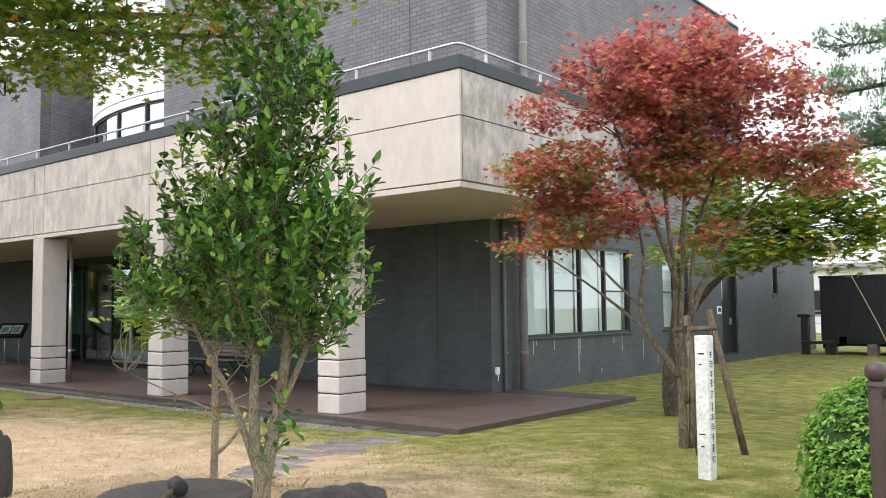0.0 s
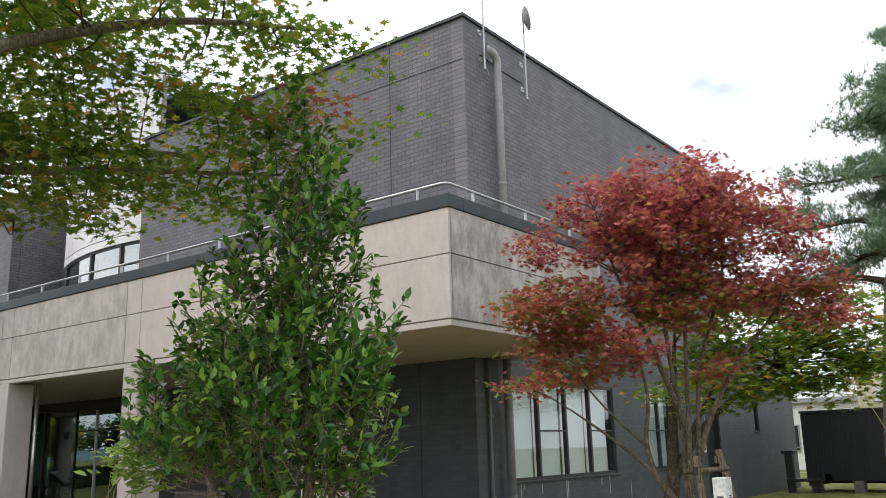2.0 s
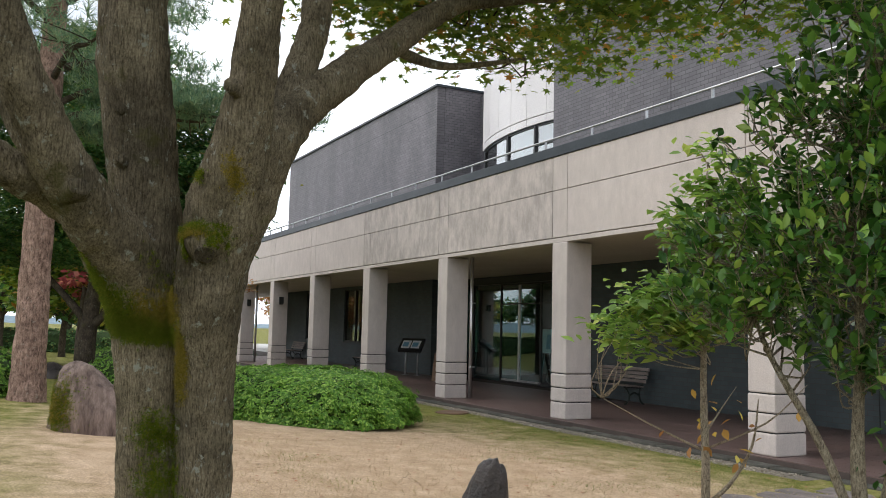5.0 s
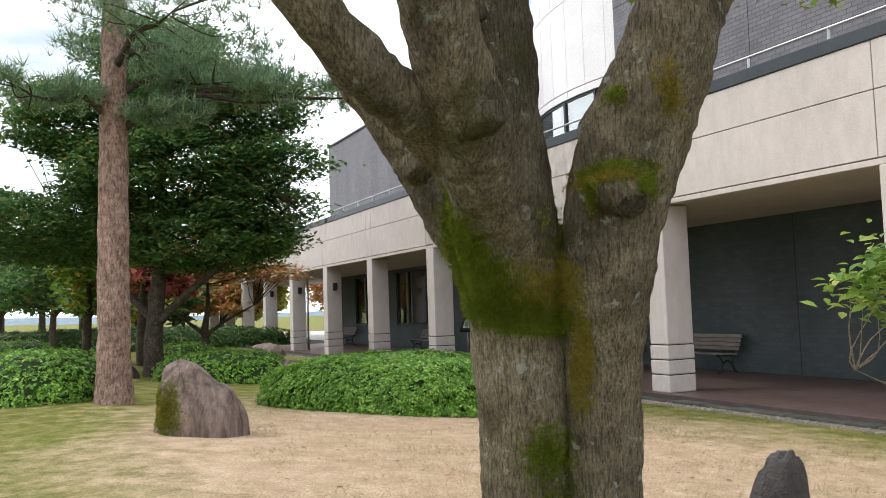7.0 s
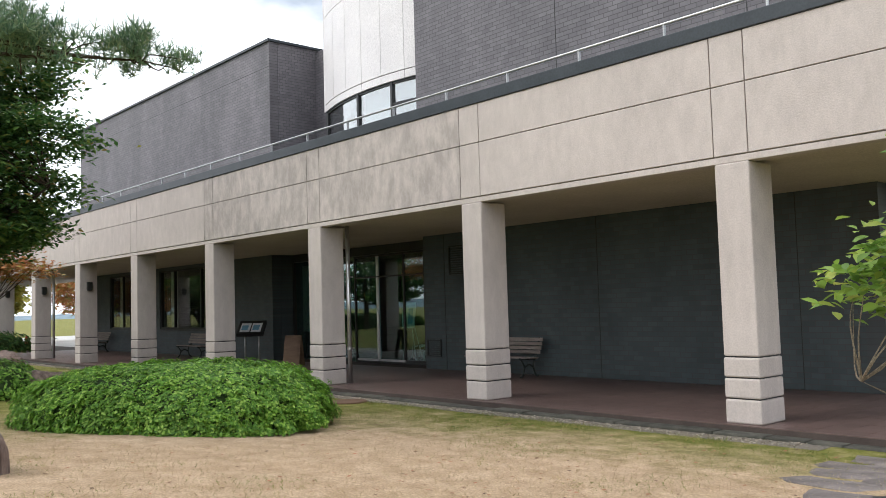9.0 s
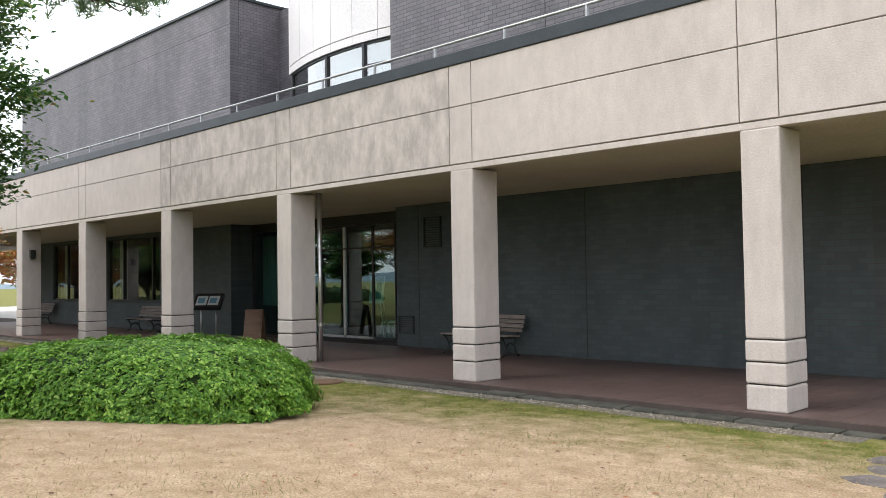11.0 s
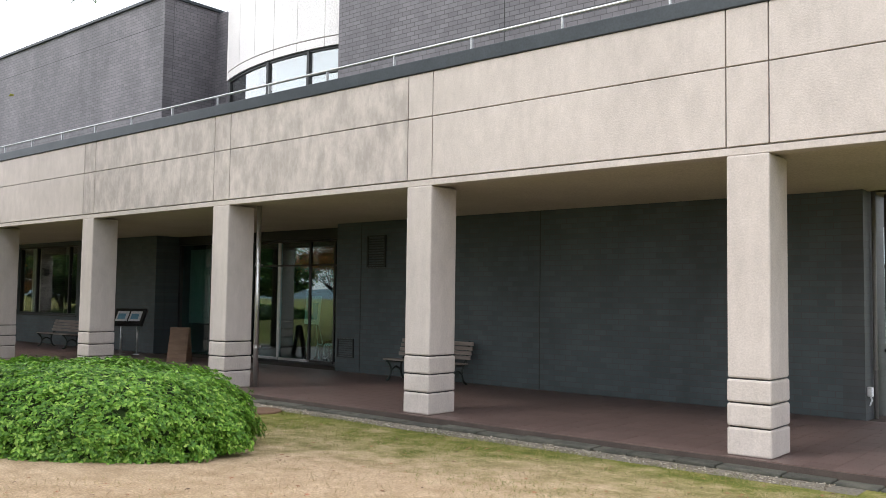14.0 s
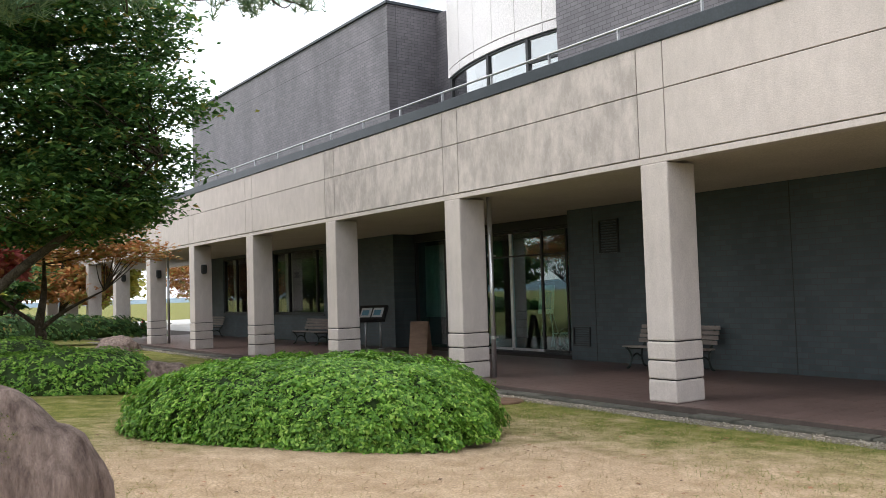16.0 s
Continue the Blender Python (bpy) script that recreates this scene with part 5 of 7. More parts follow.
# red maple with its stakes
RMX, RMY = -4.5, 8.35
rz0 = on_ground(RMX, RMY)
tree("red_maple", "small multi-stemmed maple turning red and orange", RMX, RMY,
     [(0, 0, 0), (0.0, 0.0, 0.6), (-0.03, 0.0, 1.2), (-0.04, 0.0, 1.8), (-0.10, -0.05, 2.6), (-0.12, -0.1, 4.2)], [0.056, 0.042, 0.037, 0.030, 0.021, 0.006],
     [(0.0, 0.0, 4.25, 0.70, 0.65, 0.30), (0.52, 0.42, 4.12, 0.62, 0.55, 0.30), (-0.48, -0.40, 4.05, 0.60, 0.55, 0.30), (0.85, 0.7, 3.75, 0.52, 0.48, 0.32), (-0.9, -0.72, 3.65, 0.52, 0.48, 0.28), (0.2, -0.3, 3.75, 0.7, 0.7, 0.4),
      (0.05, 0.05, 3.65, 0.85, 0.85, 0.45), (1.0, 0.82, 3.25, 0.5, 0.45, 0.30), (-0.45, -0.55, 3.2, 0.55, 0.5, 0.3), (1.15, 0.95, 2.8, 0.4, 0.38, 0.16), (0.55, 0.3, 3.05, 0.55, 0.5, 0.25), (-0.35, -0.5, 2.55, 0.5, 0.45, 0.2)],
     430, 42, 0.105, "maple", 0.064, L_RED, M_BARK_MID, 13, thick=0.42, flat=0.42, every=3, r_twig=0.010, droop=0.5,
     extra=[([(0.07, 0.05, 0.0), (0.08, 0.07, 0.7), (0.09, 0.08, 1.5), (0.16, 0.14, 2.3), (0.4, 0.33, 3.2), (0.5, 0.4, 4.1)], [0.038, 0.031, 0.027, 0.022, 0.015, 0.006]),
            ([(0.04, 0.0, 0.5), (0.03, -0.04, 1.2), (0.05, 0.0, 2.0), (0.1, 0.0, 3.0), (0.1, 0.0, 4.2)], [0.030, 0.027, 0.024, 0.017, 0.006]),
            ([(0.08, 0.07, 1.35), (0.2, 0.16, 1.75), (0.45, 0.36, 2.3), (0.85, 0.7, 2.9), (1.1, 0.9, 3.4)], [0.034, 0.028, 0.022, 0.014, 0.005]),
            ([(0.0, 0.0, 1.7), (-0.2, -0.2, 2.5), (-0.45, -0.4, 3.3), (-0.6, -0.5, 4.0)], [0.034, 0.026, 0.016, 0.006]),
            ([(-0.02, -0.02, 0.78), (-0.14, -0.11, 1.0), (-0.25, -0.2, 1.2), (-0.32, -0.26, 1.55), (-0.28, -0.23, 2.0), (-0.35, -0.3, 2.6)], [0.040, 0.036, 0.030, 0.024, 0.018, 0.008]),
            ([(-0.24, -0.2, 1.2), (-0.45, -0.37, 1.45), (-0.75, -0.6, 1.75), (-1.1, -0.88, 2.05), (-1.4, -1.1, 2.2)], [0.022, 0.017, 0.012, 0.007, 0.003]),
            ([(-0.3, -0.25, 1.5), (-0.55, -0.45, 1.8), (-0.8, -0.65, 2.2), (-0.95, -0.78, 2.7)], [0.018, 0.013, 0.009, 0.004])], wob=0.1, group="")
mt = bpy.data.objects["red_maple"]
rng = np.random.default_rng(14)
low = in_blobs([(-0.95, -0.78, 2.95, 0.55, 0.5, 0.32), (-0.75, -0.6, 2.45, 0.55, 0.5, 0.28), (-1.2, -0.95, 2.15, 0.42, 0.36, 0.13), (-1.05, -0.85, 2.5, 0.4, 0.35, 0.2), (0.15, 0.1, 2.95, 0.65, 0.6, 0.3), (0.3, 0.3, 2.25, 0.3, 0.3, 0.16), (1.15, 0.95, 2.95, 0.4, 0.35, 0.2)], 210, rng)
P = sprays(low, 44, 0.12, rng, 0.35)
leaves("lower_crown", "maple", P, 0.064 * (0.65 + 0.7 * rng.random(len(P))), L_REDLOW, mt, rng, 0.45, 0.5, "orange, red and green lower leaves")


def stake_set(x, y, a, h, label):
    z = on_ground(x, y)
    s = thing("tree_stake", label, "stake", x, y, z - 0.05, 0, "maple stakes")
    part("pole", tube(bmesh.new(), [(0, 0, 0), (a[0], a[1], h)], [0.036, 0.033], 12, 0.06), M_POLE, s, smooth=True)
    return s


stake_set(-4.18, 8.0, (-0.12, 0.05, 0), 1.42, "weathered wooden stake leaning to the maple")
stake_set(-3.85, 8.35, (-0.32, -0.05, 0), 1.48, "weathered wooden stake leaning to the maple from behind")
s = thing("cross_stake", "short wooden cross bar tied to the maple stakes", "stake", -4.2, 8.05, on_ground(-4.2, 8.05))
part("pole", tube(bmesh.new(), [(-0.24, 0.0, 1.22), (0.20, 0.02, 1.25)], [0.026, 0.026], 10, 0.05), M_POLE, s, smooth=True)
part("tie", tube(bmesh.new(), [(-0.1, 0.0, 1.19), (-0.1, 0.0, 1.27)], [0.042, 0.042], 10), M_BLACK, s)

# white marker post with illegible brush writing
PX, PY = -3.69, 7.0
pz = on_ground(PX, PY)
mk = thing("marker_post", "square white painted wooden memorial post with worn black brush marks", "post", PX, PY, pz - 0.05, -3)
PH = 1.36 - pz + 0.05
bm = boxm(-0.06, 0.06, -0.06, 0.06, 0, PH, bevel=0.008)
part("shaft", bm, M_WHITEPAINT, mk)
rng = random.Random(5)
for face in (0, 1):
    z = PH - 0.14
    while z > 0.18:
        h = 0.045 + rng.random() * 0.03
        if rng.random() > 0.25 or face == 1:
            wd = 0.02 + rng.random() * 0.028
            if face == 1:
                for q in range(3):
                    zz = z - q * h / 3
                    w2 = wd * (0.5 + rng.random() * 0.6)
                    part("mark", boxm(0.0602, 0.0615, -w2 + 0.01 * rng.random(), w2, zz - 0.006, zz), M_INK, mk)
                part("mark", boxm(0.0602, 0.0616, -0.004, 0.004, z - h, z + 0.004), M_INK, mk)
            elif rng.random() > 0.6:
                part("mark", boxm(-0.05 + rng.random() * 0.03, 0.0 + rng.random() * 0.03, -0.0615, -0.0602, z - 0.02, z - 0.008), M_INK, mk)
        z -= h + 0.028

# brown iron fence and its corner
fence = thing("iron_fence", "brown iron fence with ball-topped posts and thin bars", "fence", 0, 0, 0)


def fence_post(x, y, h):
    z = on_ground(x, y) - 0.05
    p = part("post", tube(bmesh.new(), [(x, y, z), (x, y, z + h - 0.06), (x, y, z + h - 0.055), (x, y, z + h - 0.03)], [0.045, 0.045, 0.055, 0.05], 16), M_FENCE, fence, smooth=False)
    bm = bmesh.new()
    bmesh.ops.create_uvsphere(bm, u_segments=20, v_segments=12, radius=0.058)
    bmesh.ops.translate(bm, verts=bm.verts, vec=(x, y, z + h + 0.02))
    part("ball", bm, M_FENCE, p, smooth=True)
    return (x, y, z)


FP = [(-1.85, 4.87), (-1.88, 7.35), (-1.95, 9.85)]
tops = [fence_post(x, y, 1.29 - on_ground(x, y) + 0.0) for x, y in FP] + [fence_post(0.6, 4.35, 0.98)]


def fence_run(a, b, za, zb):
    for dz in (-0.12, -0.72):
        part("rail", tube(bmesh.new(), [(a[0], a[1], za + dz), (b[0], b[1], zb + dz)], [0.028 if dz > -0.3 else 0.02] * 2, 12), M_FENCE, fence, smooth=True)
    n = int(math.hypot(b[0] - a[0], b[1] - a[1]) / 0.12)
    for k in range(1, n):
        f = k / n
        x, y, z = a[0] + (b[0] - a[0]) * f, a[1] + (b[1] - a[1]) * f, za + (zb - za) * f
        part("bar", tube(bmesh.new(), [(x, y, z - 0.72), (x, y, z - 0.13)], [0.009, 0.009], 6), M_FENCE, fence)


fence_run(FP[0], FP[1], 1.27, 1.27)
fence_run(FP[1], FP[2], 1.27, 1.27)
fence_run(FP[0], (0.6, 4.35), 1.27, 1.2)


pg = thing("pampas_grass", "few tall dry grass stems with pale plumes by the fence", "grass", -2.0, 6.9, on_ground(-2.0, 6.9) - 0.03)
for (x1, y1, z1, x2, y2, z2, plume) in ((-0.2, -0.1, 1.2, -0.5, -0.3, 1.95, True), (0.0, 0.1, 1.1, 0.1, 0.2, 2.0, True), (0.25, -0.1, 0.9, 0.5, -0.3, 1.15, False), (-0.25, -0.2, 0.75, -0.5, -0.5, 0.85, False)):
    q, r = smooth_path([(0, 0, 0), (x1 * 0.6, y1 * 0.6, z1 * 0.6), (x1, y1, z1), (x2, y2, z2)], [0.006, 0.005, 0.004, 0.002], 5)
    part("stem", tube(bmesh.new(), q, r, 5), L_STRAW, pg)
    if plume:
        rg2 = np.random.default_rng(int(100 * z2))
        PP = np.array([tuple(Vector((x2, y2, z2)) + Vector((-0.03, -0.02, -0.22)) * k / 40) for k in range(40)]) + rg2.normal(size=(40, 3)) * 0.008
        leaves("plume", "blade", PP, 0.10 * (0.6 + 0.6 * rg2.random(40)), L_STRAW, pg, rg2, 0.2, -1.5, "pale feathery plume")

# ---- stones ----
def rock(name, label, x, y, rx, ry, h, rz, material, seed, rough=0.16, peak=(0, 0), sink=0.08, sub=4, power=2.0):
    z = on_ground(x, y)
    t = thing(name, label, "rock", x, y, z - sink, rz)
    bm = bmesh.new()
    bmesh.ops.create_icosphere(bm, subdivisions=sub, radius=1.0)
    off = Vector((seed * 7.3, seed * 3.1, seed))
    for v in bm.verts:
        p = v.co.normalized()
        k = 1 + rough * noise.noise(p * 1.7 + off) + rough * 0.5 * noise.noise(p * 4 + off) + rough * 0.22 * noise.noise(p * 11 + off)
        zz = max(p.z, -0.05)
        f = zz if zz > 0 else 0
        v.co = Vector(((p.x * rx + peak[0] * f ** power) * k, (p.y * ry + peak[1] * f ** power) * k, zz * (h + sink) * k))
    part("stone", bm, material, t, "", True)
    return t, bm


r1, _ = rock("boulder", "purple-grey veined boulder with yellow moss on one side", -13.72, 0.90, 0.58, 0.50, 0.80, 35, M_STONE_RED, 3, 0.15, (-0.12, -0.16), power=1.3)
bpy.context.view_layer.update()


def cling(obs, c, spread, num, view, rng, size, parent, name="moss", label="", shape="tuft", material=None):
    """Tufts that sit on the skin of obs round the place c, on the side that faces view."""
    P, U = [], []
    view, c = Vector(view).normalized(), Vector(c)
    side = view.cross(Vector((0, 0, 1))).normalized()
    for _ in range(num):
        o = c + side * (rng.normal() * spread[0]) + Vector((0, 0, rng.normal() * spread[1])) + view * 0.5
        best = None
        for ob in obs:
            hit, loc, nor, _i = ob.ray_cast(o, -view)
            if hit and (best is None or (loc - o).length < best[0]):
                best = ((loc - o).length, loc.copy(), nor.copy())
        if best and best[0] < 0.75:
            P.append(tuple(best[1] + best[2] * 0.004))
            U.append(tuple(best[2]))
    if P:
        P, U = np.array(P), np.array(U)
        leaves(name, shape, P, size * (0.6 + 0.9 * rng.random(len(P))), material or M_MOSS, parent, rng, 0.6, 0.4, label, up=U)


cling([r1.children[0]], (-0.14, -0.3, 0.36), (0.12, 0.17), 2200, (0.05, -1.0, 0.05), np.random.default_rng(31), 0.030, r1, "moss", "yellow-green moss")
cling([r1.children[0]], (-0.12, -0.3, 0.44), (0.14, 0.16), 1100, (0.05, -1.0, 0.05), np.random.default_rng(32), 0.030, r1, "moss", "dry yellow moss", material=M_MOSS_DRY)
rock("upright_stone", "small dark upright garden stone with a flattened side", -6.20, 2.14, 0.145, 0.12, 0.42, 35, M_STONE_DARK, 5, 0.13, (0.03, 0.03), power=1.6, sink=0.04)
rock("low_boulder", "low dark boulder beside an azalea mound", -22.6, 4.35, 0.85, 0.6, 0.50, 50, M_STONE_RED, 7, 0.15)
rock("low_boulder", "low dark boulder under the far maples", -24.5, 0.9, 0.45, 0.4, 0.35, 10, M_STONE_DARK, 8, 0.15)
rock("standing_stone", "dark standing stone on the far lawn", -34.0, -2.2, 0.7, 0.5, 1.1, 10, M_STONE_DARK, 9, 0.2)
rock("low_boulder", "low grey boulder near the far columns", -38.0, 7.6, 1.2, 0.6, 0.5, 10, M_STONE_RED, 19, 0.2)
rock("flat_rock", "dark flat-topped rock at the edge of the mound", -4.66, 3.45, 0.36, 0.26, 0.12, 30, M_STONE_DARK, 10, 0.2)
rock("flat_rock", "dark flat-topped rock at the edge of the mound", -4.92, 3.98, 0.28, 0.22, 0.10, 60, M_STONE_DARK, 12, 0.2)


def flat_stone(x, y, rx, ry, rz, seed, material, label="worn brown-grey flagstone sunk in the lawn"):
    rng = random.Random(seed)
    t = thing("flagstone", label, "flagstone", x, y, on_ground(x, y) - 0.05, rz, "stepping stones")
    bm = bmesh.new()
    ring = []
    for cx, cy in ((1, 0.1), (0.9, 0.8), (0.3, 1.0), (-0.4, 0.9), (-0.95, 0.75), (-1.0, -0.2), (-0.8, -0.9), (0.0, -1.0), (0.8, -0.85)):
        ring.append((rx * cx * (0.8 + 0.35 * rng.random()), ry * cy * (0.8 + 0.35 * rng.random())))
    n = len(ring)
    lo = [bm.verts.new((a, b, 0)) for a, b in ring]
    hi = [bm.verts.new((a * 0.98, b * 0.98, 0.052 + 0.008 * rng.random())) for a, b in ring]
    top = [bm.verts.new((a * 0.86, b * 0.86, 0.062 + 0.014 * rng.random())) for a, b in ring]
    for k in range(n):
        j = (k + 1) % n
        bm.faces.new((lo[k], lo[j], hi[j], hi[k]))
        bm.faces.new((hi[k], hi[j], top[j], top[k]))
    bm.faces.new(top)
    part("stone", bm, material, t)
    return t


for i, (x, y, rx, ry, a) in enumerate([(-8.5, 8.05, 0.4, 0.22, -8), (-8.5, 7.55, 0.45, 0.2, 4), (-8.45, 7.1, 0.42, 0.22, 12), (-8.0, 6.9, 0.3, 0.18, 30), (-8.35, 6.55, 0.45, 0.22, -5),
                                         (-8.0, 6.0, 0.42, 0.22, 8), (-7.6, 5.5, 0.4, 0.22, 15), (-7.2, 5.0, 0.36, 0.2, -10)]):
    flat_stone(x, y, rx, ry, a, 40 + i, M_STONE_GREY)

# dark stump table with mallet
SX, SY = -4.95, 2.62
sz = on_ground(SX, SY)
st = thing("stump_table", "low round table of dark brown stone on the mound", "table", SX, SY, sz - 0.05, 20)
part("top", tube(bmesh.new(), [(0, 0, 0.0), (0, 0, 0.03), (0, 0, 0.08), (0, 0, 0.095)], [0.40, 0.43, 0.43, 0.41], 36), M_STONE_DARK, st)
ml = thing("mallet", "black-headed mallet with a wooden handle lying on the dark table", "mallet", SX + 0.05, SY - 0.02, sz + 0.045, 0)
part("head", tube(bmesh.new(), [(-0.07, 0.03, 0.045), (-0.06, 0.03, 0.045), (0.06, -0.02, 0.045), (0.07, -0.022, 0.045)], [0.035, 0.045, 0.045, 0.035], 14), M_BLACK, ml, smooth=True)
part("handle", tube(bmesh.new(), [(0.0, 0.0, 0.04), (0.16, -0.22, 0.02)], [0.014, 0.016], 10), M_POLE, ml)

# ---- the great maple beside the path ----
TX, TY = -5.12, 0.28
gm = thing("great_maple", "old grey maple with fused stems, mossy forks and cut knots", "tree", 0, 0, 0)
tz = on_ground(TX, TY) - 0.05


def limb(name, pts, radii, label="", sides=26, wob=0.11, n=18, parent=None):
    p, r = smooth_path(pts, radii, n)
    part(name, tube(bmesh.new(), p, r, sides * 2 if sides > 15 else sides, wob, freq=5.0, ridges=0.009 if sides > 15 else 0.0), M_BARK, parent or gm, label, True)
    return p


LP = []
limb("trunk", [(-5.22, 0.27, tz), (-5.20, 0.25, 0.7), (-5.19, 0.235, 1.1), (-5.155, 0.215, 1.4), (-5.145, 0.195, 1.62), (-5.14, 0.18, 1.86), (-5.125, 0.14, 2.12), (-5.10, 0.10, 2.41), (-5.09, 0.076, 2.72), (-5.1, 0.05, 3.6), (-5.2, 0.05, 5.2)],
     [0.17, 0.118, 0.112, 0.122, 0.128, 0.118, 0.118, 0.116, 0.108, 0.075, 0.03], "", 40, 0.10)
limb("stem", [(-5.13, 0.42, tz), (-5.10, 0.40, 0.7), (-5.07, 0.385, 1.1), (-5.03, 0.365, 1.45), (-4.965, 0.35, 1.665), (-4.935, 0.365, 1.855), (-4.86, 0.368, 2.02), (-4.77, 0.39, 2.19), (-4.71, 0.405, 2.38), (-4.64, 0.42, 2.72), (-4.5, 0.5, 3.6), (-4.4, 0.7, 4.6)],
     [0.14, 0.095, 0.092, 0.098, 0.108, 0.122, 0.115, 0.090, 0.072, 0.062, 0.04, 0.02], "", 40, 0.10)
# the limb that leans over the path forks above its cut stub
LP += limb("limb", [(-5.15, 0.21, 1.50), (-5.09, 0.155, 1.68), (-5.03, 0.10, 1.79), (-4.945, 0.02, 1.885), (-4.87, -0.05, 1.955), (-4.785, -0.135, 2.06), (-4.71, -0.21, 2.19), (-4.66, -0.27, 2.32), (-4.6, -0.36, 2.6), (-4.5, -0.55, 3.3), (-4.3, -0.8, 4.2)],
           [0.05, 0.105, 0.105, 0.096, 0.092, 0.082, 0.072, 0.062, 0.052, 0.035, 0.012], sides=32)
LP += limb("limb", [(-5.0, 0.06, 1.82), (-4.96, -0.03, 1.93), (-4.90, -0.14, 1.99), (-4.83, -0.24, 2.03), (-4.78, -0.36, 2.10), (-4.72, -0.6, 2.35), (-4.6, -1.0, 3.0), (-4.5, -1.4, 3.8)], [0.06, 0.075, 0.068, 0.06, 0.054, 0.045, 0.03, 0.012], sides=30)
# the far limb
LP += limb("limb", [(-5.17, 0.16, 1.60), (-5.17, 0.06, 1.80), (-5.20, -0.02, 1.94), (-5.215, -0.065, 2.01), (-5.23, -0.145, 2.13), (-5.24, -0.23, 2.25), (-5.3, -0.4, 2.6), (-5.5, -0.7, 3.4), (-5.8, -1.0, 4.2)], [0.05, 0.075, 0.062, 0.056, 0.054, 0.05, 0.044, 0.03, 0.012], sides=30)
RP = limb("limb", [(-4.94, 0.39, 1.80), (-4.90, 0.44, 1.99), (-4.86, 0.50, 2.18), (-4.89, 0.60, 2.34), (-4.95, 0.78, 2.50), (-5.10, 1.06, 2.73), (-5.21, 1.37, 2.98), (-5.35, 1.8, 3.2), (-5.4, 2.5, 3.4), (-5.3, 3.2, 3.55)], [0.08, 0.095, 0.092, 0.080, 0.068, 0.056, 0.046, 0.036, 0.022, 0.008], sides=30)
LP += RP
LP += limb("limb", [(-4.87, 0.54, 2.26), (-4.93, 0.62, 2.47), (-4.97, 0.68, 2.66), (-5.02, 0.72, 2.85), (-5.2, 0.9, 3.5), (-5.5, 1.3, 4.2)], [0.05, 0.060, 0.056, 0.052, 0.035, 0.012], sides=26)
LP += limb("limb", [(-5.21, 1.37, 2.98), (-5.05, 1.8, 3.05), (-4.85, 2.3, 3.12), (-4.55, 2.9, 3.18)], [0.03, 0.022, 0.014, 0.005], sides=10)
LP += limb("limb", [(-5.1, 1.06, 2.70), (-5.3, 1.4, 2.74), (-5.3, 1.8, 2.84)], [0.025, 0.018, 0.008], sides=10)
LP += limb("limb", [(-4.64, 0.42, 2.72), (-4.4, 1.1, 3.2), (-4.2, 1.9, 3.6), (-4.0, 2.7, 3.8)], [0.04, 0.03, 0.018, 0.006], sides=12)
LP += limb("limb", [(-5.09, 0.076, 2.72), (-5.7, 0.4, 3.4), (-6.5, 1.0, 3.9), (-7.2, 1.6, 4.2)], [0.05, 0.036, 0.02, 0.006], sides=12)
hood = [(-4.905, 0.35, 1.90), (-4.865, 0.325, 1.875), (-4.835, 0.308, 1.860), (-4.812, 0.300, 1.845), (-4.795, 0.298, 1.832), (-4.785, 0.296, 1.822), (-4.790, 0.297, 1.825)]
hp, hr = smooth_path(hood, [0.075, 0.074, 0.068, 0.056, 0.044, 0.034, 0.026], 5)
k = part("knot", tube(bmesh.new(), hp, hr, 32, 0.28, freq=7, ridges=0.008), M_BARK, gm, "hooded stub of a cut limb with moss over it", True)
part("cut_face", tube(bmesh.new(), [(-4.797, 0.300, 1.832), (-4.778, 0.292, 1.815)], [0.031, 0.030], 20, 0.12), M_BARK_DARK, k, "dark weathered cut wood")
for x, y, z, r, d in ((-4.735, -0.088, 1.985, 0.025, (0.9, 0.2, 0.1)), (-5.155, -0.075, 1.945, 0.024, (0.45, -0.85, 0.2)), (-4.80, 0.30, 2.045, 0.016, (0.6, -0.8, 0)), (-5.02, 0.05, 2.30, 0.016, (0.95, -0.3, 0)), (-5.01, 0.06, 2.13, 0.014, (0.95, -0.25, 0)), (-4.66, 0.33, 2.33, 0.016, (0.8, -0.6, 0))):
    d = Vector(d).normalized()
    c = Vector((x, y, z))
    p, rr = [c - d * 0.06, c - d * 0.01, c + d * 0.016, c + d * 0.026, c + d * 0.022, c + d * 0.010], [r * 2.0, r * 1.55, r * 1.28, r * 1.08, r * 0.9, r * 0.78]
    k = part("knot", tube(bmesh.new(), p, rr, 24, 0.4, freq=7, ridges=0.005), M_BARK, gm, "round scar of a cut limb", True)
    part("cut_face", tube(bmesh.new(), [c - d * 0.01, c + d * 0.018], [r * 0.86, r * 0.8], 20, 0.12), M_BARK_DARK, k, "dark weathered cut wood")
rng = np.random.default_rng(51)
bpy.context.view_layer.update()
bark_obs = [o for o in gm.children if o.name.split(".")[0] in ("trunk", "stem", "limb", "knot")]


def moss_patch(cx, cy, cz, spread, num, view, material=None):
    cling(bark_obs, (cx, cy, cz), spread, num, view, rng, 0.0145, gm, "moss", "thick green moss cushion", material=material)


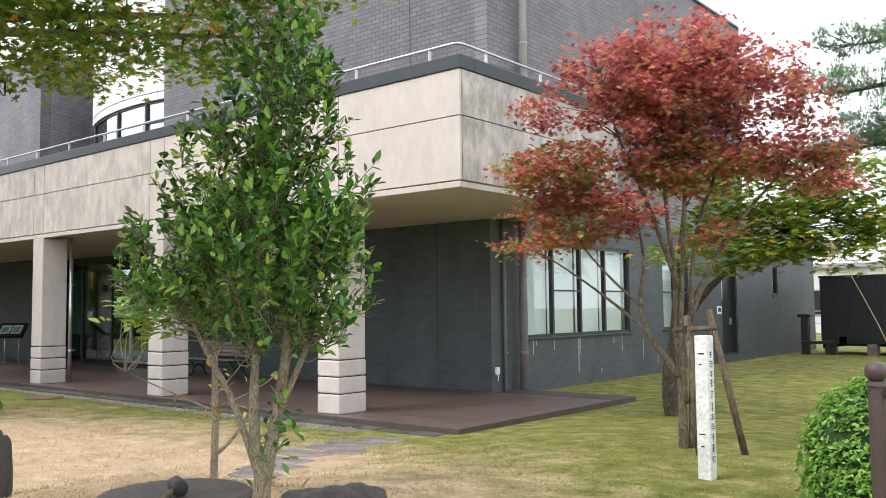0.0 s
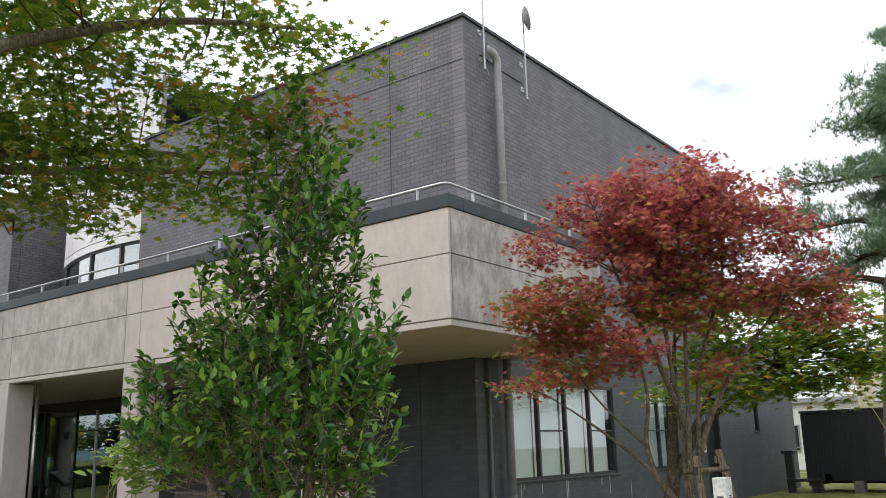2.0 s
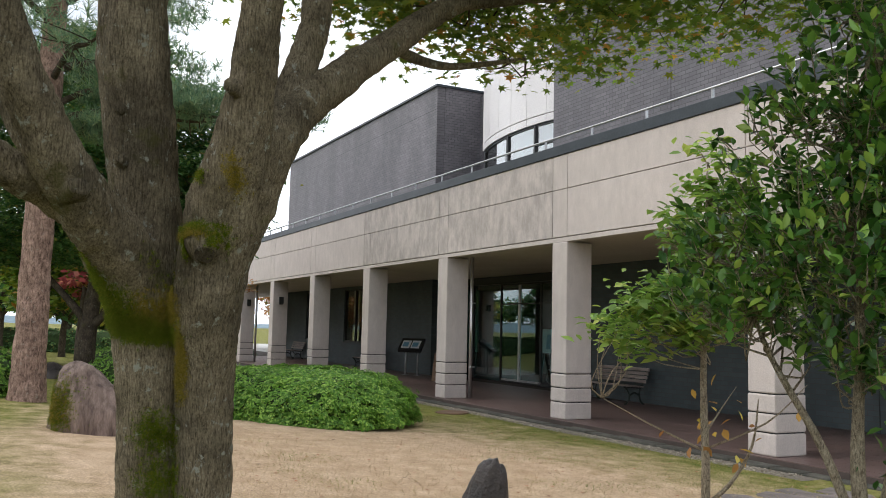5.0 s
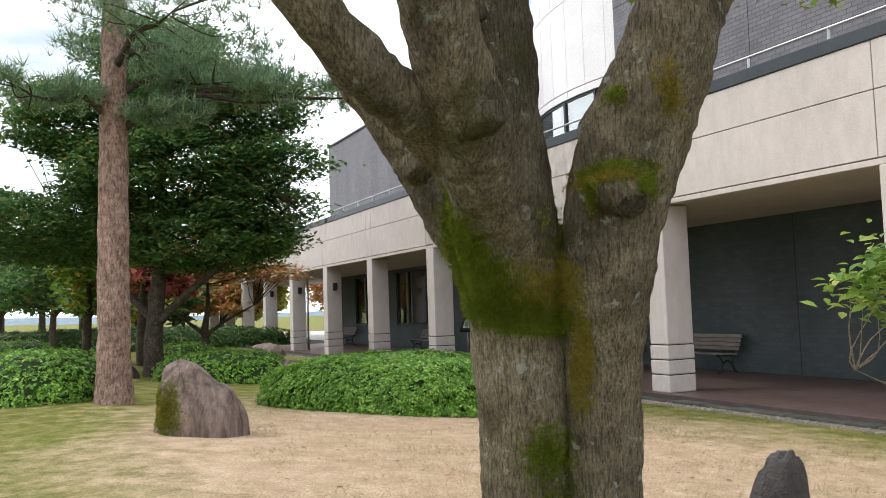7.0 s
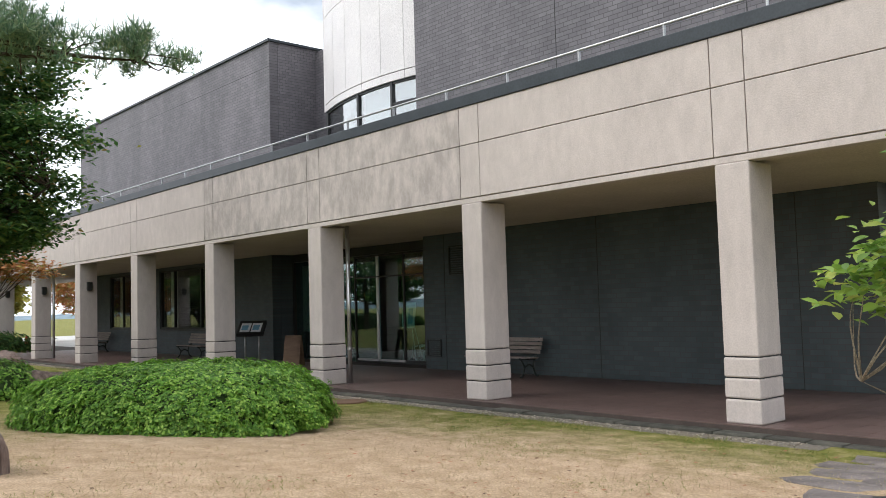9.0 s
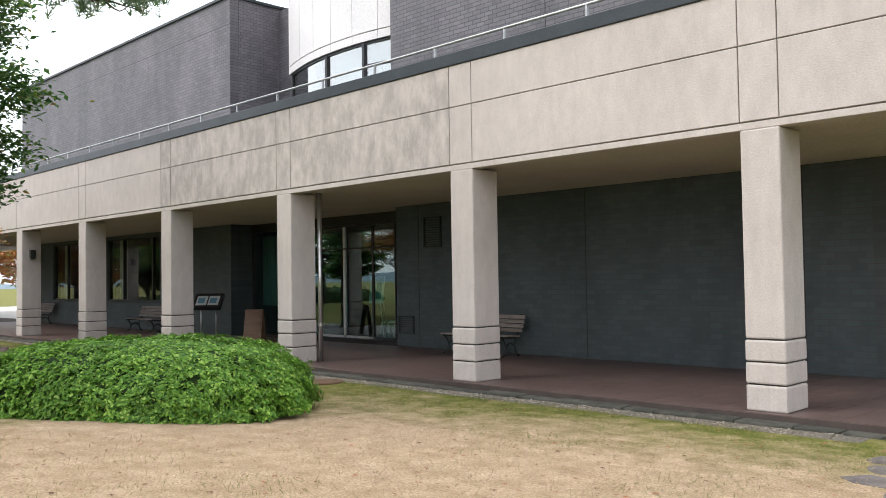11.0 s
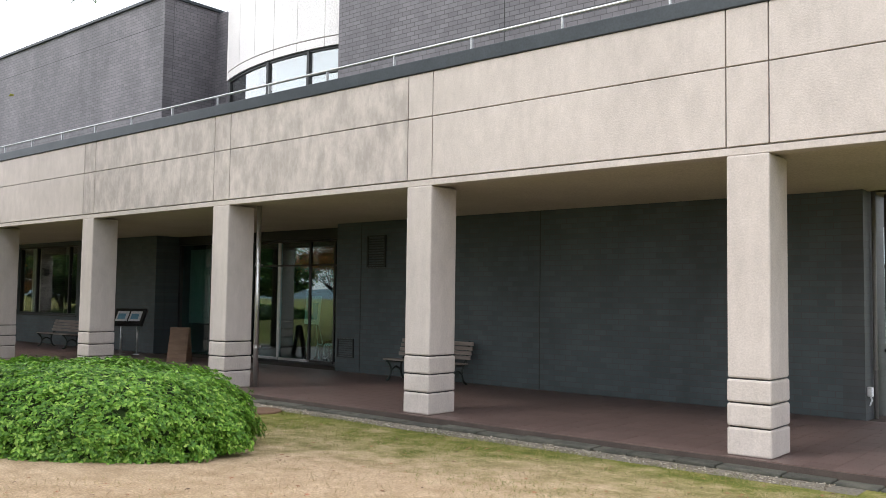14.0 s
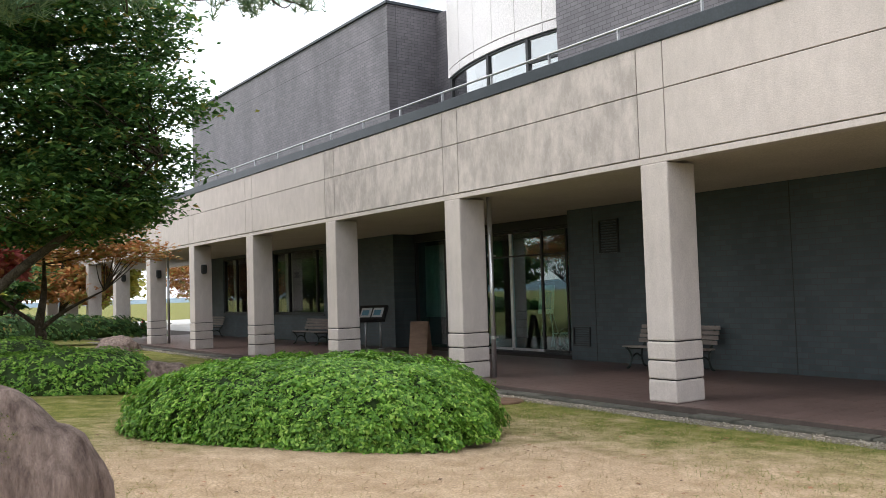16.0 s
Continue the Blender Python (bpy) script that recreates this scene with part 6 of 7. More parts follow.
V1 = (0.74, -0.66, 0.0)
moss_patch(-5.10, 0.005, 1.80, (0.016, 0.035), 900, V1)
moss_patch(-5.075, 0.03, 1.73, (0.030, 0.04), 2200, V1)
moss_patch(-5.06, 0.06, 1.66, (0.040, 0.035), 2600, V1)
moss_patch(-5.03, 0.10, 1.60, (0.050, 0.022), 2600, V1)
moss_patch(-5.00, 0.14, 1.575, (0.045, 0.018), 2000, V1)
moss_patch(-4.97, 0.17, 1.565, (0.035, 0.014), 1300, V1)
moss_patch(-4.97, 0.16, 1.63, (0.030, 0.030), 900, V1, M_MOSS_DRY)
moss_patch(-4.94, 0.20, 1.66, (0.020, 0.030), 600, V1, M_MOSS_DRY)
moss_patch(-4.93, 0.17, 1.80, (0.008, 0.045), 500, V1)
moss_patch(-4.95, 0.26, 1.50, (0.010, 0.05), 500, V1, M_MOSS_DRY)
moss_patch(-4.97, 0.25, 1.42, (0.010, 0.04), 350, V1, M_MOSS_DRY)
moss_patch(-5.03, 0.20, 1.24, (0.030, 0.035), 700, V1)
moss_patch(-5.05, 0.22, 1.08, (0.035, 0.04), 700, V1)
moss_patch(-4.82, 0.27, 1.905, (0.045, 0.008), 420, V1)
moss_patch(-4.83, 0.25, 1.885, (0.040, 0.008), 320, V1, M_MOSS_DRY)
moss_patch(-4.80, 0.35, 1.87, (0.010, 0.022), 200, V1)
moss_patch(-4.84, 0.22, 1.86, (0.008, 0.022), 200, V1)
moss_patch(-4.72, 0.36, 2.07, (0.012, 0.03), 260, V1, M_MOSS_DRY)
moss_patch(-4.80, 0.28, 2.07, (0.014, 0.008), 120, V1)
crown_blobs = [(-5.25, 1.75, 3.05, 0.75, 0.6, 0.26), (-4.85, 2.45, 3.15, 0.6, 0.6, 0.22), (-5.6, 2.4, 3.3, 0.9, 0.8, 0.3), (-4.3, 2.7, 3.55, 0.7, 0.6, 0.3), (-5.3, 1.3, 3.6, 1.1, 0.9, 0.35),
               (-6.4, 1.6, 3.9, 1.1, 1.0, 0.4), (-4.5, 1.6, 3.9, 1.0, 1.0, 0.35)]
c1 = in_blobs(crown_blobs + [(-5.7, 1.0, 3.35, 0.8, 0.7, 0.3), (-5.9, 1.9, 3.2, 0.7, 0.7, 0.25), (-5.3, 1.2, 3.2, 0.7, 0.5, 0.2)], 560, rng)
high = in_blobs([(-5.2, 0.2, 5.0, 2.6, 2.4, 0.9), (-6.0, 0.6, 4.3, 1.6, 1.6, 0.5), (-4.3, -0.2, 4.6, 1.4, 1.4, 0.5)], 260, rng)
bm = bmesh.new()
twigs(bm, LP, c1, rng, 0.0055, 0.12, 4)
tagged(part("branching", bm, M_BARK_DARK, gm, "thin dark twigs", True), kind="stuff")
P = np.concatenate([sprays(c1, 40, 0.14, rng, 0.25), sprays(high, 34, 0.22, rng, 0.3)])
leaves("crown", "maple", P, 0.051 * (0.65 + 0.7 * rng.random(len(P))), L_MAPLE, gm, rng, 0.55, 0.3)
tip = sprays(in_blobs([(-4.40, 2.95, 3.45, 0.35, 0.35, 0.16)], 14, rng), 18, 0.1, rng, 0.3)
leaves("turning_leaves", "maple", tip, 0.05 * (0.65 + 0.7 * rng.random(len(tip))), L_REDLOW, gm, rng, 0.55, 0.3, "orange tinted leaves at the branch tips")


# ---- pines and the trees beyond ----
def pine(name, label, x, y, h, r, lean, pads, seed, tuft=0.26, n=26, per=15, bark=None):
    rng = np.random.default_rng(seed)
    z = on_ground(x, y)
    t = thing(name, label, "tree", x, y, z - 0.05)
    pts = [(lean[0] * f * f, lean[1] * f * f, h * f) for f in (0, 0.06, 0.2, 0.4, 0.6, 0.8, 1.0)]
    rad = [r * 1.25, r * 1.02, r * 0.95, r * 0.85, r * 0.7, r * 0.5, r * 0.15]
    p, rr = smooth_path(pts, rad, 8)
    part("trunk", tube(bmesh.new(), p, rr, 26, 0.13, freq=3.0), bark or M_BARK_PINE, t, "", True)
    allp = []
    for (px, py, pz, s) in pads:
        a = Vector((lean[0] * (pz / h) ** 2, lean[1] * (pz / h) ** 2, pz - 0.25))
        e = Vector((px + lean[0] * (pz / h) ** 2, py + lean[1] * (pz / h) ** 2, pz))
        m1 = a.lerp(e, 0.4) + Vector((0, 0, 0.25))
        q, qr = smooth_path([a, m1, a.lerp(e, 0.75) + Vector((0, 0, 0.05)), e], [r * 0.28, r * 0.2, r * 0.12, r * 0.04], 4)
        bm = tube(bmesh.new(), q, qr, 8, 0.15)
        c = e + Vector((0, 0, 0.1))
        cc = in_blobs([(c.x, c.y, c.z, s, s, s * 0.34), ((a.x + c.x) / 2, (a.y + c.y) / 2, c.z, s * 0.7, s * 0.7, s * 0.26)], n, rng, 0.3)
        twigs(bm, q[3:], cc, rng, r * 0.06, 0.15, 2, 4)
        part("bough", bm, M_BARK_DARK, t, "", True)
        allp.append(sprays(cc, per, s * 0.16, rng, 0.5))
    P = np.concatenate(allp)
    leaves("needles", "tuft", P, tuft * (0.7 + 0.6 * rng.random(len(P))), L_PINE, t, rng, 0.55, 0)
    return t


def ring_pads(rng, z0, z1, n, r0, r1, s0, s1):
    out = []
    for k in range(n):
        f = k / max(n - 1, 1)
        a = 2.4 * k + rng.random() * 0.5
        rr = (r0 + (r1 - r0) * f) * (0.7 + 0.5 * rng.random())
        out.append((rr * math.cos(a), rr * math.sin(a), z0 + (z1 - z0) * f + rng.random() * 0.4, s0 + (s1 - s0) * f))
    return out


rr_ = random.Random(9)
pine("red_pine", "tall red pine with a bare pinkish trunk and drooping needles", -17.74, 0.22, 11.5, 0.25, (-0.9, 0.2),
     [(0.5, 1.5, 5.2, 0.9), (0.8, 2.7, 4.9, 0.8), (1.0, 3.8, 5.0, 0.7), (0.3, 0.9, 4.5, 0.6), (-0.8, 2.0, 5.9, 1.1), (0.4, -1.2, 4.8, 0.8)] + ring_pads(rr_, 5.6, 11.2, 14, 2.8, 0.7, 1.3, 0.8), 61)
pine("black_pine", "large dark green pine beside the black fence enclosure", -5.0, 22.4, 13.4, 0.36, (2.6, 2.2),
     [(-2.6, 0.3, 5.6, 0.8)] + ring_pads(rr_, 5.6, 13.0, 26, 2.5, 0.7, 1.15, 0.85), 62, 0.28, 42, 13, M_BARK_MID)
pine("black_pine", "dark leaning pine behind the enclosure", -2.6, 26.0, 13.0, 0.28, (-0.5, 0.6), ring_pads(rr_, 5.5, 12.4, 22, 2.9, 0.6, 1.3, 0.8), 63, 0.34, 32, 13, M_BARK_MID)

tree("green_maple", "green maple just turning, behind the red one", -6.4, 12.3,
     [(0, 0, 0), (-0.05, 0, 0.6), (0.05, 0.05, 1.3), (0.1, 0.1, 2.2), (0.2, 0.2, 3.4)], [0.14, 0.12, 0.10, 0.07, 0.02],
     [(0.8, 0.0, 2.6, 1.1, 1.1, 0.4), (1.9, 0.4, 2.8, 1.1, 1.0, 0.45), (1.2, 0.2, 3.4, 1.2, 1.1, 0.45), (2.6, 0.6, 2.6, 0.8, 0.8, 0.4), (2.5, 0.6, 3.4, 0.9, 0.8, 0.4)],
     240, 30, 0.22, "maple", 0.12, L_MAPLE, M_BARK_DARK, 15, thick=0.25, flat=0.6, every=4, extra=[([(0.05, 0.05, 1.2), (0.6, 0.1, 2.0), (1.6, 0.3, 2.8)], [0.07, 0.05, 0.015]), ([(0, 0, 1.0), (0.3, 0.3, 1.9), (0.9, 0.5, 3.0)], [0.07, 0.045, 0.012])])
tree("dark_maple", "broad dark green tree over the far lawn", -25.2, 1.7,
     [(0, 0, 0), (0.05, 0.0, 0.9), (0.0, 0.1, 2.0), (0.1, 0.2, 3.4), (0.2, 0.2, 6.0)], [0.26, 0.22, 0.19, 0.14, 0.04],
     [(0.8, 1.2, 3.3, 2.2, 2.0, 0.8), (1.7, 2.0, 4.0, 1.6, 1.5, 0.7), (2.3, 2.4, 5.0, 1.2, 1.2, 0.5), (0.5, 0.5, 5.0, 2.6, 2.6, 1.0), (-1.5, -1.8, 3.8, 2.4, 2.4, 1.0), (1.0, 1.5, 6.6, 2.2, 2.2, 0.9), (-1.0, -1.0, 6.4, 2.4, 2.4, 1.0),
      (0.0, 0.2, 8.0, 1.8, 1.8, 0.8), (2.0, 2.2, 3.2, 0.8, 0.8, 0.4)],
     1800, 60, 0.27, "small", 0.135, L_DEEP, M_BARK_DARK, 16, thick=0.26, flat=0.5, every=8, r_twig=0.025,
     extra=[([(0.0, 0.0, 1.2), (0.6, 0.7, 2.0), (1.6, 1.8, 3.0), (2.6, 2.8, 4.0)], [0.12, 0.09, 0.06, 0.02]), ([(0, 0, 1.4), (-0.7, -0.7, 2.3), (-1.8, -1.8, 3.6)], [0.12, 0.08, 0.02])])
tree("orange_maple", "small spreading maple turned orange by the far columns", -32.0, 4.1,
     [(0, 0, 0), (0.0, 0.05, 0.7), (0.0, 0.0, 1.1), (0.1, 0.1, 1.9), (0.1, 0.1, 3.0)], [0.17, 0.14, 0.12, 0.08, 0.02],
     [(0.3, 0.5, 3.1, 1.9, 1.8, 0.4), (1.1, 1.9, 2.9, 1.2, 1.2, 0.3), (-0.6, -1.0, 3.3, 1.5, 1.5, 0.45), (0.4, 0.4, 4.0, 1.5, 1.5, 0.45), (0.8, 1.4, 3.6, 1.2, 1.2, 0.35)],
     340, 34, 0.24, "maple", 0.12, L_ORANGE, M_BARK_DARK, 17, thick=0.25, flat=0.6, every=3, r_twig=0.02,
     extra=[([(0, 0, 0.9), (0.3, 0.6, 1.4), (0.6, 1.5, 1.9)], [0.08, 0.05, 0.015]), ([(0, 0, 1.0), (-0.2, -0.6, 1.5), (-0.5, -1.3, 2.2)], [0.08, 0.05, 0.015])])

far_rng = random.Random(21)
for i, (x, y, h, s, lm, lab, nm) in enumerate([
        (-33.0, 0.6, 4.6, 2.0, L_MAPLE, "green broadleaf tree on the far lawn", "lawn_tree"), (-39.0, 2.0, 4.2, 1.8, L_DEEP, "dark green broadleaf tree on the far lawn", "lawn_tree"), (-52.0, 3.0, 7.5, 3.6, L_DEEP, "dark green tree beyond the lawn", "far_tree"), (-60.0, -0.5, 6.5, 4.2, L_DEEP, "dark green tree beyond the lawn", "far_tree"),
        (-30.5, -3.8, 7.5, 2.6, L_DEEP, "dark green broadleaf tree on the far lawn", "lawn_tree"), (-36.5, -7.5, 3.6, 2.4, L_DEEP, "dark green broadleaf tree on the far lawn", "lawn_tree"),
        (-28.0, -7.5, 9.5, 4.0, L_DEEP, "dark green broadleaf tree on the far lawn", "lawn_tree"), (-44.0, -0.2, 4.8, 2.6, L_DEEP, "dark green broadleaf tree beyond the lawn", "far_tree"),
        (-47.0, 3.5, 4.0, 2.2, L_YELLOW, "yellow autumn tree beyond the colonnade", "far_tree"), (-56.0, 7.0, 5.0, 3.0, L_ORANGE, "orange autumn tree beyond the colonnade", "far_tree"),
        (-62.0, 12.5, 4.5, 2.6, L_YELLOW, "yellow autumn tree beyond the colonnade", "far_tree"), (-60.0, 18.0, 5.0, 3.0, L_ORANGE, "orange autumn tree beyond the colonnade", "far_tree"),
        (-66.0, 2.0, 7.0, 4.0, L_DEEP, "dark green tree far beyond the lawn", "far_tree"), (-55.0, -2.6, 5.2, 3.0, L_DEEP, "dark green tree far beyond the lawn", "far_tree"),
        (-48.0, -12.0, 3.2, 2.4, L_DEEP, "dark green tree far beyond the lawn", "far_tree"), (-38.0, -15.0, 3.4, 2.4, L_DEEP, "dark green tree far beyond the lawn", "far_tree"),
        (-30.5, 2.0, 5.4, 1.5, L_RED, "small red maple behind the dark tree", "far_tree"),
        (-51.0, 8.3, 4.6, 2.4, L_ORANGE, "orange autumn tree beyond the colonnade", "far_tree"), (-54.5, 10.6, 4.4, 2.3, L_YELLOW, "yellow autumn tree beyond the colonnade", "far_tree"), (-50.0, 5.6, 3.4, 2.2, L_DEEP, "dark green tree beyond the far lawn", "far_tree"), (-57.0, 4.6, 6.0, 3.6, L_MAPLE, "green tree beyond the far lawn", "far_tree"), (-70.0, -3.0, 7.5, 4.6, L_DEEP, "dark green tree far beyond the lawn", "far_tree"), (-72.0, 9.0, 6.0, 3.5, L_DEEP, "dark green tree far beyond the lawn", "far_tree"), (3.0, 34.0, 9.0, 3.8, L_DEEP, "dark green tree behind the enclosure", "far_tree"),
        (-14.0, -16.0, 8.0, 4.0, L_DEEP, "dark green tree behind the path", "garden_tree"), (-26.0, -20.0, 9.0, 4.5, L_MAPLE, "green tree behind the path", "garden_tree"), (-4.0, -18.0, 9.0, 4.2, L_DEEP, "dark green tree behind the path", "garden_tree"),
        (8.0, -12.0, 8.0, 4.0, L_MAPLE, "green tree behind the path", "garden_tree")]):
    a = far_rng.random() * 6.28
    tree(nm, lab, x, y, [(0, 0, 0), (0.05, 0.0, h * 0.2), (0.1, 0.05, h * 0.45), (0.0, 0.1, h * 0.9)], [h * 0.035, h * 0.03, h * 0.022, 0.02],
         [(s * 0.35 * math.cos(a + q), s * 0.35 * math.sin(a + q), h * (0.5 + 0.12 * q), s * (0.75 - 0.09 * q), s * (0.75 - 0.09 * q), h * 0.15) for q in range(4)],
         90, 30, s * 0.13, "small", 0.30, lm, M_BARK_DARK, 100 + i, thick=0.35, flat=0.4, every=4, r_twig=0.03, sides=10,
         extra=[([(0, 0, h * 0.3), (s * 0.2, s * 0.2, h * 0.45), (s * 0.4, s * 0.35, h * 0.6)], [h * 0.02, h * 0.014, 0.01])])
# clipped row far away
hedge(-45.0, 1.5, 9.0, 0.8, 1.0, 75, "long clipped dark hedge at the far end of the lawn", 9000, 0.14, 24, L_DEEP, "clipped_hedge")

# ---- yard behind the side wall ----
sh = thing("slatted_enclosure", "black slatted timber enclosure on concrete feet", "enclosure", -9.3, 30.4, 0.0, -6)
for k in range(40):
    part("board", boxm(0.117 * k, 0.117 * k + 0.112, 0, 0.03, 0.28 if k not in (5, 6) else 0.5, 2.45 - (0.0 if k > 4 else 0.02)), M_SHED, sh)
for z in (0.5, 1.4, 2.2):
    part("rail", boxm(0, 4.7, 0.031, 0.09, z, z + 0.09), M_SHED, sh)
part("roof_edge", boxm(-0.03, 4.75, -0.03, 2.2, 2.452, 2.53), M_SHED, sh)
part("back", boxm(0, 4.7, 2.1, 2.15, 0.1, 2.45), M_SHED, sh)
part("end", boxm(0.0, 0.04, 0.095, 2.095, 0.1, 2.45), M_SHED, sh)
part("end", boxm(4.66, 4.7, 0.095, 2.095, 0.1, 2.45), M_SHED, sh)
for x in (0.25, 1.6, 2.9, 4.2):
    part("foot", boxm(x - 0.16, x + 0.16, 0.0, 0.3, -0.15, 0.27, bevel=0.02), M_STONE_GREY, sh, "concrete foot")
tk = thing("water_tank", "cream plastic water tank behind the black enclosure", "tank", -9.1, 45.0, -0.1)
part("stand", boxm(-1.5, 1.5, -1.2, 1.2, 0, 2.6), M_OFFWHITE, tk)
part("body", tube(bmesh.new(), [(0, 0, 2.6), (0, 0, 2.75), (0, 0, 4.2), (0, 0, 4.45), (0, 0, 4.5)], [1.25, 1.35, 1.35, 1.15, 0.9], 28), M_TANK, tk, smooth=True)
part("neck", boxm(-0.9, 0.9, -0.7, 0.7, 4.4, 5.1, bevel=0.06), M_TANK, tk)
part("lid", boxm(-1.05, 1.05, -0.85, 0.85, 5.1, 5.2, bevel=0.03), M_TANK, tk)
part("plate", boxm(-0.35, 0.35, -1.42, -1.33, 3.3, 3.95), M_OFFWHITE, tk)
pp = thing("standpipe", "dark water standpipe and low bench by the side wall", "standpipe", -9.75, 30.2, -0.1)
part("pillar", boxm(-0.12, 0.12, -0.12, 0.12, 0, 1.25, bevel=0.015), M_FRAME, pp)
part("cap", boxm(-0.2, 0.2, -0.2, 0.2, 1.25, 1.36, bevel=0.02), M_FRAME, pp)
part("basin", boxm(-0.1, 1.0, -0.25, 0.25, 0.36, 0.46, bevel=0.02), M_FRAME, pp)
part("leg", boxm(0.8, 0.95, -0.1, 0.1, 0, 0.36), M_FRAME, pp)


def far_building(name, x0, x1, y, h, label, storeys, n):
    b = thing(name, label, "building", 0, 0, 0)
    part("wall", boxm(x0, x1, y, y + 8, -0.2, h), M_OFFWHITE, b)
    part("roof", boxm(x0 - 0.3, x1 + 0.3, y - 0.3, y + 8.3, h, h + 0.25), M_METAL, b)
    for s in range(storeys):
        z = 0.9 + s * 3.0
        for k in range(n):
            a = x0 + (x1 - x0) * (k + 0.18) / n
            c = x0 + (x1 - x0) * (k + 0.82) / n
            wd = part("window", bars(bmesh.new(), 'x', a, c, y - 0.06, y - 0.003, z, z + 1.5, 0.07, ((a + c) / 2,), ()), M_ALU, b)
            part("pane", boxm(a + 0.05, c - 0.05, y - 0.03, y - 0.02, z + 0.05, z + 1.45), M_FRAME, wd)
    return b


far_building("low_building", -24.0, 4.0, 52.0, 3.6, "low pale building with a row of windows behind the yard", 1, 9)
yf = thing("yard_fence", "thin grey mesh fence behind the yard", "fence", 0, 0, 0)
for k in range(16):
    part("post", rod(bmesh.new(), (-13.0 + 1.2 * k, 41.0, -0.12), (-13.0 + 1.2 * k, 41.0, 1.3), 0.025, 6), M_METAL, yf)
for z in (0.15, 0.7, 1.25):
    part("rail", rod(bmesh.new(), (-13.0, 41.0, z), (5.0, 41.0, z), 0.018, 6), M_METAL, yf)
struct("pavement", boxm(-75, -46.5, 9.9, 30, -0.3, -0.02), M_PAVE, "pale paving beyond the colonnade", "paving")
cone = thing("traffic_cone", "red plastic traffic cone beyond the colonnade", "cone", -52.5, 12.5, -0.02)
part("cone", tube(bmesh.new(), [(0, 0, 0.03), (0, 0, 0.68)], [0.16, 0.03], 16), M_RED, cone)
part("base", boxm(-0.2, 0.2, -0.2, 0.2, 0, 0.04, bevel=0.01), M_RED, cone)

# hills behind
bm = bmesh.new()
N = 120
lo, hi = [], []
for k in range(N + 1):
    a = 2 * math.pi * k / N
    R = 420
    sw = max(0.0, -0.8 * math.sin(a) - 0.6 * math.cos(a))
    h = -6 + 11 * sw ** 0.7 + 4 * sw * noise.noise(Vector((5 * math.sin(a), 5 * math.cos(a), 3))) + 2 * sw * noise.noise(Vector((22 * math.sin(a), 22 * math.cos(a), 3)))
    lo.append(bm.verts.new((R * math.sin(a) - 15, R * math.cos(a), -8)))
    hi.append(bm.verts.new((R * math.sin(a) * 1.1 - 15, R * math.cos(a) * 1.1, h)))
for k in range(N):
    bm.faces.new((lo[k], lo[k + 1], hi[k + 1], hi[k]))
struct("backdrop", bm, M_HILL, "hazy blue wooded hills on the horizon", "hills", True)


# ---- gutter, gravel, lawn litter, floor tiles ----
struct("gravel_strip", boxm(-46, CORNER - 1.4, 8.30, 8.62, -0.2, -0.094), M_GRAVEL, "strip of pale gravel along the porch", "gravel")
gut = thing("stone_gutter", "row of dark mossy kerb stones along the porch edge", "gutter", kind="structure")
rg = random.Random(3)
x = CORNER - 0.2
while x > -44:
    w_ = 0.42 + 0.3 * rg.random()
    part("stone", boxm(x - w_ + 0.012, x, 8.62 + 0.03 * rg.random(), 8.885, -0.2, -0.085 + 0.03 * rg.random(), bevel=0.016), M_KERB, gut)
    x -= w_
cover = thing("drain_cover", "rusty round drain cover in the lawn beside the porch", "drain cover", -17.6, 8.0, on_ground(-17.6, 8.0) - 0.01)
part("lid", tube(bmesh.new(), [(0, 0, 0), (0, 0, 0.03), (0, 0, 0.04)], [0.34, 0.34, 0.32], 28), M_RUST, cover)

rng = np.random.default_rng(91)


def scatter(n, x0, x1, y0, y1, keep):
    out = []
    while len(out) < n:
        x, y = x0 + (x1 - x0) * rng.random(), y0 + (y1 - y0) * rng.random()
        if keep(x, y):
            out.append((x, y, ground_z(x, y)))
    return np.array(out)


def stuff(ob, label, category):
    return tagged(ob, label, category, kind="stuff")


def free(x, y):
    return (y < 8.28 or x > -7.75) and math.hypot((x + 16.35) / 2.4, (y - 4.35) / 1.9) > 1


P = scatter(34000, -20, -2, 1.0, 8.3, lambda x, y: free(x, y) and noise.noise(Vector((x * 0.9, y * 0.9, 5))) + 0.22 * (abs(y - 4) - 2.2) + 0.35 * (x > -7) > rng.random() * 0.5 - 0.1)
stuff(leaves("grass", "blade", P, 0.04 * (0.5 + rng.random(len(P))), L_GRASS, None, rng, 0.3, -1.2), "short green grass blades on the lawn", "grass")
P = scatter(50000, -17, -5, 1.5, 7.8, free)
stuff(leaves("dry_grass", "blade", P, 0.04 * (0.5 + rng.random(len(P))), L_STRAW, None, rng, 0.3, -0.9), "dry straw-coloured grass blades on the lawn", "grass")
P = scatter(14000, -7.6, -1.5, 8.0, 22.0, lambda x, y: x > -7.75)
stuff(leaves("grass", "blade", P, 0.04 * (0.5 + rng.random(len(P))), L_GRASS, None, rng, 0.3, -1.2), "mossy grass blades beside the building", "grass")
P = np.concatenate([scatter(900, -18, -4, 0.8, 8.2, free), scatter(380, -7, -1.5, 6.0, 14, lambda x, y: x > -7.7)])
P[:, 2] += 0.012
stuff(leaves("fallen_leaves", "maple", P, 0.042 * (0.4 + rng.random(len(P))), L_DRYLEAF, None, rng, 0.85, 0), "fallen brown maple leaves scattered on the lawn", "leaves")

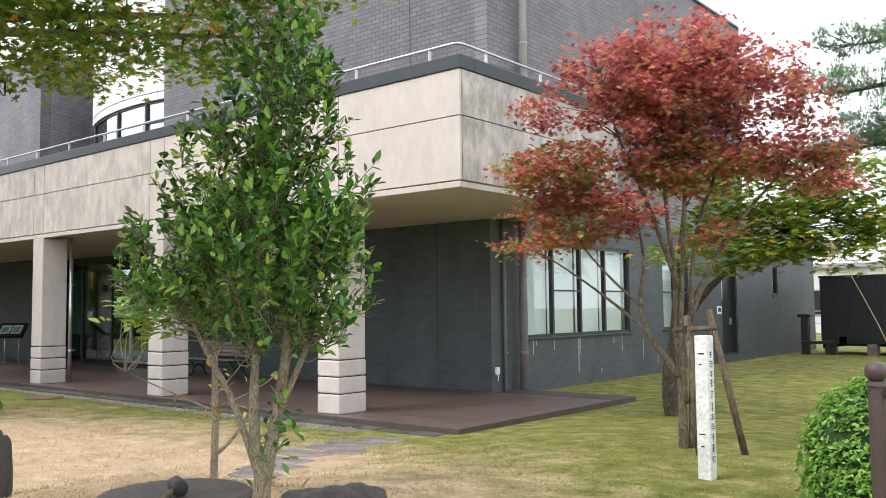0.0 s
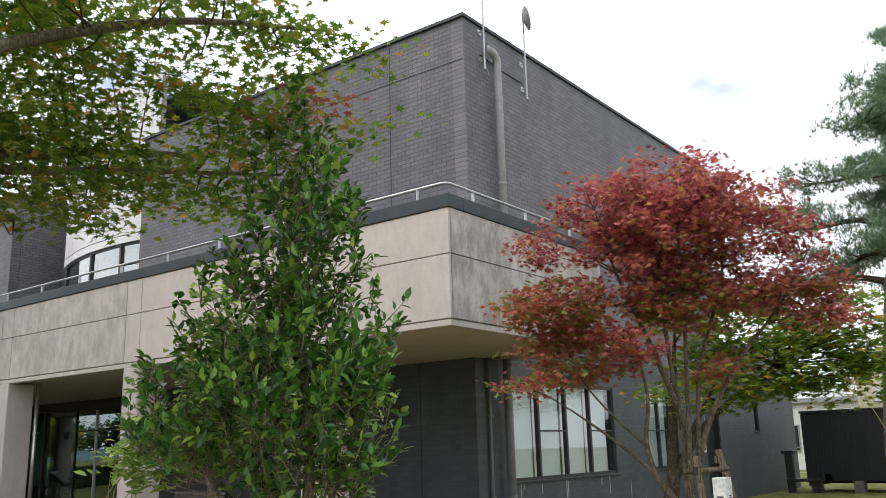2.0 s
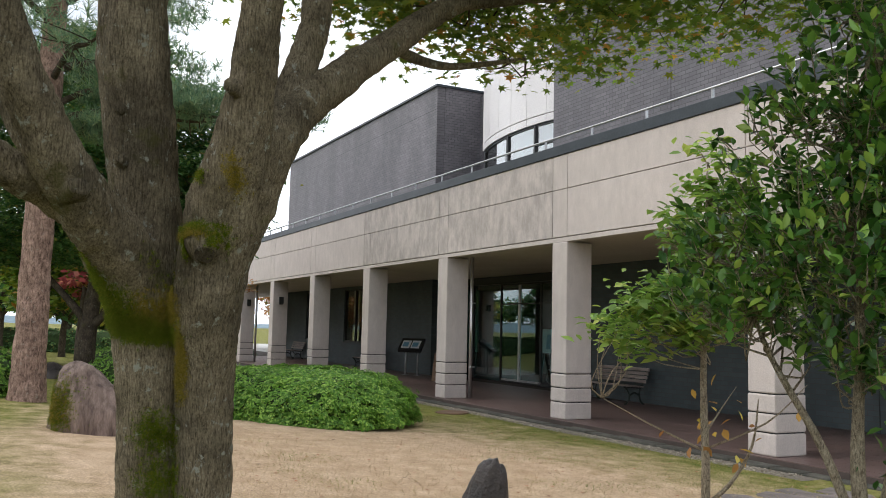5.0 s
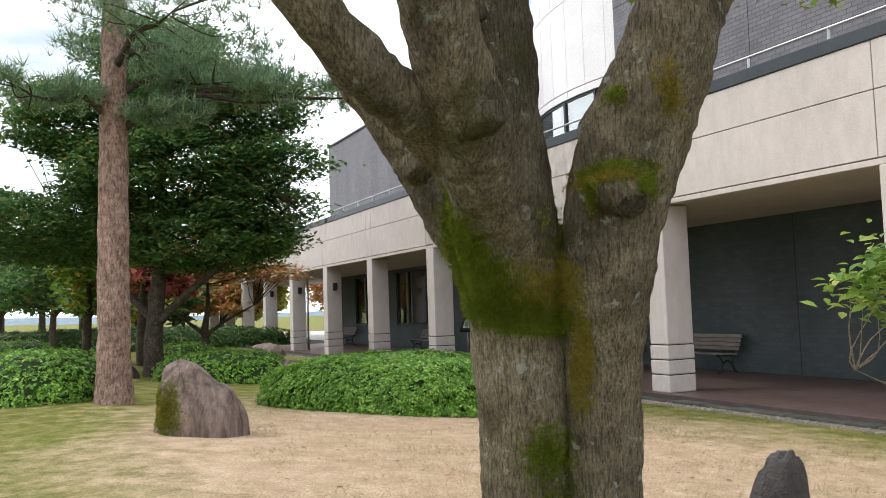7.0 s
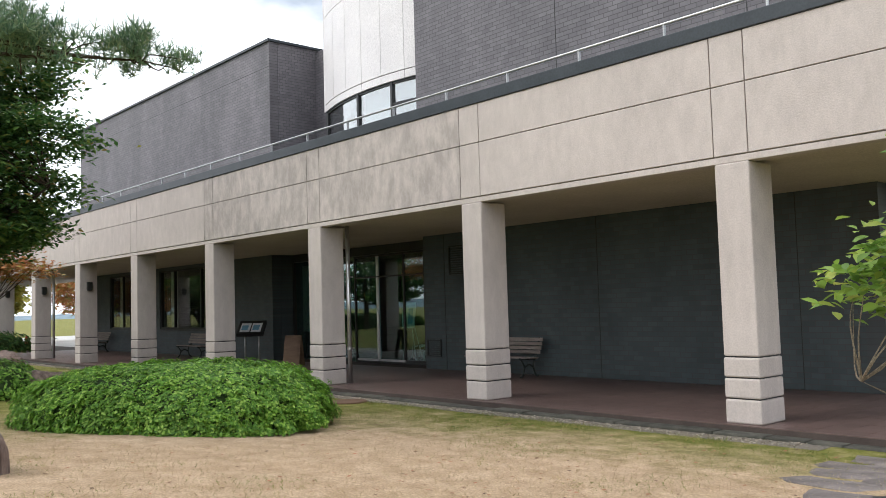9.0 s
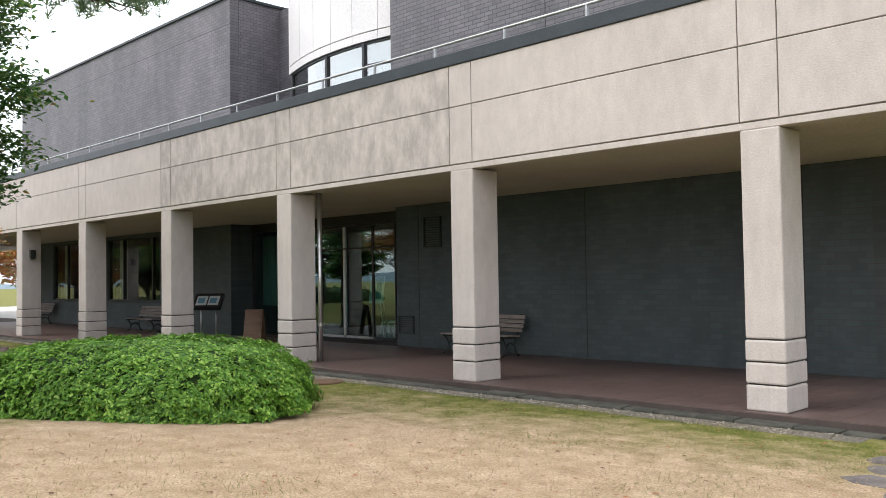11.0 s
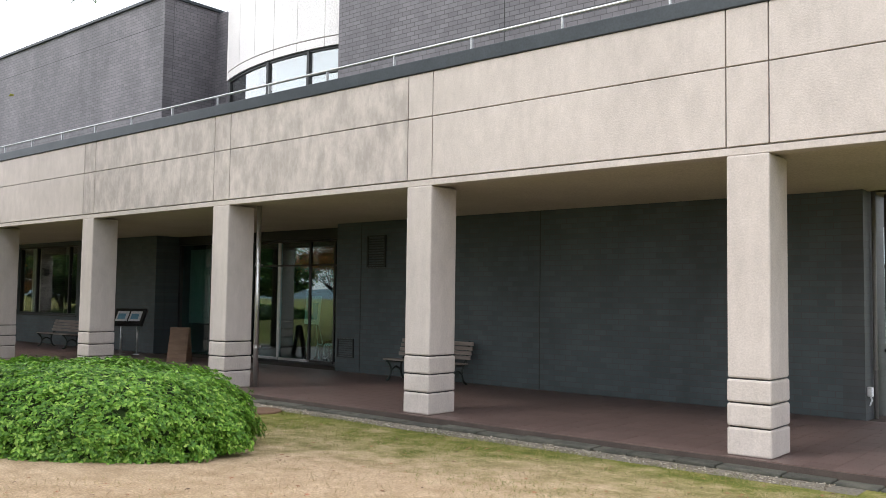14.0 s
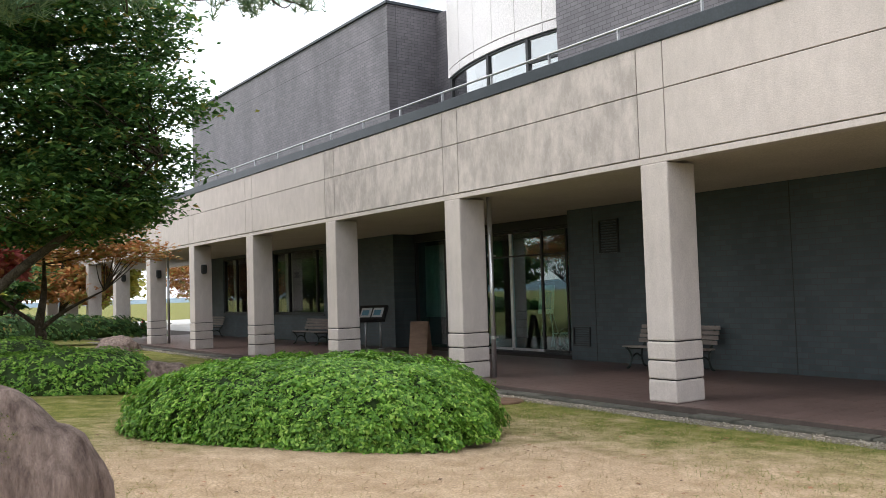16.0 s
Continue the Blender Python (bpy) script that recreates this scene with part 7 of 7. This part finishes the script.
P = np.array([(-44 + 34.4 * rng.random(), 8.46 + 0.09 * rng.normal(), -0.092) for _ in range(9000)])
P = P[(P[:, 1] > 8.26) & (P[:, 1] < 8.66)]
stuff(leaves("gravel", "pebble", P, 0.026 * (0.45 + rng.random(len(P))), M_GRAVEL_STONE, None, rng, 0.5, 0), "loose brown-grey pebbles on the gravel strip", "gravel")
P = np.array([(x, y, max(ground_z(x, y), -0.1)) for x, y in ((-34 + 25 * rng.random(), 8.33 - abs(0.22 * rng.normal())) for _ in range(16000)) if noise.noise(Vector((x * 1.3, y * 2.0, 9))) > -0.18])
stuff(leaves("grass", "blade", P, 0.05 * (0.5 + rng.random(len(P))), L_GRASS, None, rng, 0.3, -1.0), "ragged green turf edge beside the gravel", "grass")

# porch floor tiles: those near the corner singly, the rest joined
TS, GAP = 0.30, 0.005
fl = thing("porch_floor", "red-brown square floor tiles of the porch", "floor", kind="structure")
bm = bmesh.new()
box(bm, 0, TS - GAP, 0, TS - GAP, -0.05, 0.0)
tile_me = bpy.data.meshes.new("tile")
bm.to_mesh(tile_me)
bm.free()
tile_me.materials.append(M_FLOOR)
rest_v, rest_f = [], []
tx = CORNER + 0.02 - TS
while tx > -46:
    for j in range(14):
        y = 8.905 + j * TS
        if tx > -14.2:
            ob = new("tile", tile_me)
            ob.parent = fl
            ob.location = (tx, y, 0.0 + 0.0012 * rg.random())
        else:
            b = len(rest_v)
            for zz in (-0.03, 0.0):
                rest_v += [(tx, y, zz), (tx + TS - GAP, y, zz), (tx + TS - GAP, y + TS - GAP, zz), (tx, y + TS - GAP, zz)]
            rest_f += [(b + 4, b + 5, b + 6, b + 7), (b, b + 1, b + 5, b + 4), (b + 1, b + 2, b + 6, b + 5), (b + 2, b + 3, b + 7, b + 6), (b + 3, b, b + 4, b + 7)]
    tx -= TS
me = bpy.data.meshes.new("tiles")
me.from_pydata(rest_v, [], rest_f)
me.materials.append(M_FLOOR)
ob = new("tiles", me)
ob.parent = fl
tagged(ob, "further red-brown floor tiles", kind="stuff")
